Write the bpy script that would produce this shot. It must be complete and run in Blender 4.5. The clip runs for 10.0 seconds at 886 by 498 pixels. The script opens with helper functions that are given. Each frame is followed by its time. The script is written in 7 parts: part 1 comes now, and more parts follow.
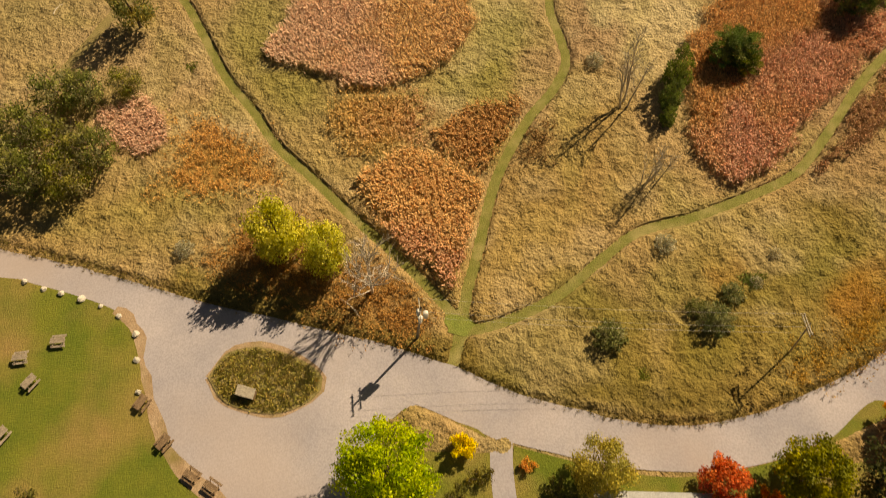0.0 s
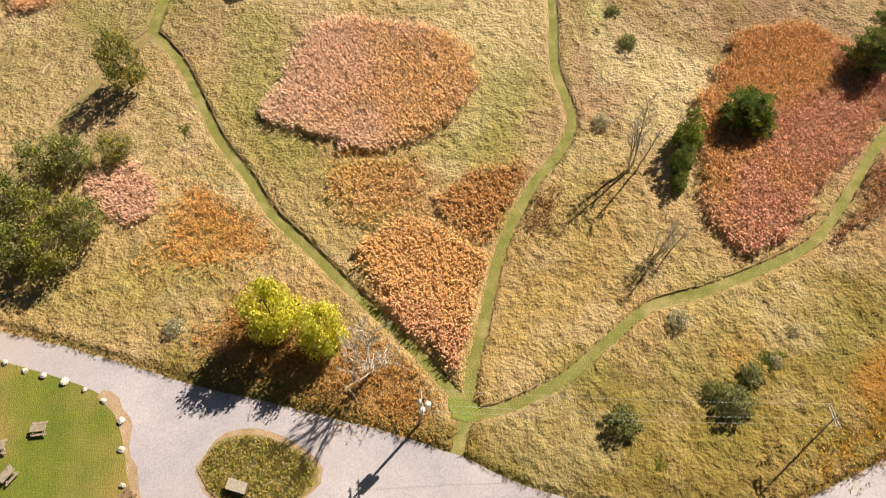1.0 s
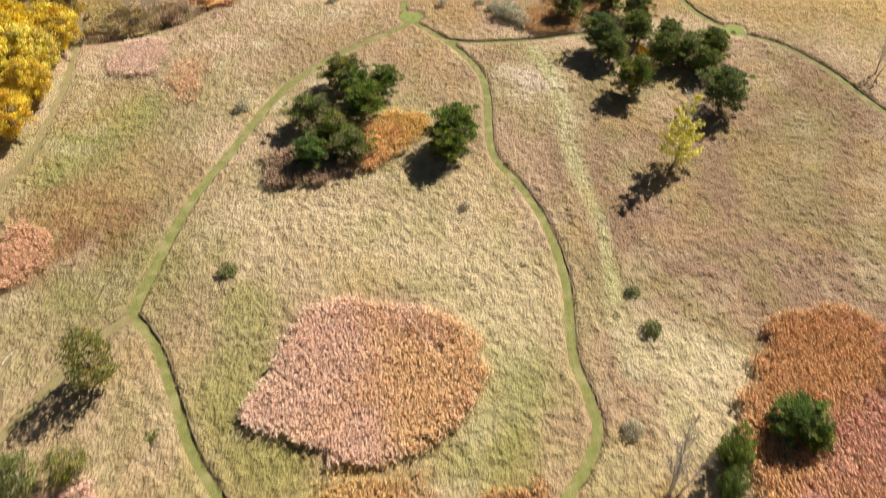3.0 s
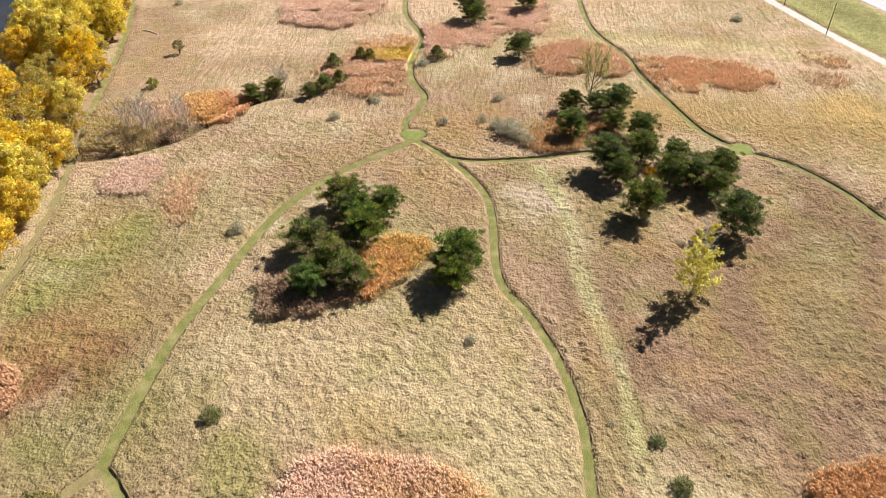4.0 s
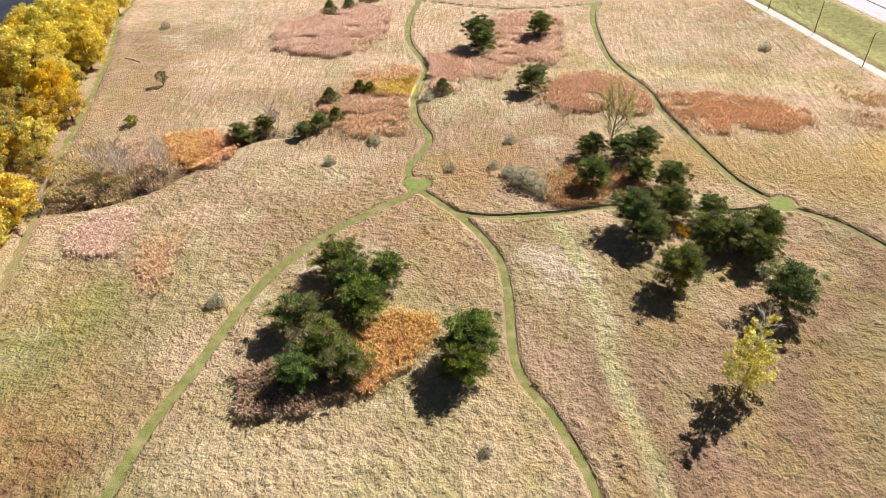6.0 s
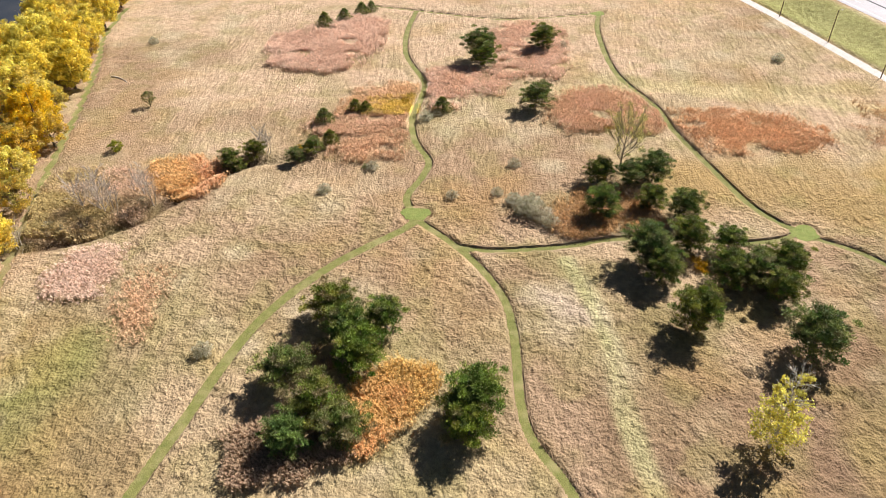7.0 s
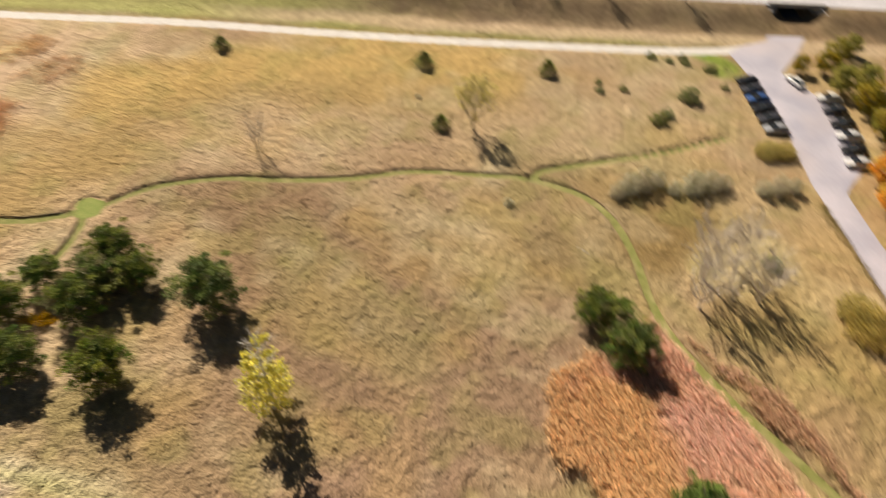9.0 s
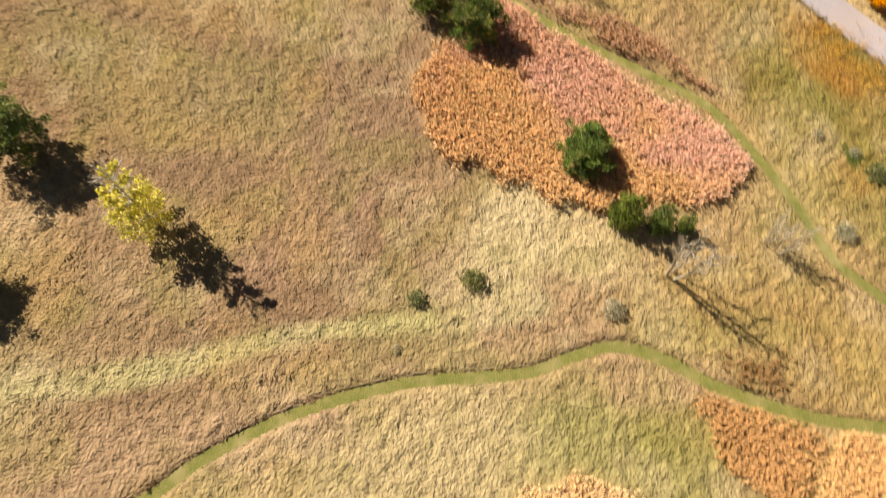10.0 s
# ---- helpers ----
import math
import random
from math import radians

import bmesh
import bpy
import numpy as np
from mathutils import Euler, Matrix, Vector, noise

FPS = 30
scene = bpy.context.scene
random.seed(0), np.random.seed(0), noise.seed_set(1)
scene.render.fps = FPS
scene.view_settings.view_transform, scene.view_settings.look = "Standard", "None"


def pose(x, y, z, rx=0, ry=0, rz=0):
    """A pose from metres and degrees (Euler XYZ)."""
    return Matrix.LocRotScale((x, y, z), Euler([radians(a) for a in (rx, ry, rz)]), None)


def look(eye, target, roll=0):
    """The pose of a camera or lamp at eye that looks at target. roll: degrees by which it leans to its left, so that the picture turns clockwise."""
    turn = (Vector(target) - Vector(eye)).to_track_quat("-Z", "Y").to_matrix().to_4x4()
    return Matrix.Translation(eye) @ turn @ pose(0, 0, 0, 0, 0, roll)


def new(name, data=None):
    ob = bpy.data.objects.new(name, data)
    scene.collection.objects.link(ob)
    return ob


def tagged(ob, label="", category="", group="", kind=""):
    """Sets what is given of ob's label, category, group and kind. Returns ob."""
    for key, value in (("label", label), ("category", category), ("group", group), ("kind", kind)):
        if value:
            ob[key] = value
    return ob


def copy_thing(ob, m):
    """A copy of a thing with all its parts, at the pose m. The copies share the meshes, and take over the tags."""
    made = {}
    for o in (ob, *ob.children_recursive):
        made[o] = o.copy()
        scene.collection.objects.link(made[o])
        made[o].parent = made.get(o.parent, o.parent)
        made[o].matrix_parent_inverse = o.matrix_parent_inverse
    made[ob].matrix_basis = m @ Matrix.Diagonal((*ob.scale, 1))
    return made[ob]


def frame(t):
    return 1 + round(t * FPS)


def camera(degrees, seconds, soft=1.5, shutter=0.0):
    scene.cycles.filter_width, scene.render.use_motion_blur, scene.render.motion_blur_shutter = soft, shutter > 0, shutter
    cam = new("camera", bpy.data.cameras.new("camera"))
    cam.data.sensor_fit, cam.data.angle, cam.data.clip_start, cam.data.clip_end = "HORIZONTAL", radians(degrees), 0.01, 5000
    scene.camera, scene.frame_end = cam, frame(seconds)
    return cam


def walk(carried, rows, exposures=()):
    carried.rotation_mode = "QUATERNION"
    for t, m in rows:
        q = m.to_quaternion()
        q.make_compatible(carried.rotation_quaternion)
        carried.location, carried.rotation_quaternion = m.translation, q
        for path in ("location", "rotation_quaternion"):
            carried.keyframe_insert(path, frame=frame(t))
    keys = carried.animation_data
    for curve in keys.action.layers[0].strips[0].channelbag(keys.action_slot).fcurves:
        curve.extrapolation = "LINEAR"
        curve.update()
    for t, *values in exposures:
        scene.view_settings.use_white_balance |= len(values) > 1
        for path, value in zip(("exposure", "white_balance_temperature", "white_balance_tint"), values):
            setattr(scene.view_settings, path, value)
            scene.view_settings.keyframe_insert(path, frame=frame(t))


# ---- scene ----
cam = camera(65.3, 10.0, 0.85, 0.42)
EXPOSURES = [(0.0, 0.07, 11800, 10), (0.5, 0.40, 9400, 10), (1.0, 0.66, 7700, 10), (1.5, 0.64, 7200, 10), (2.5, 0.69, 6600, 10), (3.2, 0.70, 6450, 12), (5.0, 0.75, 6200, 13), (7.5, 0.75, 6250, 13), (8.0, 0.70, 6150, 13), (8.5, 0.60, 6150, 13), (9.0, 0.52, 7250, 11), (9.5, 0.64, 7800, 10), (10.0, 0.64, 7700, 10)]
PATH = [
    (0, (0.638, 2.137, 72.12), (0.593, 3.057, 70.345), -1.3),
    (0.5, (0.309, 5.589, 71.957), (0.265, 6.556, 70.207), -1.2),
    (1, (0.05, 9.525, 71.773), (0.006, 10.494, 70.024), -1.3),
    (1.5, (-0.281, 13.793, 71.708), (-0.324, 14.76, 69.958), -1.1),
    (2, (-0.612, 18.328, 71.595), (-0.655, 19.373, 69.89), -1.1),
    (2.5, (-0.916, 22.923, 71.384), (-0.962, 24.149, 69.804), -0.9),
    (3, (-1.194, 27.762, 71.361), (-1.245, 29.154, 69.927), -0.9),
    (3.2, (-1.389, 29.675, 71.354), (-1.439, 31.13, 69.983), -0.9),
    (4.3, (-2.97, 39.246, 70.635), (-3.011, 40.827, 69.41), -0.2),
    (4.5, (-3.185, 41.092, 70.555), (-3.225, 42.672, 69.33), -0.1),
    (5, (-3.623, 45.498, 70.37), (-3.662, 47.08, 69.147), -0.1),
    (5.5, (-4.09, 49.938, 70.328), (-4.129, 51.521, 69.107), 0.0),
    (7, (-4.722, 64.216, 71.335), (-4.766, 65.793, 70.105), -0.7),
    (7.5, (-4.145, 69.121, 71.435), (-4.007, 70.689, 70.201), -0.9),
    (8, (-3.449, 74.269, 71.443), (-2.72, 75.654, 70.198), -0.4),
    (8.5, (-3.234, 79.362, 71.598), (-2.022, 80.345, 70.346), 0.8),
    (9, (-2.771, 84.206, 71.384), (-1.421, 84.653, 69.977), 1.9),
    (9.5, (-1.33, 87.83, 71.424), (-0.294, 87.832, 69.713), 3.2),
    (10, (0.959, 90.494, 71.216), (1.655, 90.36, 69.346), 4.8),
]
walk(cam, [(t, look(eye, target, roll)) for t, eye, target, roll in PATH], exposures=EXPOSURES)

# ---- world, sun ----
SUN_EL, SUN_AZ = 40.0, 43.0   # degrees above the ground; compass angle from +y towards +x
world = bpy.data.worlds.new("sky")
scene.world = world
world.use_nodes = True
wn = world.node_tree.nodes
sky = wn.new("ShaderNodeTexSky")
sky.sky_type, sky.sun_disc = "NISHITA", False
sky.sun_elevation, sky.sun_rotation = radians(SUN_EL), radians(SUN_AZ)
sky.air_density, sky.dust_density = 1.0, 1.0
wn["Background"].inputs["Strength"].default_value = 0.022
world.node_tree.links.new(sky.outputs[0], wn["Background"].inputs["Color"])
sun = new("sun", bpy.data.lights.new("sun", "SUN"))
sun.data.energy, sun.data.angle, sun.data.color = 5.0, radians(0.53), (1.0, 0.93, 0.83)
sx, sy = math.sin(radians(SUN_AZ)) * math.cos(radians(SUN_EL)), math.cos(radians(SUN_AZ)) * math.cos(radians(SUN_EL))
sun.matrix_world = look((sx * 300, sy * 300, math.sin(radians(SUN_EL)) * 300), (0, 0, 0))

# ---- small tools ----
rng = np.random.default_rng(7)


def part(name, bm, material, parent, label=""):
    """One mesh object out of a bmesh, under a thing or a part."""
    me = bpy.data.meshes.new(name)
    bm.to_mesh(me)
    bm.free()
    me.materials.append(material)
    ob = new(name, me)
    ob.parent = parent
    return tagged(ob, label=label)


def fast_mesh(name, verts, faces, material, tint=None, parent=None, smooth=False):
    """One mesh object out of arrays: verts (n, 3), faces (m, 3 or 4), tint (n, 3)."""
    verts, faces = np.asarray(verts, np.float32), np.asarray(faces, np.int32)
    me = bpy.data.meshes.new(name)
    me.vertices.add(len(verts))
    me.vertices.foreach_set("co", verts.ravel())
    k = faces.shape[1]
    me.loops.add(faces.size)
    me.loops.foreach_set("vertex_index", faces.ravel())
    me.polygons.add(len(faces))
    me.polygons.foreach_set("loop_start", np.arange(len(faces), dtype=np.int32) * k)
    if smooth:
        me.polygons.foreach_set("use_smooth", np.ones(len(faces), bool))
    me.update(calc_edges=True)
    if tint is not None:
        layer = me.color_attributes.new("tint", "FLOAT_COLOR", "POINT")
        layer.data.foreach_set("color", np.c_[tint, np.ones(len(verts))].astype(np.float32).ravel())
    me.materials.append(material)
    ob = new(name, me)
    ob.parent = parent
    return ob


def lattice(x, y, size, seed):
    """Smooth value noise in 0..1 over the plan, with cells of the given size."""
    table = np.random.default_rng(seed).random((256, 256))
    u, v = np.asarray(x) / size + 1000, np.asarray(y) / size + 1000
    i, j = np.floor(u).astype(int), np.floor(v).astype(int)
    a, b = u - i, v - j
    a, b = a * a * (3 - 2 * a), b * b * (3 - 2 * b)
    p, q, i1, j1 = i % 256, j % 256, (i + 1) % 256, (j + 1) % 256
    return (table[p, q] * (1 - a) + table[i1, q] * a) * (1 - b) + (table[p, j1] * (1 - a) + table[i1, j1] * a) * b


def step(a, b, v):
    t = np.clip((v - a) / (b - a), 0, 1)
    return t * t * (3 - 2 * t)


def curve(points, gap=1.0):
    """A smooth line through control points of the plan, with even steps."""
    p = np.array(points, float)
    p = np.vstack([2 * p[0] - p[1], p, 2 * p[-1] - p[-2]])
    out = []
    for a, b, c, d in zip(p[:-3], p[1:-2], p[2:-1], p[3:]):
        for t in np.linspace(0, 1, max(2, int(np.linalg.norm(c - b) / gap)), endpoint=False):
            out.append(0.5 * (2 * b + (c - a) * t + (2 * a - 5 * b + 4 * c - d) * t**2 + (3 * b - a - 3 * c + d) * t**3))
    return np.array(out + [p[-2]])


def distance(x, y, line, reach=1e9):
    """Distance of each place of the plan from a line; only places within reach are worked out."""
    x, y = np.asarray(x, float), np.asarray(y, float)
    best = np.full(x.shape, 1e9)
    for k in range(0, len(line) - 1, 12):
        bit = line[k : k + 13]
        lo, hi = bit.min(0) - reach, bit.max(0) + reach
        w = np.flatnonzero((x > lo[0]) & (x < hi[0]) & (y > lo[1]) & (y < hi[1]))
        if not len(w):
            continue
        u, v, b = x[w], y[w], best[w]
        for (ax, ay), (bx, by) in zip(bit[:-1], bit[1:]):
            dx, dy = bx - ax, by - ay
            t = np.clip(((u - ax) * dx + (v - ay) * dy) / (dx * dx + dy * dy + 1e-9), 0, 1)
            b = np.minimum(b, np.hypot(u - ax - t * dx, v - ay - t * dy))
        best[w] = b
    return best


def inside(x, y, outline):
    hit = np.zeros(np.shape(x), bool)
    for (ax, ay), (bx, by) in zip(outline, np.roll(outline, -1, axis=0)):
        cross = ((ay > y) != (by > y)) & (x < (bx - ax) * (y - ay) / (by - ay + 1e-12) + ax)
        hit ^= cross
    return hit


# ---- materials ----
def material(name, rough=0.9, metal=0.0):
    m = bpy.data.materials.new(name)
    m.use_nodes = True
    n, l = m.node_tree.nodes, m.node_tree.links
    b = n["Principled BSDF"]
    b.inputs["Roughness"].default_value, b.inputs["Metallic"].default_value = rough, metal
    return m, n, l, b


def mixed(n, l, kind, a, b, fac):
    """Mix of two colours or sockets."""
    x = n.new("ShaderNodeMix")
    x.data_type, x.blend_type = "RGBA", kind
    for socket, value in ((x.inputs["Factor"], fac), (x.inputs["A"], a), (x.inputs["B"], b)):
        if isinstance(value, bpy.types.NodeSocket):
            l.new(value, socket)
        elif isinstance(value, (int, float)):
            socket.default_value = value
        else:
            socket.default_value = (*value, 1)
    return x.outputs["Result"]


def grain(n, l, scale, detail=5.0, low=0.35, high=0.65, world_space=True):
    """Noise of a real size, stretched to 0..1."""
    tex, ramp = n.new("ShaderNodeTexNoise"), n.new("ShaderNodeMapRange")
    tex.inputs["Scale"].default_value, tex.inputs["Detail"].default_value = scale, detail
    if world_space:
        l.new(n.new("ShaderNodeNewGeometry").outputs["Position"], tex.inputs["Vector"])
    ramp.inputs["From Min"].default_value, ramp.inputs["From Max"].default_value = low, high
    l.new(tex.outputs["Fac"], ramp.inputs["Value"])
    return ramp.outputs["Result"]


def bump(n, l, b, height, strength, depth):
    k = n.new("ShaderNodeBump")
    k.inputs["Strength"].default_value, k.inputs["Distance"].default_value = strength, depth
    l.new(height, k.inputs["Height"])
    l.new(k.outputs["Normal"], b.inputs["Normal"])


def speckled(name, base, other, scale, fine, rough=0.9, metal=0.0, relief=0.02, stain=None, grit=0.8):
    """Two tones at a coarse size, a finer grain over them and a fine relief."""
    m, n, l, b = material(name, rough, metal)
    c = mixed(n, l, "MIX", base, other, grain(n, l, scale))
    c = mixed(n, l, "MULTIPLY", c, mixed(n, l, "MIX", (0.72, 0.72, 0.72), (1.2, 1.2, 1.2), grain(n, l, fine)), grit)
    if stain:
        c = mixed(n, l, "MIX", c, stain, grain(n, l, scale * 0.37, 6, 0.5, 0.75))
    l.new(c, b.inputs["Base Color"])
    bump(n, l, b, grain(n, l, fine), 0.6, relief)
    return m


def tinted(name, rough=0.85, sheen_through=0.0, spread=0.25, upward=0.0, each=0.0):
    """Plant matter: the mesh's own tint, varied from piece to piece."""
    m, n, l, b = material(name, rough)
    at = n.new("ShaderNodeAttribute")
    at.attribute_name = "tint"
    geo = n.new("ShaderNodeNewGeometry")
    hsv = n.new("ShaderNodeHueSaturation")
    ramp = n.new("ShaderNodeMapRange")
    ramp.inputs["To Min"].default_value, ramp.inputs["To Max"].default_value = 1 - spread, 1 + spread
    l.new(geo.outputs["Random Per Island"], ramp.inputs["Value"])
    l.new(ramp.outputs["Result"], hsv.inputs["Value"])
    if each:
        # no two trees have quite the same colour
        own = n.new("ShaderNodeObjectInfo")
        hue, sat = n.new("ShaderNodeMapRange"), n.new("ShaderNodeMapRange")
        hue.inputs["To Min"].default_value, hue.inputs["To Max"].default_value = 0.5 - each * 0.09, 0.5 + each * 0.09
        sat.inputs["From Min"].default_value, sat.inputs["From Max"].default_value = 1.0, 0.0
        sat.inputs["To Min"].default_value, sat.inputs["To Max"].default_value = 1 - each * 0.7, 1 + each * 0.5
        l.new(own.outputs["Random"], hue.inputs["Value"])
        l.new(own.outputs["Random"], sat.inputs["Value"])
        l.new(hue.outputs["Result"], hsv.inputs["Hue"])
        l.new(sat.outputs["Result"], hsv.inputs["Saturation"])
    l.new(at.outputs["Color"], hsv.inputs["Color"])
    l.new(hsv.outputs["Color"], b.inputs["Base Color"])
    b.inputs["Specular IOR Level"].default_value = 0.2
    if upward:
        # a thick mat of blades catches light like the surface that it makes
        one, two = n.new("ShaderNodeVectorMath"), n.new("ShaderNodeVectorMath")
        one.operation, two.operation = "MULTIPLY_ADD", "NORMALIZE"
        l.new(geo.outputs["Normal"], one.inputs[0])
        one.inputs[1].default_value, one.inputs[2].default_value = (1 - upward,) * 3, (0, 0, upward)
        l.new(one.outputs[0], two.inputs[0])
        l.new(two.outputs[0], b.inputs["Normal"])
    if sheen_through:
        t, add = n.new("ShaderNodeBsdfTranslucent"), n.new("ShaderNodeMixShader")
        l.new(hsv.outputs["Color"], t.inputs["Color"])
        add.inputs["Fac"].default_value = sheen_through
        l.new(b.outputs[0], add.inputs[1])
        l.new(t.outputs[0], add.inputs[2])
        l.new(add.outputs[0], n["Material Output"].inputs["Surface"])
    return m


def ground_material():
    m, n, l, b = material("dry_grassland", 0.95)
    b.inputs["Specular IOR Level"].default_value = 0.1
    at = n.new("ShaderNodeAttribute")
    at.attribute_name = "tint"
    c = mixed(n, l, "MULTIPLY", at.outputs["Color"], mixed(n, l, "MIX", (0.74, 0.73, 0.69), (1.2, 1.19, 1.17), grain(n, l, 0.9, 6)), 0.7)
    c = mixed(n, l, "MULTIPLY", c, mixed(n, l, "MIX", (0.75, 0.75, 0.7), (1.2, 1.2, 1.2), grain(n, l, 6.0, 4)), 0.7)
    l.new(c, b.inputs["Base Color"])
    bump(n, l, b, grain(n, l, 2.6, 5, 0.25, 0.75), 1.0, 0.22)
    return m


M_GROUND = ground_material()
M_GRASS = tinted("dry_grass_blades", 0.85, 0.15, 0.18, 0.72)
M_REED = tinted("reed_plumes", 0.85, 0.25, 0.22, 0.35)
M_LEAF = tinted("leaves", 0.6, 0.4, 0.35, each=0.16)
M_NEEDLE = tinted("needles", 0.6, 0.25, 0.4, each=0.14)
M_TWIG = tinted("twigs", 0.9, 0.0, 0.2)
M_BARK = speckled("bark", (0.10, 0.075, 0.055), (0.20, 0.16, 0.12), 4.0, 22.0, 0.95, relief=0.03)
M_MOWN = speckled("mown_grass", (0.170, 0.185, 0.043), (0.240, 0.228, 0.070), 0.8, 7.0, 0.95, relief=0.05, stain=(0.36, 0.31, 0.14))
M_FRESH = speckled("fresh_mown_grass", (0.185, 0.235, 0.050), (0.235, 0.265, 0.065), 0.9, 7.0, 0.95, relief=0.05)
M_TRACK = speckled("worn_track", (0.24, 0.20, 0.08), (0.30, 0.24, 0.11), 0.6, 7.0, 0.95, relief=0.04, stain=(0.20, 0.20, 0.06))
M_GRAVEL = speckled("gravel_road", (0.345, 0.335, 0.400), (0.475, 0.445, 0.500), 0.12, 5.0, 0.95, relief=0.008, stain=(0.43, 0.365, 0.365), grit=0.45)
M_EARTH = speckled("bare_earth", (0.38, 0.26, 0.17), (0.46, 0.34, 0.24), 0.8, 9.0, 0.95, relief=0.03, stain=(0.25, 0.2, 0.08))
M_PAVE = speckled("concrete_path", (0.52, 0.49, 0.46), (0.60, 0.57, 0.53), 0.4, 9.0, 0.85, relief=0.01)
M_ASPHALT = speckled("pale_pavement", (0.46, 0.445, 0.475), (0.53, 0.51, 0.545), 0.1, 6.0, 0.85, relief=0.01, stain=(0.43, 0.41, 0.43))
M_PINEBARK = speckled("pine_bark", (0.17, 0.14, 0.12), (0.28, 0.24, 0.21), 4.0, 22.0, 0.95, relief=0.03)
M_DARKGREY = speckled("dark_grey", (0.06, 0.06, 0.07), (0.1, 0.1, 0.11), 0.5, 8.0, 0.9, relief=0.01)
M_CONCRETE = speckled("concrete", (0.42, 0.41, 0.39), (0.52, 0.5, 0.48), 0.6, 8.0, 0.9, relief=0.01, stain=(0.33, 0.31, 0.29))
M_MEDIAN = speckled("tan_gravel", (0.50, 0.42, 0.30), (0.58, 0.5, 0.38), 0.4, 8.0, 0.95)
M_STONE = speckled("pale_stone", (0.58, 0.55, 0.50), (0.70, 0.67, 0.62), 2.0, 14.0, 0.9, relief=0.05)
M_WOOD = speckled("weathered_wood", (0.30, 0.25, 0.20), (0.40, 0.34, 0.28), 2.5, 20.0, 0.85)
M_BROWNWOOD = speckled("brown_wood", (0.20, 0.13, 0.08), (0.28, 0.19, 0.12), 2.5, 20.0, 0.85)
M_DEADWOOD = speckled("bleached_wood", (0.52, 0.46, 0.38), (0.62, 0.56, 0.48), 2.5, 20.0, 0.9)
M_STEEL = speckled("grey_metal", (0.45, 0.45, 0.46), (0.55, 0.55, 0.56), 2.0, 20.0, 0.5, 0.6)
M_WHITE = speckled("white_paint", (0.78, 0.78, 0.76), (0.84, 0.84, 0.82), 1.0, 10.0, 0.6)
M_ROOF = speckled("grey_shingle", (0.34, 0.36, 0.39), (0.42, 0.44, 0.47), 1.0, 10.0, 0.9)
M_SIDING = speckled("beige_siding", (0.55, 0.5, 0.42), (0.62, 0.57, 0.49), 1.0, 10.0, 0.8)
M_RUBBER = speckled("rubber", (0.02, 0.02, 0.02), (0.03, 0.03, 0.03), 3.0, 20.0, 0.9)


def water_material():
    m, n, l, b = material("lake_water", 0.25)
    # pale base colour stands in for the reflected sky and sunlit haze
    l.new(mixed(n, l, "MIX", (0.26, 0.40, 0.50), (0.32, 0.46, 0.55), grain(n, l, 0.05)), b.inputs["Base Color"])
    bump(n, l, b, grain(n, l, 1.5), 0.3, 0.06)
    return m


M_WATER = water_material()


def pond_material():
    m, n, l, b = material("pond_water", 0.12)
    l.new(mixed(n, l, "MIX", (0.035, 0.038, 0.045), (0.06, 0.06, 0.062), grain(n, l, 0.08)), b.inputs["Base Color"])
    bump(n, l, b, grain(n, l, 2.0), 0.15, 0.03)
    return m


M_POND = pond_material()


def glass_material():
    m, n, l, b = material("dark_glass", 0.05)
    b.inputs["Base Color"].default_value = (0.02, 0.025, 0.03, 1)
    b.inputs["Coat Weight"].default_value = 0.5
    return m


M_GLASS = glass_material()

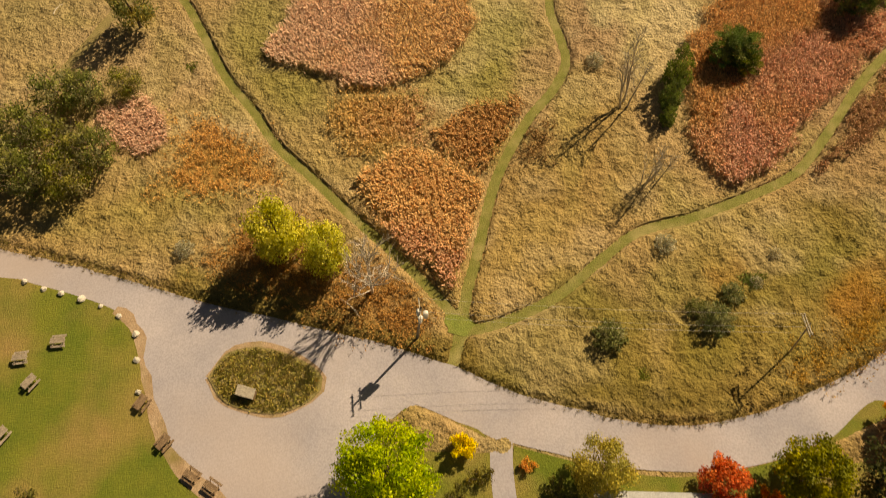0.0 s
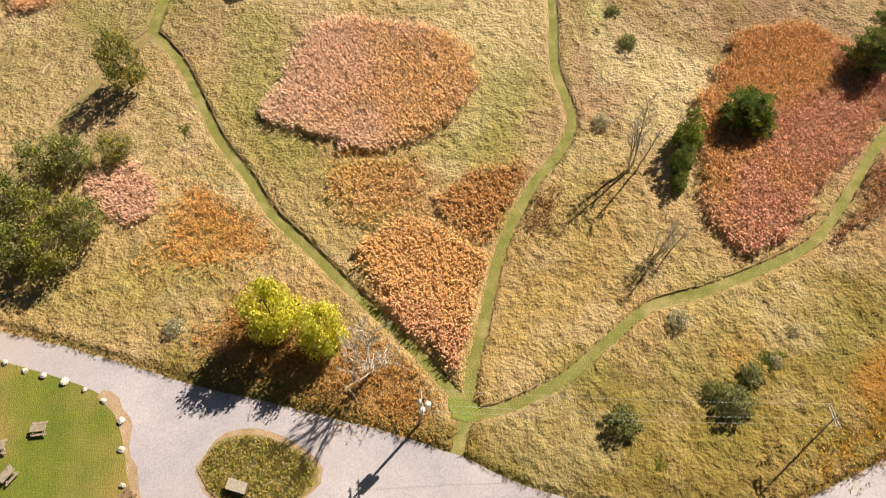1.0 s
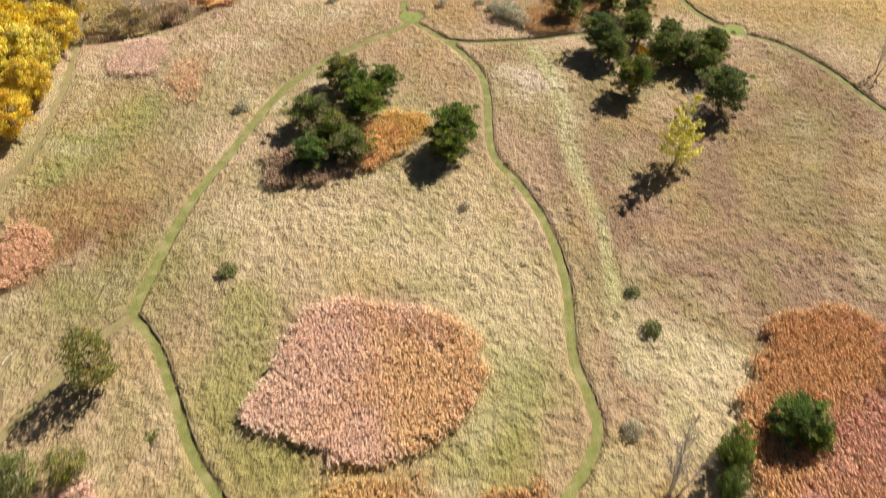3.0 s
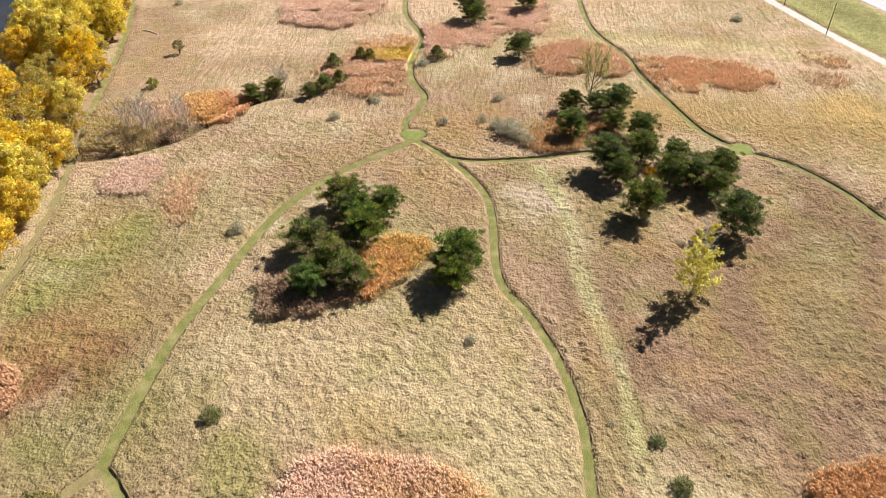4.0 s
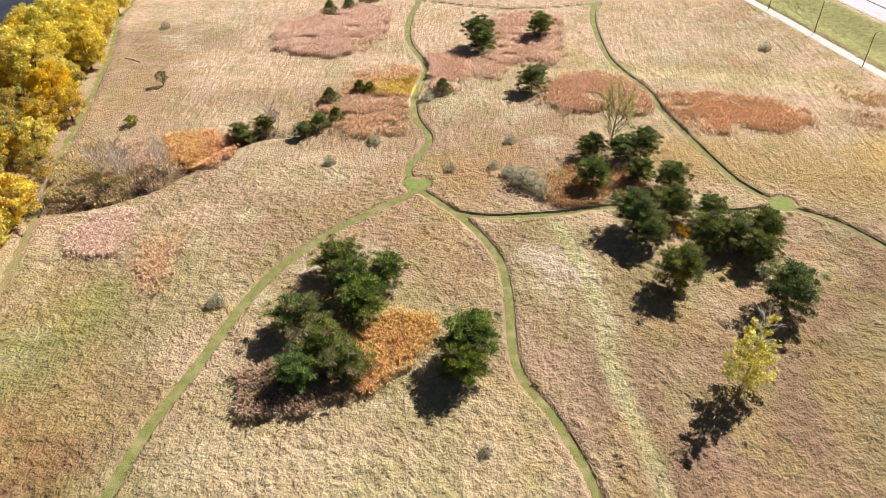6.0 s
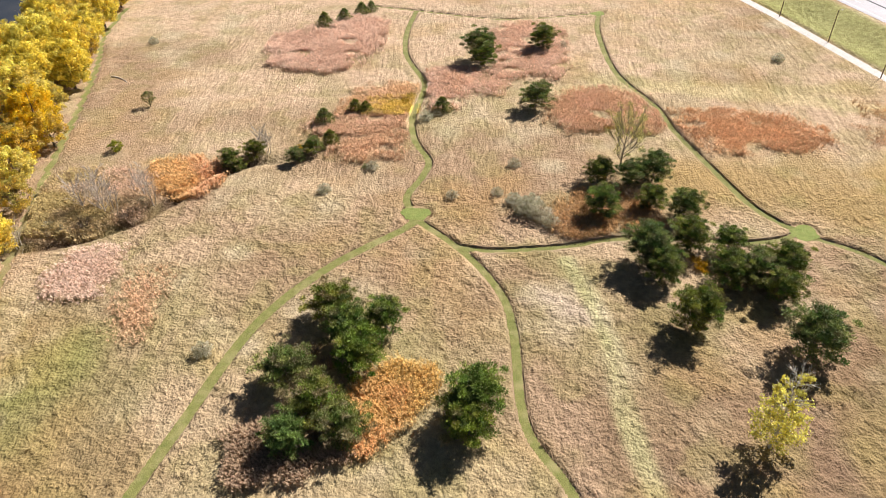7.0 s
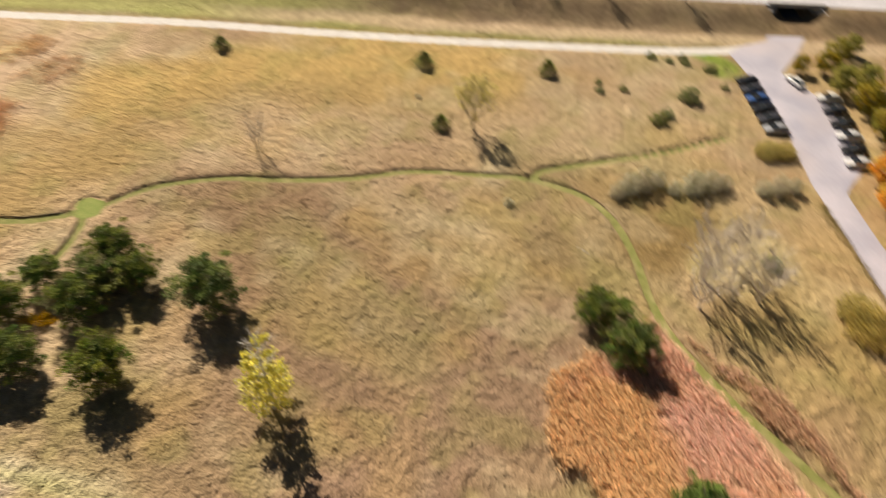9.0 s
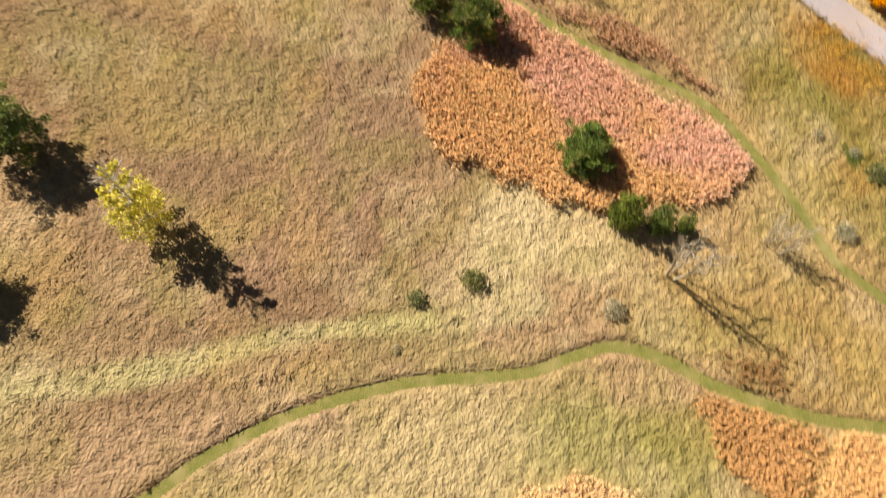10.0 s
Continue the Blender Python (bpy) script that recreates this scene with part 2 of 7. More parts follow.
# ---- the plan: lines and patches ----
TRAILS = {
    "west": ([(0.9, 29.8), (-0.6, 32.2), (-6.4, 38.3), (-12.3, 43.7), (-17.5, 48.8), (-23.0, 54.0), (-26.7, 59.3), (-31.2, 64.8), (-35.7, 72.4),
              (-39.4, 78.5), (-42.6, 82.2), (-44.6, 84.0)], 1.42),
    "middle": ([(0.3, 25.4), (1.2, 29.7), (1.7, 34.1), (2.8, 38.7), (4.7, 47.9), (6.9, 53.8), (9.7, 59.3), (12.8, 63.7), (14.7, 68.4), (14.1, 73.2),
                (12.9, 79.0), (13.2, 91.0), (11.4, 102.0), (8.1, 110.9), (3.9, 119.5), (3.4, 134.4), (2.1, 143.8), (-3.5, 154.3), (-11.8, 163.6)], 1.38),
    "east": ([(1.2, 29.2), (5.6, 30.4), (11.8, 33.7), (17.0, 38.3), (21.8, 42.2), (28.5, 44.4), (35.0, 47.2), (40.4, 49.9), (43.6, 52.5), (48.6, 58.8),
              (53.6, 65.6), (60.0, 72.4), (65.4, 76.3), (74.2, 80.2), (81.0, 84.6), (85.0, 90.4), (85.9, 99.2), (84.3, 106.0), (80.9, 117.5),
              (75.4, 126.6), (71.2, 136.4), (68.2, 145.2), (62.8, 153.8), (57.7, 157.6), (54.0, 160.0)], 1.28),
    "lot": ([(85.9, 98.0), (88.4, 98.0), (94.1, 90.0), (101.9, 78.7), (110.3, 68.7)], 1.35),
    "southwest": ([(-60.0, 52.0), (-56.0, 60.0), (-53.2, 67.0), (-51.6, 71.0), (-48.3, 79.0), (-44.8, 83.9)], 1.6),
    "far_west": ([(-44.6, 84.0), (-44.4, 90.0), (-43.3, 105.0), (-40.2, 117.5), (-34.6, 137.0),
                  (-25.7, 150.6), (-14.0, 161.4), (-12.5, 164.5)], 1.62),
    "north": ([(-12.5, 165.0), (-14.3, 171.1), (-11.5, 179.0), (-10.8, 184.4), (-13.9, 192.4), (-15.0, 202.6), (-13.3, 214.0), (-13.3, 221.8),
               (-18.4, 237.4), (-19.4, 253.4), (-17.6, 271.8)], 1.44),
    "cross": ([(-31.0, 276.0), (-17.2, 271.8), (4.6, 264.8), (19.4, 265.4), (36.0, 269.5)], 1.35),
    "ridge": ([(36.4, 269.0), (33.8, 253.2), (34.0, 226.7), (39.7, 208.2), (41.0, 197.5), (44.2, 183.5), (47.8, 169.6), (51.2, 163.4), (54.6, 160.6)], 1.44),
    "link": ([(-5.0, 156.1), (0.8, 155.0), (8.4, 155.6), (14.0, 156.4), (22.0, 158.4), (33.0, 158.6), (42.8, 157.4), (49.5, 158.4), (53.5, 160.3)], 1.26),
    "woodside": ([(-74.5, 108.0), (-73.8, 120.0), (-75.0, 131.0), (-77.0, 142.4), (-84.6, 173.4)], 1.8),
    "woodnorth": ([(-84.6, 173.4), (-90.2, 200.0), (-97.0, 229.0), (-104.0, 251.0), (-106.8, 275.0)], 1.80),
}
LINES = {k: curve(p) for k, (p, w) in TRAILS.items()}
ROAD_LINE = curve([(-75, 41.5), (-53.4, 36.3), (-40.0, 33.0), (-26.5, 29.2), (-10.0, 25.5), (-1.0, 22.9), (5.5, 20.3), (12.0, 18.7), (18.4, 17.5), (24.2, 17.2), (30.2, 18.0),
                   (37.0, 20.3), (46.3, 24.8), (52.5, 29.4), (58.3, 33.2), (68.4, 39.0), (78.2, 43.2), (90.5, 48.0), (101.0, 52.0), (114.0, 54.5)])
PATH_LINE = curve([(40, 430), (66, 340), (80.5, 289.5), (88.2, 264.0), (99.2, 221.0), (109.8, 186.4), (116.8, 158.1), (124.0, 130.0), (130.0, 109), (137.9, 83.5), (142.5, 72.0), (146, 66)])
CLEARINGS = (((-12.4, 165.8), 2.7), ((54.6, 160.6), 2.5), ((36.2, 269.2), 2.2), ((0.8, 30.0), 1.6))
HWY_U, HWY_N = np.array([-0.2634, 0.9647]), np.array([0.9647, 0.2634])
HWY_O = np.array([147.6, 119.2])      # a place on the near edge of the highway
HWY_Z = 3.0
LAWN = curve([(-75, 35.5), (-52.5, 34.6), (-48.3, 33.9), (-41.1, 32.0), (-37.2, 30.4), (-34.7, 28.2), (-33.2, 24.4), (-31.7, 20.7), (-29.4, 16.9), (-27.0, 13.8),
              (-23.0, 11.1), (-19.0, 8.0), (-17.0, 0.0)])

LAWN_OUT = np.vstack([LAWN, [(-17, -60), (-120, -60), (-120, 35.5)]])
PLAZA = np.vstack([LAWN[LAWN[:, 0] > -47], [(-4.0, 0.0), (-6.5, 8.0), (-8.5, 13.0), (-7.2, 18.5), (-4.0, 20.8), (-1.0, 22.0), (-10, 26.0), (-26, 30.5), (-36, 32.0), (-44, 34.0)]])


DITCH = curve([(-90, 152.5), (-82, 154.5), (-71.6, 156.9), (-63.7, 161.9), (-58.1, 169.0), (-51.6, 179.0), (-46.2, 183.4), (-38.6, 185.2)], 2.0)


def highway_offset(x, y):
    return (x - HWY_O[0]) * HWY_N[0] + (y - HWY_O[1]) * HWY_N[1]


def height(x, y):
    """The lie of the land: flat meadow, with the bank that carries the highway."""
    d = highway_offset(x, y)
    along = (x - HWY_O[0]) * HWY_U[0] + (y - HWY_O[1]) * HWY_U[1]
    z = HWY_Z * step(0.0, 1.0, (d + 0.4) / (9.5 + 5.1 * step(5, 55, along)) + 1.0)
    z = z - 1.2 * np.exp(-((distance(x, y, DITCH, 5.0) / 1.4) ** 2))
    gate = np.exp(-((along + 63.5) / 5.5) ** 4) * step(16.0, 3.0, np.abs(d - 2))
    return z * (1 - gate)


def clear_of_ways(x, y):
    """0 on trails, roads and lawns, 1 in uncut grass."""
    k = step(0.0, 0.5, distance(x, y, ROAD_LINE, 4.0) - 2.75) * step(0.0, 0.8, distance(x, y, PATH_LINE, 4.0) - 1.7) * step(-0.5, -2.5, highway_offset(x, y))
    for key, line in LINES.items():
        k = k * step(-0.05, 0.4, distance(x, y, line, 3.0) - TRAILS[key][1] / 2)
    for (cx, cy), cr in CLEARINGS:
        k = k * step(0.0, 0.5, np.hypot(x - cx, y - cy) - cr)
    k = k * (1 - (inside(x, y, LAWN_OUT) | inside(x, y, PLAZA) | ((y < 17) & (x > -30) & (x < 52))))
    return k * step(9.0, 12.0, distance(x, y, np.array([(98, 51), (122, 57), (150, 62)])))


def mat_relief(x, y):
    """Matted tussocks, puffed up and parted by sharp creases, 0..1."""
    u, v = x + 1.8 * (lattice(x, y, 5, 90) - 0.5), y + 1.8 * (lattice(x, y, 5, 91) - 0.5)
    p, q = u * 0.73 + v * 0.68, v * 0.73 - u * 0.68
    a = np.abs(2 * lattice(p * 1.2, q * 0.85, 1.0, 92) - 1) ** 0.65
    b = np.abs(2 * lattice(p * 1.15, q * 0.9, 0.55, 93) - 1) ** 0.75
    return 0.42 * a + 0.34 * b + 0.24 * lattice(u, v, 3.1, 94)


def lie(x, y):
    """Height of the uncut grass mat above the ground."""
    return 0.04 + (0.70 + 0.08 * step(85, 45, y)) * mat_relief(x, y)


# reed and shrub patches: outline, reeds for each square metre, height, stem tint, plume tint, label
PATCHES = []


def patch(outline, density, tall, stem, plume, label, other=None, way=(1.0, 0.0)):
    """other: a second plume tint that takes over along the way given."""
    PATCHES.append((curve(outline + outline[:1], 2.0), density, tall, stem, plume, label, plume if other is None else other, way))


def streaks(x, y, far_off):
    """Gaps that break up the loose far beds, 0..1."""
    return 1 - far_off * (1 - step(0.08, 0.55, lattice(x * 0.45 + y * 0.12, y, 2.8, 68)))


def blend(x, y, outline, plume, other, way):
    """Plume tint over a reed bed."""
    s = outline @ np.array(way)
    k = (x * way[0] + y * way[1] - s.min()) / (s.max() - s.min()) + 0.6 * (lattice(x, y, 4, 66) - 0.5)
    k = step(0.3, 0.9, k)[:, None]
    return np.array(plume) * (1 - k) + np.array(other) * k


patch([(-25.8, 70.0), (-23.8, 73.7), (-22.9, 79.2), (-21.5, 84.4), (-18.3, 86.5), (-10.5, 86.3), (-5.0, 84.7), (1.8, 79.6), (1.1, 72.4), (-1.7, 68.6), (-6.9, 64.6),
       (-14.8, 63.7), (-20.4, 65.8), (-24.5, 67.5)], 6.5, 1.9, (0.76, 0.52, 0.38), (0.98, 0.71, 0.54), "dense stand of pink-plumed dry reeds in the meadow", other=(0.97, 0.68, 0.37), way=(1.0, -0.25))
patch([(62.5, 77.6), (60.8, 75.0), (55.0, 69.4), (49.4, 63.4), (44.2, 57.6), (39.2, 52.2), (34.6, 49.6), (31.2, 52.4), (30.0, 56.3), (30.2, 61.2), (30.5, 67.5),
       (33.3, 73.7), (37.2, 80.4), (39.2, 85.0), (44.7, 86.3), (51.6, 85.1), (54.9, 80.1)], 6.5, 1.8, (0.64, 0.38, 0.20), (0.97, 0.63, 0.32), "broad stand of reddish dry reeds beside the mown trail", other=(0.98, 0.62, 0.49), way=(0.75, -0.66))
patch([(63.5, 74.0), (58.6, 68.0), (57.0, 61.6), (53.6, 56.9), (47.0, 52.2), (44.6, 51.2), (49.8, 58.2), (54.9, 65.2), (60.5, 71.4)], 5.5, 1.3, (0.461, 0.275, 0.1), (0.72, 0.44, 0.31), "strip of reddish reeds along the trail")
patch([(-11.3, 46.3), (-10.6, 50.4), (-4.8, 52.3), (2.4, 49.6), (3.5, 48.1), (1.8, 40.2), (0.2, 35.4), (-1.2, 35.7), (-5.9, 40.3), (-10.0, 44.9)], 6.0, 1.7, (0.68, 0.41, 0.18), (0.97, 0.64, 0.32), "wedge of orange reeds between two mown trails", other=(0.86, 0.50, 0.32), way=(0.1, -1.0))
patch([(-16.0, 61.0), (-8.2, 62.7), (-5.2, 59.7), (-3.6, 56.3), (-4.9, 53.8), (-11.1, 53.3), (-14.7, 55.3)], 4.5, 1.2, (0.60, 0.38, 0.14), (0.92, 0.62, 0.27), "thin stand of golden reeds in the meadow", other=(0.8, 0.5, 0.3))
patch([(-3.6, 56.3), (1.2, 59.7), (8.0, 61.4), (8.0, 59.0), (5.2, 52.8), (3.2, 50.6), (-1.4, 52.3)], 5.0, 1.5, (0.46, 0.26, 0.11), (0.78, 0.46, 0.21), "stand of brown reeds beside the mown trail")
patch([(9.7, 56.9), (12.3, 57.0), (11.4, 52.1), (8.2, 52.1)], 4.0, 1.2, (0.333, 0.188, 0.0717), (0.41, 0.246, 0.114), "small clump of dark brown reeds")
patch([(-35.5, 57.4), (-31.2, 57.4), (-26.3, 53.4), (-22.2, 50.3), (-21.6, 48.0), (-27.1, 46.4), (-35.0, 45.8), (-37.3, 46.9), (-34.6, 50.0)], 4.2, 0.95, (0.62, 0.34, 0.11), (0.86, 0.49, 0.18), "low orange shrubs in dry grass")
patch([(-46.2, 58.2), (-40.4, 60.7), (-37.2, 56.9), (-37.0, 52.7), (-41.6, 51.9), (-45.2, 55.0)], 6.0, 1.3, (0.60, 0.40, 0.28), (0.88, 0.58, 0.44), "small stand of pink reeds beside bushes")
patch([(-19.6, 122.0), (-16.9, 127.0), (-13.3, 130.0), (-7.8, 129.0), (-7.3, 125.3), (-9.7, 119.7), (-15.0, 115.4), (-19.0, 114.6), (-17.5, 119.6)], 6.5, 1.9, (0.60, 0.38, 0.12), (0.97, 0.68, 0.25), "stand of bright orange reeds between pines", other=(0.95, 0.54, 0.27), way=(-0.8, -0.6))
# both tints lowered to put the pines' shade onto these beige reeds
patch([(-34.0, 117.0), (-30.3, 119.0), (-26.3, 116.9), (-21.7, 114.5), (-17.6, 114.6), (-21.2, 111.4), (-28.8, 109.8), (-32.2, 111.3)], 5.5, 1.8, (0.32, 0.22, 0.13), (0.60, 0.43, 0.29), "beige reeds at the foot of the pines")
patch([(-55.3, 248.0), (-48.2, 252.2), (-33.8, 265.0), (-26.2, 257.6), (-26.3, 242.7), (-34.8, 227.9), (-40.2, 226.2), (-51.0, 231.5)], 4.5, 1.9, (0.55, 0.34, 0.22), (0.94, 0.68, 0.55), "distant pale pink reed bed")
patch([(-30.4, 188.2), (-25.4, 195.5), (-16.4, 202.0), (-15.2, 195.5), (-18.8, 188.3), (-26.4, 183.7)], 4.2, 1.6, (0.589, 0.347, 0.143), (0.93, 0.65, 0.45), "orange-pink reeds beside the trail")
patch([(-26.5, 216.4), (-15.6, 220.0), (-14.8, 211.9), (-21.5, 206.1), (-31.4, 203.3)], 4.2, 1.4, (0.64, 0.391, 0.114), (0.92, 0.64, 0.38), "orange reeds and yellow shrubs beside the trail")
patch([(-11.9, 226.2), (-3.7, 227.9), (0.3, 219.6), (7.0, 218.0), (-3.7, 213.4), (-6.3, 206.1), (-11.3, 209.0)], 4.2, 1.6, (0.589, 0.362, 0.172), (0.92, 0.62, 0.47), "pink reeds round a pine")
patch([(4.3, 253.9), (14.2, 260.6), (20.0, 254.8), (24.2, 250.6), (18.4, 224.4), (10.1, 224.4), (5.7, 219.6), (1.6, 218.0), (4.9, 231.3)], 4.0, 1.6, (0.576, 0.362, 0.2), (0.93, 0.64, 0.50), "far pale pink reeds between pines")
patch([(14.3, 203.4), (20.0, 213.5), (31.0, 216.5), (37.2, 209.0), (39.0, 200.8), (37.0, 195.6), (28.4, 195.6), (17.9, 196.9)], 4.2, 1.6, (0.589, 0.362, 0.158), (0.92, 0.62, 0.42), "orange-pink reed bed beside the ridge trail")
patch([(42.6, 206.0), (53.6, 204.8), (67.0, 200.8), (72.7, 195.7), (67.9, 190.9), (51.6, 186.7), (45.6, 193.2)], 3.6, 1.3, (0.52, 0.29, 0.13), (0.98, 0.64, 0.38), "rust-orange reed bed on the open meadow")
patch([(84.7, 209.9), (93.6, 204.3), (90.5, 200.7), (84.5, 205.5)], 3.0, 1.2, (0.614, 0.362, 0.143), (0.691, 0.434, 0.2), "small orange reed bed")
patch([(79.9, 197.8), (89.5, 190.0), (86.8, 188.9), (80.5, 194.0)], 3.0, 1.2, (0.614, 0.362, 0.172), (0.691, 0.434, 0.244), "small pink reed bed")
patch([(-69.8, 143.0), (-70.2, 151.0), (-66.9, 154.2), (-61.1, 154.2), (-59.3, 148.8), (-62.8, 141.8), (-66.8, 141.8)], 4.4, 1.3, (0.60, 0.42, 0.28), (0.95, 0.72, 0.57), "loose pale pink reeds in the meadow")
patch([(-56.8, 140.2), (-56.3, 148.2), (-52.3, 149.4), (-50.8, 142.9), (-50.3, 134.3), (-53.6, 134.3)], 3.2, 1.1, (0.50, 0.34, 0.17), (0.93, 0.62, 0.40), "orange shrubs and reeds in the meadow")
patch([(-82.0, 158.7), (-83.0, 168.0), (-80.0, 176.0), (-72.0, 179.0), (-64.5, 176.5), (-61.5, 168.5), (-65.2, 164.2), (-73.3, 158.6)], 4.2, 1.9, (0.36, 0.28, 0.11), (0.70, 0.55, 0.25), "tall olive-tan brush in the hollow", other=(0.86, 0.62, 0.45), way=(0.8, 0.6))
patch([(-64.6, 180.6), (-62.3, 184.0), (-55.4, 183.4), (-51.0, 181.0), (-50.6, 176.0), (-54.4, 172.0), (-59.5, 171.0), (-62.1, 174.3)], 4.6, 1.7, (0.62, 0.36, 0.12), (0.95, 0.62, 0.27), "orange reeds in the hollow", other=(0.95, 0.58, 0.33))
patch([(-68.3, 97.6), (-65.7, 101.2), (-60.8, 97.7), (-59.2, 92.1), (-61.8, 88.9), (-66.5, 87.8)], 5.0, 1.5, (0.563, 0.332, 0.158), (0.84, 0.52, 0.32), "pink reeds beside the woodside track")
patch([(-38, 197), (-29, 204), (-18, 207), (-16.6, 201), (-24, 195), (-33, 192)], 3.8, 1.4, (0.58, 0.36, 0.18), (0.93, 0.66, 0.47), "loose orange-pink reeds beside the trail")
patch([(-25, 206.5), (-18, 211.5), (-14.8, 209.5), (-15.2, 204), (-21, 203.6)], 7.0, 1.75, (0.76, 0.56, 0.07), (0.95, 0.72, 0.09), "low golden yellow brush beside the trail")
patch([(12.4, 159.4), (18.0, 158.8), (26.4, 162.0), (30.7, 163.7), (27.3, 171.7), (21.4, 173.6), (15.5, 168.0)], 4.6, 1.6, (0.538, 0.362, 0.143), (0.8, 0.52, 0.27), "orange and beige reeds among the pines")
patch([(-26.5, 39.0), (-23.9, 42.8), (-13.0, 38.5), (-8.2, 36.4), (-3.6, 33.6), (-2.0, 29.5), (-3.6, 27.6), (-13.0, 30.9), (-23.8, 34.3), (-29.5, 36.6)], 6.5, 0.9, (0.48, 0.25, 0.08), (0.62, 0.34, 0.12), "low rust-orange brush under the willow")
patch([(36.8, 23.6), (41.0, 26.0), (47.0, 29.6), (52.0, 33.2), (50.0, 35.6), (43.0, 31.0), (35.5, 25.4)], 8.0, 0.7, (0.62, 0.38, 0.08), (0.80, 0.50, 0.12), "orange roadside brush")

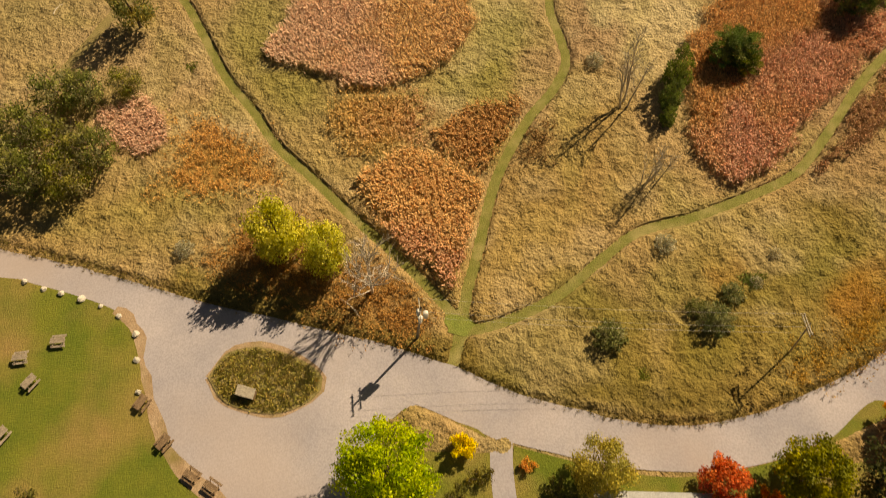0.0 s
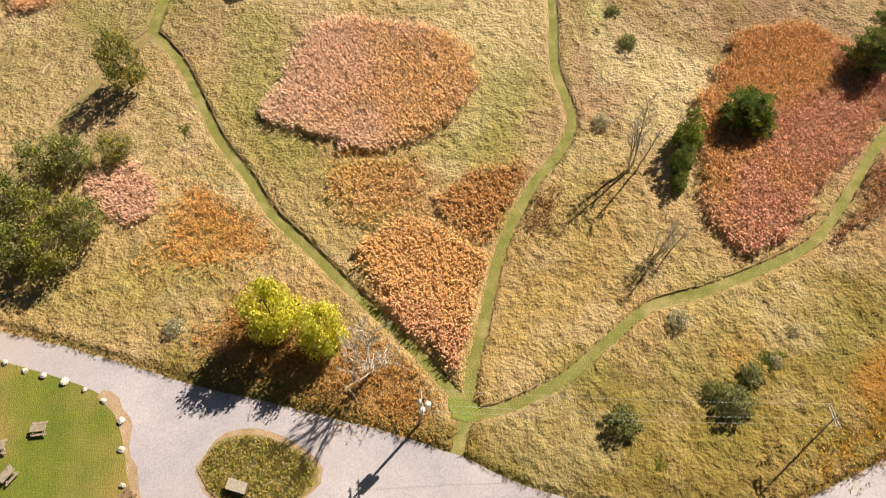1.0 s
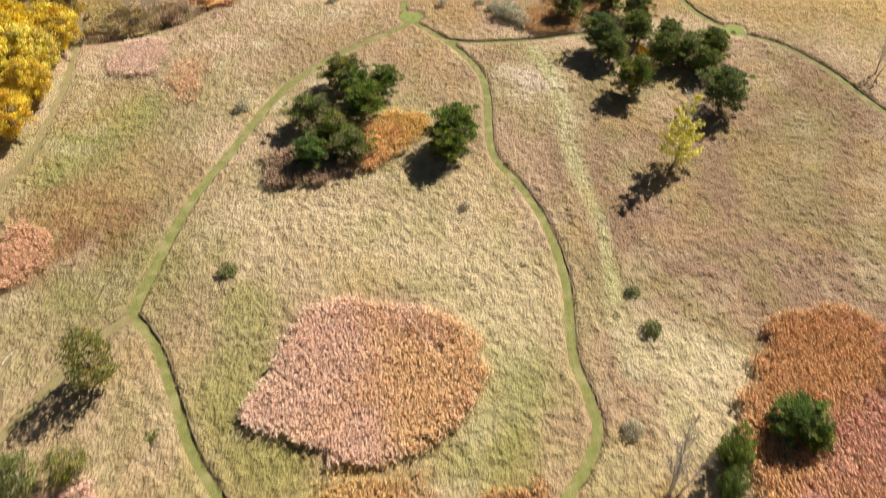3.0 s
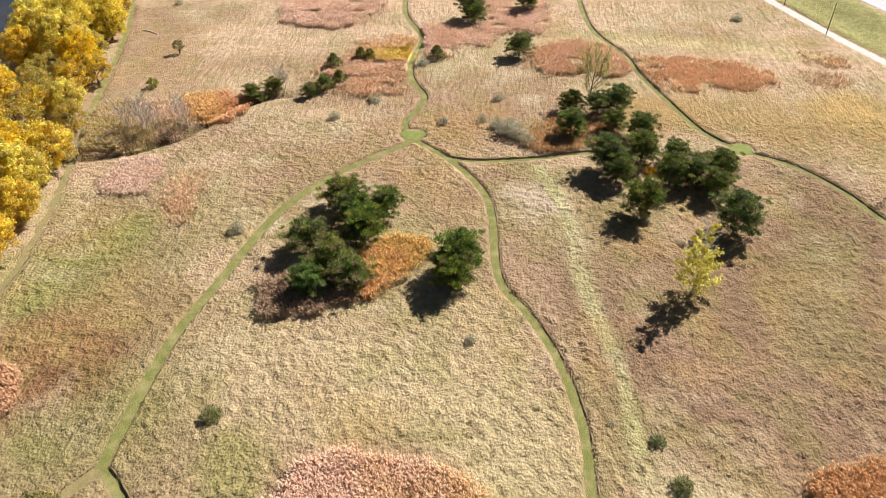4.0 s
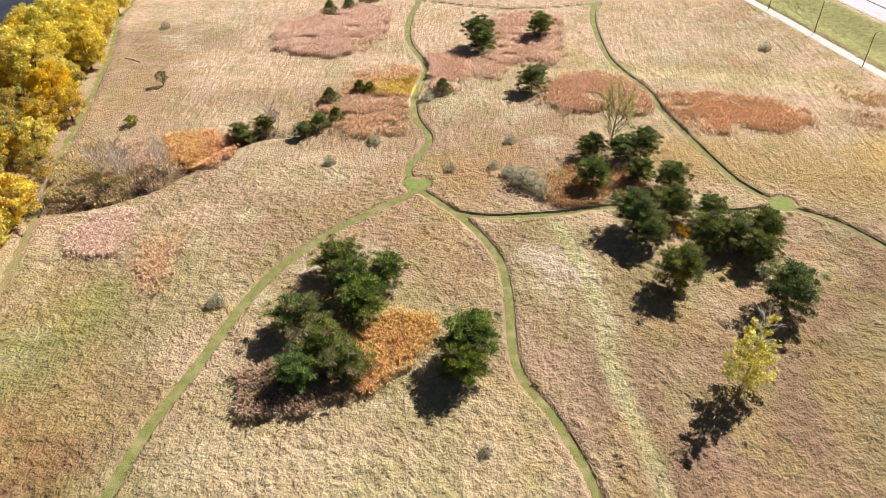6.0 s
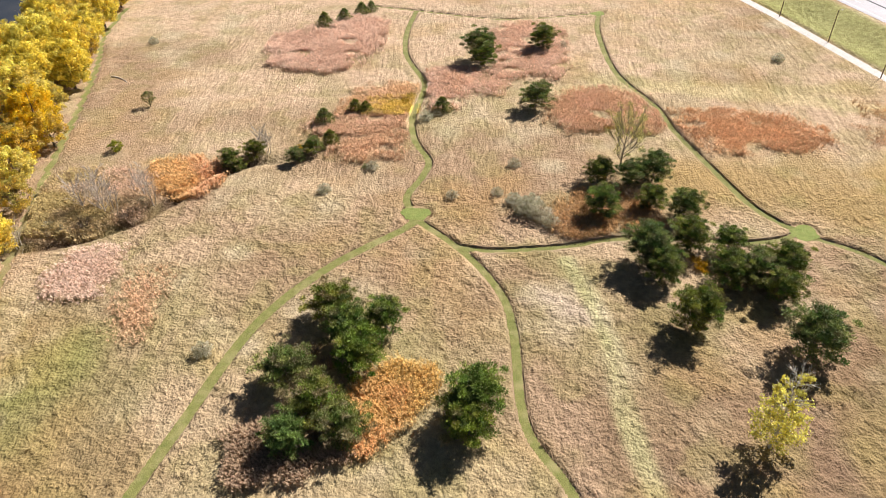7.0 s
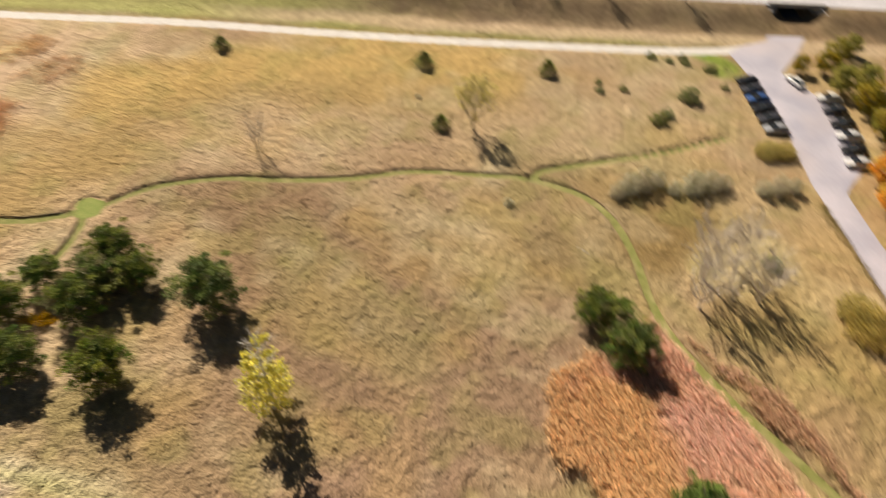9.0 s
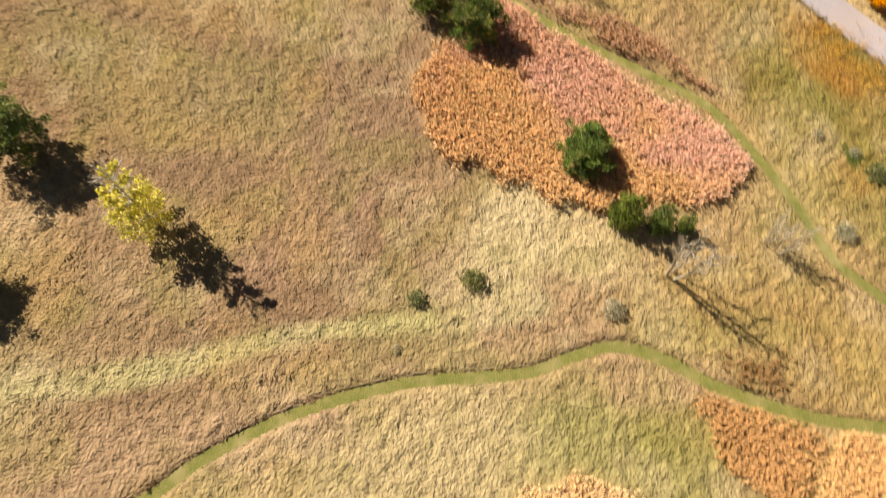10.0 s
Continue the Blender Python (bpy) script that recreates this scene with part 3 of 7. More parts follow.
# ---- the ground ----
# drifts of other grass, and the ditch's painted shade: middle, radius, tint, weight
TAN_GRASS, GREEN_GRASS, PALE_GRASS, BROWN_GRASS = (0.425, 0.318, 0.196), (0.310, 0.272, 0.125), (0.530, 0.432, 0.295), (0.345, 0.232, 0.145)
DRIFTS_AND_SHADE = [
    (curve([(138.5, 76), (136, 70), (132.5, 71.5)]), 3.0, (0.17, 0.26, 0.04), 0.95),
    (curve([(0, 140), (8, 150), (20, 140), (16, 124)]), 9.0, (0.33, 0.255, 0.14), 0.6),
    (curve([(20, 76), (19, 90), (18, 103), (19, 122), (16, 143), (13, 152)]), 1.7, (0.50, 0.45, 0.28), 0.65),
    (curve([(22, 86), (27, 78), (31, 74)]), 6.0, (0.50, 0.405, 0.255), 0.8),
    (curve([(10, 134), (12, 145)]), 3.6, (0.45, 0.365, 0.26), 0.7),
    (curve([(-69, 122), (-60, 124), (-62, 114)]), 8.0, (0.245, 0.235, 0.065), 0.75),
    (curve([(-16, 56), (-5, 70), (6, 78)]), 9.0, (0.38, 0.31, 0.15), 0.6),
    (curve([(4, 84), (6, 74), (1, 64)]), 4.0, (0.30, 0.30, 0.12), 0.6),
    (curve([(-16, 92), (4, 90)]), 5.0, (0.43, 0.385, 0.20), 0.5),
    (curve([(-30, 72), (-22, 62)]), 7.0, (0.27, 0.235, 0.085), 0.6),
    (curve([(-30, 100), (0, 104), (5, 92)]), 12.0, (0.48, 0.385, 0.235), 0.7),
    (curve([(8, 38), (12, 50), (18, 62)]), 6.0, (0.40, 0.32, 0.14), 0.7),
    (curve([(5, 26), (20, 24), (35, 28)]), 6.0, (0.25, 0.215, 0.065), 0.8),
    (curve([(20, 30), (45, 40), (60, 45)]), 9.0, (0.25, 0.215, 0.08), 0.6),
    (curve([(-30, 34), (-8, 28.5), (4, 25.6), (16, 23.0), (28, 22.4), (38, 25.4), (52, 34)]), 2.6, (0.19, 0.155, 0.05), 0.85),
    (curve([(14, 34), (20, 30)]), 4.0, (0.22, 0.20, 0.06), 0.7),
    (curve([(38, 36), (44, 44)]), 5.0, (0.22, 0.185, 0.055), 0.7),
    (curve([(30, 40), (34, 31)]), 2.5, (0.36, 0.22, 0.08), 0.7),
    (curve([(30, 100), (50, 110), (60, 130), (45, 95)]), 16.0, (0.275, 0.195, 0.105), 0.88),
    (curve([(70, 90), (60, 100), (66, 120)]), 9.0, (0.31, 0.235, 0.11), 0.7),
    (curve([(66, 90), (78, 87), (70, 80)]), 7.0, (0.30, 0.22, 0.115), 0.6),
    (curve([(60, 60), (75, 64), (85, 72)]), 9.0, (0.40, 0.31, 0.15), 0.7),
    (curve([(40, 175), (80, 170), (100, 150), (112, 118)]), 16.0, (0.37, 0.255, 0.10), 0.8),
    (curve([(84, 82), (77, 78), (86, 74)]), 5.0, (0.23, 0.155, 0.06), 0.95),
    (curve([(76, 67), (82, 61)]), 5.0, (0.50, 0.42, 0.26), 0.8),
    (curve([(7, 130), (10, 118), (14, 106), (16, 94)]), 4.5, (0.275, 0.195, 0.10), 0.88),
    (curve([(26, 136), (28, 118), (30, 104)]), 7.0, (0.265, 0.185, 0.10), 0.88),
    (curve([(-52, 92), (-42, 96), (-60, 76)]), 10.0, (0.30, 0.25, 0.115), 0.6),
    (curve([(8, 132), (-4, 126), (-10, 108)]), 7.0, (0.36, 0.27, 0.155), 0.5),
    (curve([(5, 150), (-5, 140), (-12, 148)]), 7.0, BROWN_GRASS, 0.7),
    (curve([(-55, 105), (-62, 95), (-50, 112)]), 9.0, (0.31, 0.21, 0.105), 0.8),
    (curve([(30, 222), (60, 216), (90, 218)]), 5.0, (0.42, 0.35, 0.17), 0.7),
    (curve([(-5, 172), (-2, 166), (4, 176)]), 6.0, (0.38, 0.24, 0.11), 0.7),
    (curve([(20, 112), (30, 100), (50, 108), (62, 130), (46, 95)]), 17.0, (0.265, 0.172, 0.112), 0.8),
    (curve([(-60, 132), (-56, 104), (-44, 84)]), 15.0, (0.285, 0.220, 0.115), 0.65),
    (curve([(4, 128), (9, 112), (15, 96)]), 6.0, (0.37, 0.262, 0.17), 0.8),
    # the brush's shadow along the ditch, painted as a dark brown band
    (DITCH, 1.9, (0.14, 0.095, 0.06), 1.0),
    (curve([(-64, 106), (-54, 100), (-58, 95)]), 7.5, (0.235, 0.130, 0.068), 0.95),
    (curve([(-68, 113), (-64, 124), (-60, 131)]), 6.5, (0.262, 0.258, 0.085), 0.8),
    (curve([(-53, 87), (-45, 92)]), 7.0, (0.27, 0.235, 0.105), 0.75),
    (curve([(33, 101), (44, 93), (49, 112), (34, 117)]), 11.0, (0.27, 0.178, 0.118), 0.7),
    (curve([(62, 152), (63, 137), (48, 122)]), 7.0, (0.26, 0.172, 0.10), 0.75),
    (curve([(7, 144), (15, 139)]), 3.6, (0.56, 0.45, 0.35), 0.85),
    (curve([(12.8, 152), (16.2, 136), (17.1, 116), (19.4, 101), (19.6, 88)]), 1.6, (0.47, 0.44, 0.23), 0.7),
    (curve([(68, 92), (84, 98), (88, 80)]), 9.0, (0.25, 0.178, 0.09), 0.65),
    (curve([(-18, 100), (-4, 95), (5, 90)]), 9.0, (0.50, 0.405, 0.24), 0.7),
    (curve([(-15, 155), (-8, 151), (-21, 150)]), 6.0, (0.38, 0.255, 0.155), 0.75),
    (curve([(7.8, 126), (10.8, 111), (13, 100)]), 3.4, (0.39, 0.272, 0.18), 0.8),
    (curve([(-46, 43), (-35, 44), (-28, 48)]), 6.5, (0.30, 0.255, 0.10), 0.75),
    (curve([(36, 100), (51, 94), (58, 86)]), 8.0, (0.31, 0.208, 0.138), 0.7),
    (curve([(9, 48), (15, 49), (19, 59)]), 5.0, (0.36, 0.255, 0.12), 0.7),
    (curve([(23.5, 80), (30.5, 77), (25.4, 69)]), 4.5, (0.54, 0.445, 0.28), 0.85),
    (curve([(-30, 86), (-22, 64), (-28, 71)]), 4.5, (0.27, 0.25, 0.09), 0.7),
    (curve([(5.6, 66), (5, 60), (4, 53)]), 3.0, (0.27, 0.25, 0.075), 0.6),
    (curve([(26, 43), (38, 44), (39, 37)]), 5.0, (0.43, 0.35, 0.19), 0.7),
    (curve([(25, 28), (18, 26), (35, 32), (46, 39)]), 4.0, (0.225, 0.195, 0.06), 0.8),
    (curve([(44, 33), (50, 37), (53, 35)]), 3.6, (0.34, 0.18, 0.05), 0.85),
    (curve([(34, 95), (29, 99), (26, 126)]), 5.0, (0.31, 0.205, 0.14), 0.7),
    (curve([(48, 115), (60, 128), (46, 104)]), 6.0, (0.29, 0.24, 0.115), 0.6),
    (curve([(84, 180), (108, 152), (117, 117)]), 11.0, (0.50, 0.345, 0.14), 0.85),
    (curve([(75, 77), (88, 78), (90, 83)]), 4.5, (0.26, 0.18, 0.08), 0.9),
    (curve([(18, 217), (47, 217), (72, 212), (89, 205)]), 3.5, (0.56, 0.45, 0.26), 0.8),
    (curve([(24, 141), (22, 128), (27, 118)]), 6.0, (0.31, 0.225, 0.13), 0.65),
    (PATH_LINE[30:] + [3.4, 1.0], 2.0, (0.27, 0.275, 0.09), 0.8),
]


def meadow(x, y):
    """Colour of the meadow's grass over the plan, with haze and ditch shade mixed in."""
    # the base tint pales towards the north: distant haze put into the colour
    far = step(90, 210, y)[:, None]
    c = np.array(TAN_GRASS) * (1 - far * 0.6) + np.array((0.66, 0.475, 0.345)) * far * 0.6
    wig = lattice(x, y, 11, 40)[:, None]
    a, b, g = lattice(x, y, 34, 1), lattice(x, y, 17, 2), lattice(x, y, 7, 3)
    c = c + (np.array(GREEN_GRASS) - c) * (step(0.45, 0.75, 0.6 * a + 0.4 * g) * 0.75 * (1 - 0.5 * far[:, 0]))[:, None]
    c = c + (np.array(BROWN_GRASS) - c) * (step(0.5, 0.8, 0.5 * b + 0.5 * lattice(x, y, 45, 5)) * 0.8)[:, None]
    c = c + (np.array(PALE_GRASS) - c) * (step(0.58, 0.8, 0.5 * g + 0.5 * lattice(x, y, 26, 8)) * 0.8)[:, None]
    for line, r, tint, weight in DRIFTS_AND_SHADE:
        w = step(1.25, 0.2, distance(x, y, line, r * 2) / r + 0.7 * (wig[:, 0] - 0.5)) * weight
        c = c + (np.array(tint) - c) * w[:, None]
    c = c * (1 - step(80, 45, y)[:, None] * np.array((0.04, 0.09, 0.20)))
    # patches of olive, gold and bleached grass through all of it
    fine, mid = lattice(x, y, 2.4, 44), lattice(x, y, 5.0, 45)
    c = c + (np.array((0.265, 0.245, 0.085)) - c) * (step(0.46, 0.76, 0.6 * mid + 0.4 * fine) * 0.34)[:, None]
    c = c + (np.array((0.42, 0.285, 0.12)) - c) * (step(0.5, 0.8, 0.5 * lattice(x, y, 5.5, 46) + 0.5 * lattice(x, y, 13, 47)) * 0.34)[:, None]
    c = c + (np.array((0.50, 0.41, 0.275)) - c) * (step(0.55, 0.8, 0.5 * lattice(x, y, 8, 48) + 0.5 * lattice(x, y, 3.2, 49)) * 0.28)[:, None]
    d = highway_offset(x, y)
    verge = (step(-18, -14, d) * step(0, -4, d) * step(120, 165, y))
    c = c + (np.array((0.40, 0.40, 0.15)) - c) * (verge * 0.85)[:, None]
    wobble = d + 3.0 * (lattice(x, y, 9, 51) - 0.5)
    strip = step(-17.0, -15.0, wobble) * step(-10.0, -12.0, wobble) * step(190, 160, y)
    c = c + (np.array((0.50, 0.38, 0.26)) - c) * (strip * 0.8)[:, None]
    bank = step(-12.0, -10.0, wobble) * step(1, -1, d) * step(170, 140, y)
    c = c + (np.array((0.19, 0.135, 0.085)) - c) * (bank * (0.6 + 0.35 * lattice(x, y, 3, 52)))[:, None]
    past = step(24, 27, d)
    c = c + (np.array((0.19, 0.27, 0.05)) - c) * (past * 0.9)[:, None]
    return c


edge_out = np.array([12, 30, 60, 110, 200, 400, 800, 1600, 3000.0])
gx = np.r_[-130 - edge_out[::-1], np.arange(-130, -72, 1.0), np.arange(-72, 98, 0.29), np.arange(98, 181, 1.0), 181 + edge_out]
gy = np.r_[-12 - edge_out[::-1], np.arange(-12, 18, 1.0), np.arange(18, 172, 0.29), np.arange(172, 291, 1.0), 291 + edge_out]
GX, GY = np.meshgrid(gx, gy)
px, py = GX.ravel(), GY.ravel()
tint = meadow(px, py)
thatch, calm = np.zeros(len(px)), np.ones(len(px))
for outline, density, tall, stem, plume, label, other, way in PATCHES:
    # the reeds stand so close that their stems make a raised mat of thatch
    w = np.flatnonzero(inside(px, py, outline))
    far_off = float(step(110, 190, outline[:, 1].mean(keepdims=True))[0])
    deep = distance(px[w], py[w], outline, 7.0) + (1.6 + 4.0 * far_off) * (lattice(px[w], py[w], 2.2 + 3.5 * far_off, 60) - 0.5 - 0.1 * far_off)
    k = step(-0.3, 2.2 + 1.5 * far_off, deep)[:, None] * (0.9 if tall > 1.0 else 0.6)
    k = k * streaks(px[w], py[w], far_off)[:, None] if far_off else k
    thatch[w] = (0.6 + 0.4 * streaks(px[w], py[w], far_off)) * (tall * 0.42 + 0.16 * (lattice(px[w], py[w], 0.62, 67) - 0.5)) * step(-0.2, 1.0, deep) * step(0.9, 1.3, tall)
    # thatch is tinted well below the stems, painting shade between the plumes
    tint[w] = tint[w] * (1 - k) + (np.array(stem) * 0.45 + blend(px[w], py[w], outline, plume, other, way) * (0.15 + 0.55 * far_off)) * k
    calm[w] = 1 - 0.93 * k[:, 0]
nx, ny = len(gx), len(gy)
ids = np.arange(nx * ny).reshape(ny, nx)
quads = np.stack([ids[:-1, :-1], ids[:-1, 1:], ids[1:, 1:], ids[1:, :-1]], -1).reshape(-1, 4)
rise = clear_of_ways(px, py)
near = step(-130, -100, px) * step(180, 140, px) * step(-12, 10, py) * step(290, 270, py)
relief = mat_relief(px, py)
# creases between tussocks get a darker tint: shade put into the colour
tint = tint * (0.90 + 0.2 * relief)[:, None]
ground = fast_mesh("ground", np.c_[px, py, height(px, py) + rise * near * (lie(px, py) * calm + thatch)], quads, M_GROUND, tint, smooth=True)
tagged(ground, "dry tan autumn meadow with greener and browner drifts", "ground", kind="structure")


def ribbon(name, line, width, z, mat, label, category, ragged=0.15, seed=0):
    """A strip laid on the ground along a line, with slightly uneven edges."""
    d = np.gradient(line, axis=0)
    d /= np.linalg.norm(d, axis=1)[:, None] + 1e-9
    side = np.c_[-d[:, 1], d[:, 0]]
    w = np.full(len(line), width / 2.0) if np.isscalar(width) else np.asarray(width) / 2.0
    l = line + side * (w + ragged * (lattice(line[:, 0], line[:, 1], 2.3, seed + 11) - 0.5) * 2)[:, None]
    r = line - side * (w + ragged * (lattice(line[:, 0], line[:, 1], 2.3, seed + 12) - 0.5) * 2)[:, None]
    n = len(line)
    v = np.r_[np.c_[l, height(l[:, 0], l[:, 1]) + z], np.c_[r, height(r[:, 0], r[:, 1]) + z]]
    i = np.arange(n - 1)
    return tagged(fast_mesh(name, v, np.c_[i + n, i + n + 1, i + 1, i], mat), label, category, kind="structure")


def sheet(name, outline, z, mat, label, category, thick=0.0):
    """A flat piece of ground with the given outline."""
    bm = bmesh.new()
    f = bm.faces.new([bm.verts.new((x, y, z)) for x, y in outline])
    if f.normal.z < 0 or (f.normal_update() or f.normal.z < 0):
        f.normal_flip()
    bmesh.ops.triangulate(bm, faces=bm.faces[:])
    if thick:
        rim = [e for e in bm.edges if e.is_boundary]
        low = bmesh.ops.extrude_edge_only(bm, edges=rim)["geom"]
        for vert in (q for q in low if isinstance(q, bmesh.types.BMVert)):
            vert.co.z -= thick
    return tagged(part(name, bm, mat, None), label, category, kind="structure")


for i, (key, line) in enumerate(LINES.items()):
    worn = key in ("woodside", "southwest")
    ribbon("trail", line, TRAILS[key][1] + 0.1, 0.02 + 0.004 * i, M_TRACK if worn else M_MOWN,
           "worn tan grassy track through the meadow" if worn else "mown green trail winding through the dry meadow", "trail", 0.12 if not worn else 0.3, i)
for (x, y), r in CLEARINGS:
    a = np.linspace(0, 2 * np.pi, 25)[:-1]
    sheet("trail", [(x + r * (1 + 0.2 * math.sin(3 * q + x) + 0.08 * math.sin(5 * q)) * math.cos(q), y + r * (0.85 + 0.2 * math.cos(2 * q + x)) * math.sin(q)) for q in a], 0.068, M_FRESH,
          "mown green clearing where trails meet", "trail")

ROAD_W = np.interp(ROAD_LINE[:, 0], [-60, -20, 0, 20, 45, 60, 100, 115], [3.6, 5.2, 5.4, 4.6, 4.8, 4.6, 4.8, 8.0])
ribbon("road", ROAD_LINE, ROAD_W, 0.05, M_GRAVEL, "pale gravel road along the meadow", "road", 0.12, 31)
sheet("road", PLAZA, 0.046, M_GRAVEL, "wide pale gravel turning circle", "road")


def lawn_material():
    m, n, l, b = material("park_lawn", 0.95)
    c = mixed(n, l, "MIX", (0.120, 0.165, 0.018), (0.19, 0.205, 0.030), grain(n, l, 0.25))
    c = mixed(n, l, "MIX", c, (0.36, 0.235, 0.095), grain(n, l, 0.085, 5, 0.45, 0.70))
    c = mixed(n, l, "MULTIPLY", c, mixed(n, l, "MIX", (0.75, 0.75, 0.7), (1.15, 1.15, 1.15), grain(n, l, 7.0)), 0.8)
    l.new(c, b.inputs["Base Color"])
    bump(n, l, b, grain(n, l, 9.0), 0.7, 0.05)
    return m


M_LAWN = lawn_material()
sheet("lawn", LAWN_OUT, 0.07, M_LAWN, "short green park lawn with worn brown patches", "lawn")
ribbon("lawn_edge", LAWN[LAWN[:, 0] > -38], 0.9, 0.076, M_EARTH, "bare earth margin of the lawn", "ground", 0.55, 41)
ISLAND = curve([(-26.0, 23.3), (-24.5, 26.0), (-20.9, 26.9), (-16.4, 25.7), (-13.6, 23.6), (-14.6, 21.1), (-18.6, 19.6), (-23.6, 20.6), (-26.0, 23.3)])
ribbon("island_edge", ISLAND, 0.9, 0.06, M_EARTH, "bare earth rim of the traffic island", "ground", 0.4, 43)
sheet("traffic_island", ISLAND[:-1], 0.14, M_TRACK, "rough grass island in the gravel circle", "island", 0.14)
HOUSE_LAWN = curve([(-4.6, 20.6), (-1.2, 19.7), (3.8, 18.0), (4.6, 13.0), (4.4, 4.0), (-4.0, 2.0), (-6.4, 9.0), (-7.0, 17.5), (-4.6, 20.6)])
sheet("lawn", HOUSE_LAWN[:-1], 0.078, M_LAWN, "small lawn under the maple beside the road", "lawn")
sheet("lawn", curve([(6.7, 17.0), (11.9, 15.8), (18.5, 14.6), (24, 14.4), (31, 15.6), (38.5, 18.3), (46, 22), (46, 2), (7, 2), (6.7, 17.0)])[:-1], 0.074, M_LAWN, "lawn round the house", "lawn")
ribbon("pavement", curve([(5.4, 19.0), (5.5, 14.0), (6.2, 8.0), (7.0, 0.0)]), 2.3, 0.082, M_GRAVEL, "pale path to the house", "path", 0.03, 51)
ribbon("pavement", PATH_LINE, 3.0, 0.04, M_PAVE, "pale concrete path beside the highway", "path", 0.02, 52)

# ---- parking area and underpass ----
sheet("parking_lot", [(134.5, 66.5), (124.0, 61.8), (113.5, 58.0), (101.5, 55.0), (99.5, 50.2), (104.5, 48.6), (108.5, 46.8), (119, 48.6), (128.5, 51.2), (134.5, 56.5), (137.5, 60.0),
                      (147.0, 57.0), (156.5, 55.0), (157.5, 62.0), (150.5, 63.5), (146.5, 68.0), (142.0, 70.5)], 0.06, M_GRAVEL, "pale gravel parking area by the underpass", "parking lot")

# ---- highway ----
def hwy(along, across, z=0.0):
    p = HWY_O + HWY_U * along + HWY_N * across
    return (p[0], p[1], HWY_Z + z)


def hwy_strip(name, a0, a1, z, mat, label, category, start=-300.0, end=520.0, up=0.0):
    """A strip along the highway between two offsets; up raises it as a solid kerb or wall."""
    bm = bmesh.new()
    q = [bm.verts.new(hwy(s, a, z)) for s, a in ((start, a0), (end, a0), (end, a1), (start, a1))]
    bm.faces.new(q[::-1])
    if up:
        t = [bm.verts.new(hwy(s, a, z + up)) for s, a in ((start, a0 + 0.12), (end, a0 + 0.12), (end, a1 - 0.12), (start, a1 - 0.12))]
        bm.faces.new(t[::-1])
        for i in range(4):
            bm.faces.new((q[i], q[(i + 1) % 4], t[(i + 1) % 4], t[i]))
    bmesh.ops.recalc_face_normals(bm, faces=bm.faces[:])
    return tagged(part(name, bm, mat, None), label, category, kind="structure")


hwy_strip("road", 0.0, 25.8, 0.05, M_ASPHALT, "pale multi-lane highway pavement", "highway")
# a median barrier and the shadow beside it, laid as one flat dark strip
hwy_strip("barrier_shade_strip", 8.1, 8.9, 0.056, M_DARKGREY, "flat dark strip for the median barrier and its shadow", "highway")
hwy_strip("road_median", 16.1, 17.1, 0.058, M_MEDIAN, "tan gravel strip between carriageways", "median")
hwy_strip("barrier", 22.4, 23.0, 0.05, M_DARKGREY, "long dark roadside barrier", "barrier", up=0.9)
hwy_strip("road_line", 1.5, 1.7, 0.06, M_WHITE, "white edge line", "road marking")
hwy_strip("road_line", 15.2, 15.4, 0.06, M_WHITE, "white edge line", "road marking")
for lane in (4.9, 12.2, 19.4):
    bm = bmesh.new()
    for s in np.arange(-110, 260, 12.0):
        bm.faces.new([bm.verts.new(hwy(u, a, 0.06)) for u, a in ((s, lane), (s, lane + 0.15), (s + 3, lane + 0.15), (s + 3, lane))])
    bmesh.ops.recalc_face_normals(bm, faces=bm.faces[:])
    tagged(part("lane_dashes", bm, M_WHITE, None), "white dashed lane line", "road marking", kind="structure")


def box(bm, x0, x1, y0, y1, z0, z1, m=None):
    v = [bm.verts.new((x, y, z)) for z in (z0, z1) for x, y in ((x0, y0), (x1, y0), (x1, y1), (x0, y1))]
    for f in ((3, 2, 1, 0), (4, 5, 6, 7), (0, 1, 5, 4), (1, 2, 6, 5), (2, 3, 7, 6), (3, 0, 4, 7)):
        bm.faces.new([v[i] for i in f])
    if m is not None:
        for vert in v:
            vert.co = m @ vert.co
    return v


def bevelled(bm, width, segments=1):
    bmesh.ops.bevel(bm, geom=bm.edges[:], offset=width, segments=segments, profile=0.5, affect="EDGES")


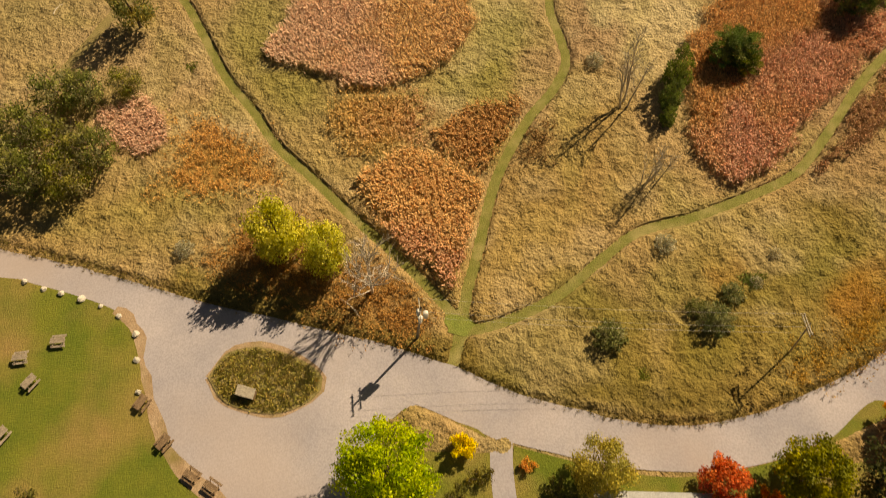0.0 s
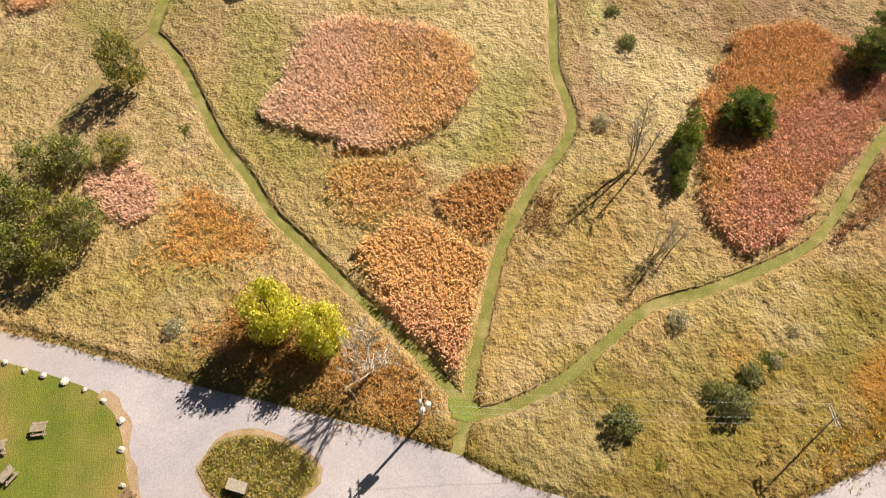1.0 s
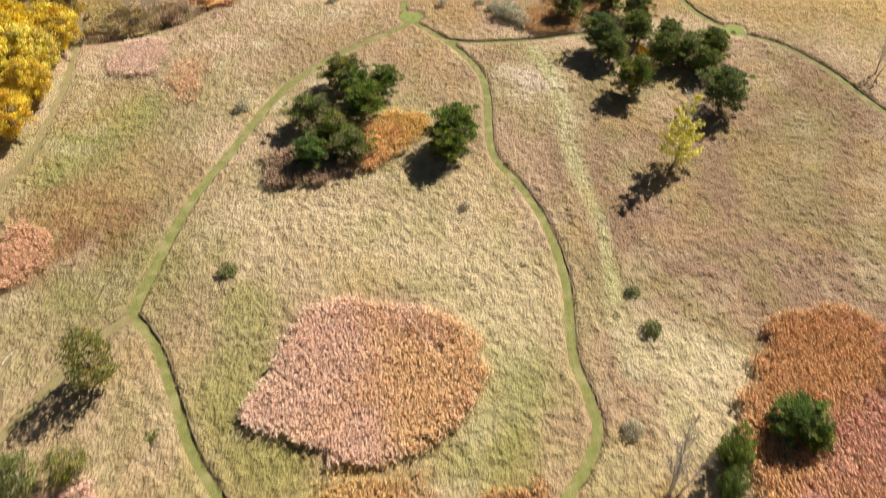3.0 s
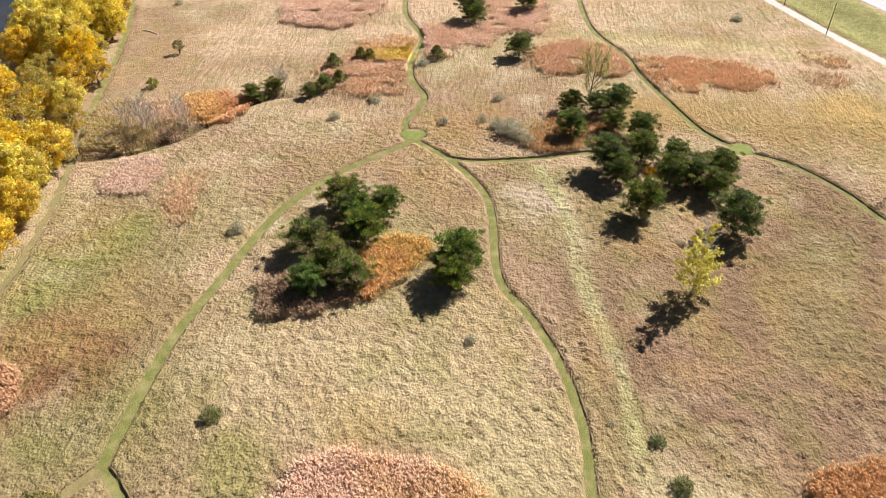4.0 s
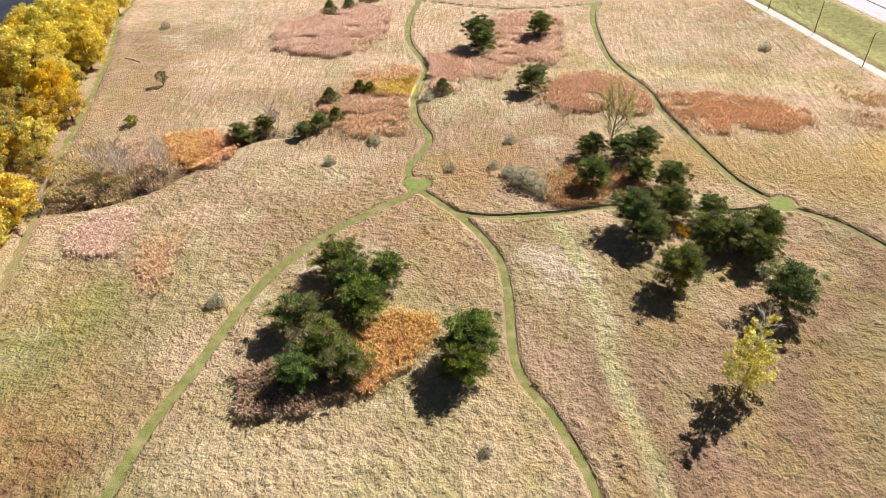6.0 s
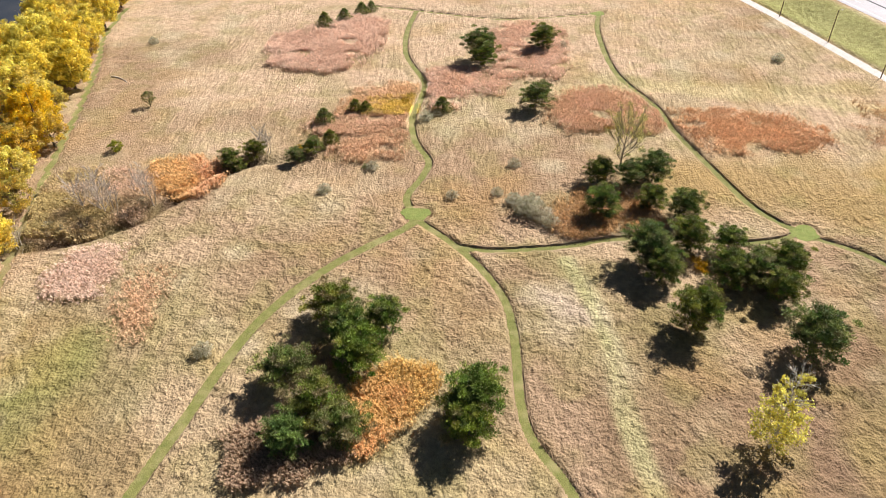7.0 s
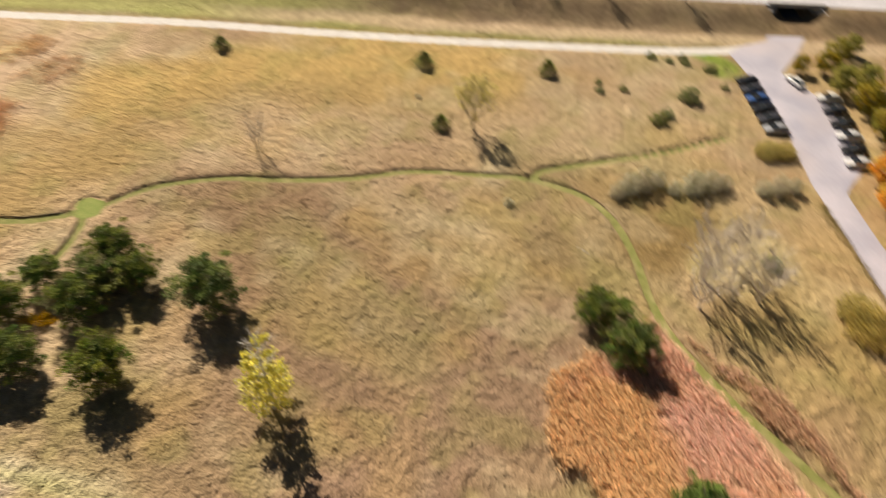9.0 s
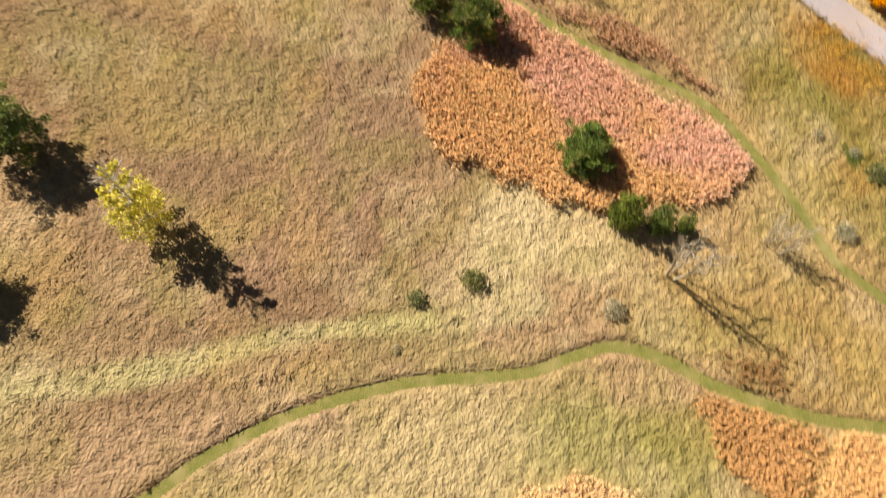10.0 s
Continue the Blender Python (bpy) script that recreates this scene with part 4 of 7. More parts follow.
def underpass():
    """The culvert that takes the lane under the highway, with its wing walls."""
    e = new("underpass")
    p = HWY_O + HWY_U * -63.5
    e.matrix_world = Matrix.Translation((p[0], p[1], 0)) @ Matrix(((HWY_N[0], HWY_U[0], 0, 0), (HWY_N[1], HWY_U[1], 0, 0), (0, 0, 1, 0), (0, 0, 0, 1)))
    for s in (-1, 1):
        bm = bmesh.new()
        box(bm, 0.0, 26.0, s * 4.6 - 0.3, s * 4.6 + 0.3, 0.0, 2.7)
        bevelled(bm, 0.03)
        part("side_wall", bm, M_CONCRETE, e)
        bm = bmesh.new()
        v = box(bm, -5.5, 0.0, s * 4.9 - 0.2, s * 4.9 + 0.2, 0.0, 3.2)
        for q in v:
            if q.co.x < -1:
                q.co.y += s * 3.5
                q.co.z = min(q.co.z, 0.9)
        part("wing_wall", bm, M_CONCRETE, e)
    bm = bmesh.new()
    box(bm, 0.0, 26.0, -4.9, 4.9, 2.7, 3.02)
    bevelled(bm, 0.02)
    part("deck", bm, M_CONCRETE, e)
    bm = bmesh.new()
    box(bm, -0.35, 0.0, -6.5, 6.5, 2.75, 3.65)
    bevelled(bm, 0.03)
    part("parapet", bm, M_CONCRETE, e)
    bm = bmesh.new()
    box(bm, 0.0, 26.0, -4.3, 4.3, 0.0, 0.05)
    part("roadway", bm, M_DARKGREY, e)
    tagged(e, "concrete underpass carrying a lane beneath the highway", "underpass")


underpass()

# ---- plants ----
def tube(points, radii, sides=5):
    """Vertices and quads of a tapering limb."""
    p, r = np.array(points, float), np.array(radii, float)
    d = np.gradient(p, axis=0)
    d /= np.linalg.norm(d, axis=1)[:, None] + 1e-9
    ref = np.where(np.abs(d[:, 2:3]) > 0.9, np.array([[1.0, 0, 0]]), np.array([[0, 0, 1.0]]))
    a = np.cross(d, ref)
    a /= np.linalg.norm(a, axis=1)[:, None] + 1e-9
    b = np.cross(d, a)
    t = np.linspace(0, 2 * np.pi, sides, endpoint=False)
    v = p[:, None] + r[:, None, None] * (np.cos(t)[None, :, None] * a[:, None] + np.sin(t)[None, :, None] * b[:, None])
    n = len(p)
    i, j = np.meshgrid(np.arange(n - 1), np.arange(sides), indexing="ij")
    k = (j + 1) % sides
    f = np.stack([i * sides + j, i * sides + k, (i + 1) * sides + k, (i + 1) * sides + j], -1).reshape(-1, 4)
    return v.reshape(-1, 3), f


class Heap:
    """Gathers pieces of one mesh."""

    def __init__(self):
        self.v, self.f, self.t, self.n = [], [], [], 0

    def add(self, v, f, tint=None):
        self.v.append(v)
        self.f.append(f + self.n)
        self.n += len(v)
        if tint is not None:
            self.t.append(np.broadcast_to(tint, (len(v), 3)))

    def build(self, name, mat, parent=None):
        return fast_mesh(name, np.vstack(self.v), np.vstack(self.f), mat, np.vstack(self.t) if self.t else None, parent)


def unit(n, r):
    v = r.normal(size=(n, 3))
    return v / np.linalg.norm(v, axis=1)[:, None]


def leaves(r, clumps, each, length, width, tints, outward=0.6, squash=0.8, droop=0.0):
    """Leaf quads round clump centres (x, y, z, radius), facing mostly outward."""
    c = np.repeat(np.array(clumps, float), each, axis=0)
    n = len(c)
    way = unit(n, r)
    dist = c[:, 3:4] * r.random((n, 1)) ** 0.45
    p = c[:, :3] + way * dist * np.array([1, 1, squash])
    normal = way * outward + unit(n, r) * (1 - outward)
    normal /= np.linalg.norm(normal, axis=1)[:, None]
    a = np.cross(normal, unit(n, r))
    a /= np.linalg.norm(a, axis=1)[:, None] + 1e-9
    a[:, 2] -= droop
    b = np.cross(normal, a)
    s = (0.7 + 0.6 * r.random((n, 1)))
    a, b = a * s * length / 2, b * s * width / 2
    v = np.stack([p - a, p - b * 1.0 + a * 0.1, p + a, p + b + a * 0.1], 1).reshape(-1, 3)
    tints = np.array(tints)
    pick = tints[r.integers(0, len(tints), len(clumps))]
    t = np.repeat(np.repeat(pick, each, axis=0), 4, axis=0)
    return v, np.arange(4 * n).reshape(n, 4), t


def limbs(r, tall, base, spread, count, thick, bend=0.3, rise=0.5):
    """Trunk line and limb lines of a tree."""
    lean = r.normal(size=2) * 0.06 * tall
    trunk = [np.array([lean[0] * (s**2), lean[1] * (s**2), tall * s]) for s in np.linspace(0, 0.92, 6)]
    out = [(trunk, np.linspace(thick, thick * 0.18, 6))]
    for i in range(count):
        s = base + (0.88 - base) * (i + 0.5) / count
        o = np.array([lean[0] * s * s, lean[1] * s * s, tall * s])
        a = i * 2.4 + r.random()
        reach = spread * (1.05 - 0.6 * s) * (0.7 + 0.5 * r.random())
        tip = o + np.array([math.cos(a) * reach, math.sin(a) * reach, reach * rise])
        mid = (o + tip) / 2 + np.array([0, 0, -bend * 0.3 * reach]) + r.normal(size=3) * 0.08 * reach
        out.append(([o, mid, tip], [thick * 0.42 * (1.1 - s), thick * 0.26 * (1.1 - s), 0.02]))
    return out


def wood(lines, mat, parent, name="trunk", sides=6, tint=None):
    h = Heap()
    for p, q in lines:
        v, f = tube(p, q, sides)
        h.add(v, f, tint)
    return h.build(name, mat, parent)


def needles(r, clumps, each, length, width, tints, squash=0.6, lift=0.55):
    """Needle sprays fanning out and up from clump centres (x, y, z, radius)."""
    c = np.repeat(np.array(clumps, float), each, axis=0)
    n = len(c)
    way = unit(n, r)
    p = c[:, :3] + way * c[:, 3:4] * r.random((n, 1)) ** 0.5 * np.array([1, 1, squash])
    a = way * 0.8 + unit(n, r) * 0.45
    a[:, 2] += lift
    a /= np.linalg.norm(a, axis=1)[:, None]
    b = np.cross(a, unit(n, r))
    b /= np.linalg.norm(b, axis=1)[:, None] + 1e-9
    k = 0.6 + 0.8 * r.random((n, 1))
    a, b = a * k * length, b * k * width / 2
    v = np.stack([p - a * 0.4, p - b, p + a * 0.6, p + b], 1).reshape(-1, 3)
    tints = np.array(tints)
    pick = tints[r.integers(0, len(tints), len(clumps))]
    return v, np.arange(4 * n).reshape(n, 4), np.repeat(np.repeat(pick, each, axis=0), 4, axis=0)


def pine(seed, tall, radius, tints, low=0.13, count=54):
    """Open evergreen: forking trunk, bare lower limbs, sprays of needles in uneven layers."""
    r = np.random.default_rng(seed)
    e = new("pine_tree")
    lean = r.normal(size=2) * 0.05 * tall
    thick = 0.13 + 0.012 * tall
    axis = [np.array([lean[0] * q * q, lean[1] * q * q, tall * q]) for q in np.linspace(0, 0.97, 7)]
    lines, clumps = [(axis, np.linspace(thick, 0.03, 7))], [(*axis[-1], radius * 0.2)]
    for i in range(count):
        q = 0.16 + 0.79 * (i + 0.5) / count
        o = np.array([lean[0] * q * q, lean[1] * q * q, tall * q])
        a = i * 2.39996 + 0.7 * r.random()
        reach = radius * (0.42 + 0.72 * math.sin(math.pi * min(1.0, 0.22 + 0.78 * q)) ** 0.8) * (0.48 + 0.42 * r.random())
        d = np.array([math.cos(a), math.sin(a), 0.25 + 0.55 * q])
        tip = o + d * reach
        lines.append(([o, o + d * reach * 0.5 + [0, 0, -0.12 * reach], tip], [thick * 0.45 * (1.1 - q), thick * 0.28 * (1.1 - q), 0.02]))
        for k in (1.0, 0.72, 0.45):
            if k < 0.5 and q < 0.4 or q < 0.24 and r.random() < 0.35:
                continue
            c = o + d * reach * k + r.normal(size=3) * radius * np.array([0.13, 0.13, 0.07])
            c[2] = max(c[2], tall * low)
            clumps.append((*c, radius * (0.15 + 0.12 * r.random())))
    wood(lines, M_PINEBARK, e)
    h = Heap()
    h.add(*needles(r, clumps, 115, 0.38, 0.12, tints, 0.5))
    h.build("crown", M_NEEDLE, e)
    return e


def cedar(seed, tall, radius, tints, blunt=0.62):
    """Narrow pointed evergreen."""
    r = np.random.default_rng(seed)
    e = new("cedar_tree")
    wood([([(0, 0, 0), (0, 0, tall * 0.5), (0, 0, tall * 0.95)], [0.14, 0.09, 0.02])], M_BARK, e)
    clumps = []
    for i in range(40):
        s = (i + 0.5) / 40
        a, w = i * 2.39996, radius * (1.0 - s) ** blunt * (0.75 + 0.4 * r.random())
        clumps.append((math.cos(a) * w * 0.75, math.sin(a) * w * 0.75, tall * (0.1 + 0.88 * s), 0.22 + 0.38 * radius * (1 - s)))
    h = Heap()
    h.add(*needles(r, clumps, 50, 0.5, 0.13, tints, 0.8, 0.5))
    h.build("crown", M_NEEDLE, e)
    return e


def broadleaf(name, seed, tall, radius, tints, leaf=0.34, clump_count=48, each=80, low=0.28, bare=0.0, squash=0.8, droop=0.0, shape=1.0, lump=1.0):
    """Leafy tree: trunk, limbs and a crown of many clumps of leaves with gaps."""
    r = np.random.default_rng(seed)
    e = new(name)
    lines = limbs(r, tall * 0.9, low, radius * 0.95, 11, 0.10 + 0.018 * tall, rise=0.75)
    wood(lines, M_BARK, e)
    clumps, mid, half = [], tall * (low + 1) / 2, tall * (1 - low) / 2
    for i in range(clump_count):
        w = unit(1, r)[0]
        s = 0.45 + 0.55 * r.random() ** 0.5
        z = mid + w[2] * half * s * 0.86
        girth = radius * s * (1 - 0.25 * shape * max(0, w[2]))
        clumps.append((w[0] * girth * 0.85, w[1] * girth * 0.85, z, lump * radius * (0.24 + 0.14 * r.random())))
    h = Heap()
    h.add(*leaves(r, clumps, each, leaf, leaf * 0.62, tints, 0.6, squash, droop))
    h.build("crown", M_LEAF, e)
    return e


def twigs(r, base, tip, n, reach, size, h, tint):
    """Fine bare twigs as thin slivers along a limb."""
    s = r.random((n, 1)) * 0.75 + 0.25
    p = base + (tip - base) * s
    d = (tip - base) / np.linalg.norm(tip - base)
    way = unit(n, r) * 0.75 + d
    way[:, 2] += 0.35
    way /= np.linalg.norm(way, axis=1)[:, None]
    q = p + way * reach * (0.4 + r.random((n, 1)))
    side = np.cross(way, unit(n, r))
    side = side / (np.linalg.norm(side, axis=1)[:, None] + 1e-9) * size
    v = np.stack([p - side, p + side, q + side * 0.3, q - side * 0.3], 1).reshape(-1, 3)
    h.add(v, np.arange(4 * n).reshape(n, 4), tint)


def bare_tree(seed, tall, spread, tint, leaf_tints=None, leaf_each=0, count=13, low=0.12, rise=1.3):
    r = np.random.default_rng(seed)
    e = new("bare_tree")
    lines = limbs(r, tall, low, spread, count, 0.10 + 0.014 * tall, rise=rise)
    more = []
    for p, q in lines[1:]:
        for s in (0.5, 0.8):
            o = np.array(p[0]) * (1 - s) + np.array(p[2]) * s
            t = o + (np.array(p[2]) - o) * 0.4 + r.normal(size=3) * spread * 0.22 + [0, 0, spread * 0.35]
            more.append(([o, (o + t) / 2 + r.normal(size=3) * 0.05, t], [0.06, 0.045, 0.02]))
    h = Heap()
    for p, q in lines + more:
        h.add(*tube(p, q, 5), tint)
    for p, q in lines[1:] + more:
        twigs(r, np.array(p[0]), np.array(p[2]), 22, spread * 0.30, 0.022, h, tint)
    h.build("branchwork", M_TWIG, e)
    if leaf_each:
        h = Heap()
        clumps = [(*np.array(p[2]), spread * 0.22) for p, q in lines[1:] + more]
        h.add(*leaves(r, clumps, leaf_each, 0.26, 0.17, leaf_tints, 0.5))
        h.build("crown", M_LEAF, e)
    return e


def poplar(seed, tall):
    """Upright tree: yellow leaves on the lower limbs, whitish bare twigs above."""
    r = np.random.default_rng(seed)
    e = new("poplar_tree")
    pale, h, clumps = (0.62, 0.59, 0.54), Heap(), []
    h.add(*tube([(0, 0, 0), (0.1, 0.05, tall * 0.35), (0.0, 0.2, tall * 0.7), (0.1, 0.3, tall)], [0.24, 0.17, 0.09, 0.03], 6), pale)
    for i in range(46):
        q = 0.03 + 0.92 * (i / 46)
        o = np.array((0.1 * q, 0.25 * q, tall * q))
        a = i * 2.39996
        reach = (2.9 - 1.7 * q) * (0.6 + 0.6 * r.random())
        tip = o + [math.cos(a) * reach, math.sin(a) * reach, reach * 0.8]
        h.add(*tube([o, (o + tip) / 2 + r.normal(size=3) * 0.08, tip], [0.06, 0.04, 0.015], 4), pale)
        twigs(r, o, tip, 20, 0.9, 0.032, h, pale)
        if q < 0.48 or r.random() < 0.38:
            for k in (0.55, 0.85, 1.05):
                clumps.append((*(o + (tip - o) * k), 0.85 if q < 0.46 else 0.5))
    h.build("branchwork", M_TWIG, e)
    g = Heap()
    g.add(*leaves(r, clumps, 38, 0.34, 0.24, [(0.80, 0.72, 0.14), (0.88, 0.80, 0.20), (0.70, 0.64, 0.12)], 0.5))
    g.build("crown", M_LEAF, e)
    return e


def bush(name, seed, tall, radius, tints, leaf=0.2, clump_count=34, each=70):
    """Dense rounded bush on short forking stems, uneven in outline, leafy to the ground."""
    r = np.random.default_rng(seed)
    e = new(name)
    lines, clumps = [], []
    for i in range(clump_count):
        a, q = i * 2.39996, math.sqrt((i + 0.5) / clump_count)
        top = tall * math.sqrt(max(0.06, 1 - 0.85 * q * q)) * (0.72 + 0.4 * r.random())
        tip = np.array((math.cos(a) * radius * q, math.sin(a) * radius * q, top * 0.82))
        for k in (1.0, 0.55, 0.25):
            clumps.append((tip[0] * (0.8 + 0.2 * k), tip[1] * (0.8 + 0.2 * k), max(0.15, tip[2] * k), radius * (0.17 + 0.12 * r.random())))
        if i % 3 == 0:
            lines.append(([(0.1 * math.cos(a), 0.1 * math.sin(a), 0), tip * [0.5, 0.5, 0.6], tip], [0.05, 0.03, 0.012]))
    wood(lines, M_BARK, e, "branchwork", 4)
    h = Heap()
    h.add(*leaves(r, clumps, each, leaf, leaf * 0.5, tints, 0.45))
    h.build("crown", M_LEAF, e)
    return e


def bare_clump(seed, tall, stems=5):
    """Several slender leafless stems from one root, with thin pale crowns."""
    r = np.random.default_rng(seed)
    e = new("bare_tree")
    pale, h = (0.48, 0.43, 0.36), Heap()
    for i in range(stems):
        a = i * 2.1 + r.random()
        foot = np.array((math.cos(a) * 0.5, math.sin(a) * 0.5, 0.0))
        top = foot * (2.8 + 2.2 * r.random()) + [r.normal() * 0.4, r.normal() * 0.4, tall * (0.75 + 0.25 * r.random())]
        pts = [foot + (top - foot) * q + r.normal(size=3) * 0.10 * (0.1 < q < 0.95) for q in np.linspace(0, 1, 6)]
        h.add(*tube(pts, np.linspace(0.14, 0.025, 6), 6), pale)
        for j in range(11):
            q = 0.38 + 0.6 * (j + r.random()) / 11
            o = foot + (top - foot) * q
            b = j * 2.4 + r.random()
            reach = 1.6 * (1.15 - 0.6 * q) * (0.5 + 0.7 * r.random())
            tip = o + [math.cos(b) * reach, math.sin(b) * reach, reach * 1.1]
            h.add(*tube([o, (o + tip) / 2 + r.normal(size=3) * 0.07, tip], [0.045, 0.03, 0.012], 4), pale)
            twigs(r, o, tip, 16, 0.85, 0.016, h, pale)
    h.build("branchwork", M_TWIG, e)
    return e


def shrub(name, seed, tall, radius, tints, bark=(0.16, 0.12, 0.09), stems=14, each=26, leaf=0.2, twig=8):
    """Many-stemmed bush of thin stems, twigs and small leaf clumps."""
    r = np.random.default_rng(seed)
    e = new(name)
    h, lines, clumps = Heap(), [], []
    for i in range(stems):
        a, w = i * 2.4 + r.random(), radius * (0.25 + 0.7 * r.random())
        tip = np.array([math.cos(a) * w, math.sin(a) * w, tall * (0.55 + 0.45 * r.random()) * (1 - 0.35 * (w / radius) ** 2)])
        lines.append(([(0.1 * math.cos(a), 0.1 * math.sin(a), 0), tip * [0.45, 0.45, 0.6], tip], [0.03, 0.02, 0.008]))
        twigs(r, tip * 0.35, tip, twig, 0.35 * radius, 0.014, h, bark)
        clumps.append((*(tip * [1, 1, 0.85]), radius * 0.30))
        clumps.append((*(tip * [0.7, 0.7, 0.55]), radius * 0.28))
    for p, q in lines:
        h.add(*tube(p, q, 4), bark)
    h.build("branchwork", M_TWIG, e)
    if each:
        g = Heap()
        g.add(*leaves(r, clumps, each, leaf, leaf * 0.5, tints, 0.5))
        g.build("crown", M_LEAF, e)
    return e


PLACED = {}


def plant(key, make, x, y, scale=1.0, turn=None, label="", category="tree", group="", stretch=1.0):
    """Sets a plant on the ground; the first of a key is built, the next are copies."""
    turn = (x * 37.7 + y * 17.3) % 360 if turn is None else turn
    z = float(height(np.array([x]), np.array([y]))[0])
    m = pose(x, y, z - 0.03, 0, 0, turn) @ Matrix.Diagonal((scale, scale, scale * stretch, 1))
    if key not in PLACED:
        ob = PLACED[key] = make()
        ob.matrix_basis = m
    else:
        src = PLACED[key]
        made = copy_thing(src, Matrix())
        made.matrix_basis = m
        ob = made
    return tagged(ob, label, category, group)


DARK_PINE = [(0.110, 0.155, 0.042), (0.175, 0.225, 0.052), (0.275, 0.310, 0.070), (0.215, 0.205, 0.085)]
OLIVE_PINE = [(0.215, 0.245, 0.062), (0.310, 0.325, 0.080), (0.170, 0.185, 0.055), (0.330, 0.285, 0.140)]
GREEN_PINE = [(0.120, 0.205, 0.036), (0.170, 0.260, 0.045), (0.235, 0.325, 0.055)]
PINES = [lambda: pine(11, 8.2, 3.9, DARK_PINE + GREEN_PINE[:1]), lambda: pine(12, 8.8, 3.6, DARK_PINE + GREEN_PINE), lambda: pine(13, 7.4, 4.0, OLIVE_PINE + GREEN_PINE[1:2]), lambda: pine(14, 8.0, 3.6, GREEN_PINE + DARK_PINE[1:3])]


def pines(spots, label, group, stretch=0.78):
    for x, y, kind, s in spots:
        plant(("pine", kind), PINES[kind], x, y, s, label=label, group=group, stretch=stretch)


pines([(-27.8, 126.0, 2, 0.95), (-23.6, 138.5, 2, 0.95), (-15.2, 136.0, 1, 0.80), (-18.2, 128.0, 3, 1.0), (-20.0, 133.5, 1, 0.95), (-22.6, 119.8, 2, 1.0),
       (-25.4, 115.8, 3, 0.8), (-18.6, 117.4, 2, 0.85)], "dark green pine in a clump among orange reeds", "pines in the near clump")
pines([(-1.9, 121.6, 3, 1.05), (-3.2, 117.0, 1, 0.82), (-4.6, 120.0, 0, 0.7)], "tall dark green pine beside the mown trail", "pines beside the trail")
pines([(20.6, 165.0, 1, 0.84), (27.6, 174.8, 0, 0.78), (32.0, 176.6, 0, 0.86), (21.6, 176.0, 0, 0.72), (25.6, 152.0, 0, 1.02), (27.0, 147.6, 0, 0.86), (34.8, 164.5, 0, 0.82),
       (33.2, 155.3, 0, 0.86), (39.4, 154.6, 1, 0.70), (36.6, 146.5, 0, 0.90), (41.0, 146.8, 2, 0.90), (46.2, 148.2, 0, 0.90), (44.0, 143.0, 0, 0.78), (29.3, 137.0, 0, 0.98),
       (29.6, 167.0, 0, 0.72)], "dark green pine in a large grove", "pines in the grove", 0.80)
pines([(43.9, 131.6, 0, 1.12)], "broad dark green pine standing apart", "pines in the grove")
pines([(0.6, 234.0, 0, 1.15), (1.6, 230.0, 1, 0.8), (17.4, 241.5, 0, 0.95), (12.4, 206.8, 2, 0.95), (36.0, 68.6, 3, 0.82), (38.0, 67.0, 1, 0.55), (55.0, 78.4, 0, 0.9), (59.6, 83.4, 0, 0.8),
       (62.0, 80.2, 3, 0.45)], "dark green pine standing in the reeds", "scattered pines")
for x, y, s in ((-8.4, 205.4, 1.05), (-33.9, 199.5, 1.1), (-27.8, 205.0, 0.95), (-25.4, 204.4, 0.9), (-31.2, 190.4, 1.0), (-43.0, 258.5, 1.2), (-37.9, 262.5, 1.1), (-33.5, 268.0, 1.1), (-31.0, 271.0, 0.9),
                (103.9, 168.4, 0.85), (112.8, 127.8, 0.95), (119.2, 104.2, 0.9), (94.2, 117.6, 0.8)):
    plant("cedar", lambda: cedar(21, 5.2, 2.4, DARK_PINE + OLIVE_PINE), x, y, s, label="small dark pointed cedar on the meadow", group="cedars", stretch=0.72)
for x, y, s in ((-34.3, 186.6, 0.75), (-37.2, 184.0, 0.7), (-49.9, 182.4, 0.8), (-46.0, 185.2, 0.85), (-48.2, 181.2, 0.6)):
    plant(("pine", 2), PINES[2], x, y, s * 0.75, label="olive-green evergreen at the edge of the hollow", group="evergreens by the hollow", stretch=0.8)

YELLOW = [(0.84, 0.69, 0.085), (0.92, 0.77, 0.11), (0.80, 0.63, 0.07), (0.62, 0.53, 0.08)]
AMBER = [(0.82, 0.62, 0.09), (0.76, 0.55, 0.08), (0.60, 0.47, 0.10)]
DULL = [(0.60, 0.47, 0.10), (0.50, 0.42, 0.11), (0.66, 0.49, 0.09)]
WOODS = [lambda: broadleaf("cottonwood_tree", 31, 14.5, 7.2, YELLOW, 0.46, 170, 80, 0.06, lump=0.50), lambda: broadleaf("cottonwood_tree", 32, 13.0, 6.6, AMBER + YELLOW[:2], 0.44, 150, 76, 0.06, lump=0.52),
         lambda: broadleaf("cottonwood_tree", 33, 11.5, 5.6, DULL + YELLOW[:1], 0.40, 110, 66, 0.06, lump=0.55), lambda: broadleaf("cottonwood_tree", 34, 10.5, 5.4, DULL + [(0.46, 0.44, 0.12)], 0.38, 90, 56, 0.06, lump=0.55)]
r = np.random.default_rng(5)
edge = np.vstack([LINES["woodside"], LINES["woodnorth"]])
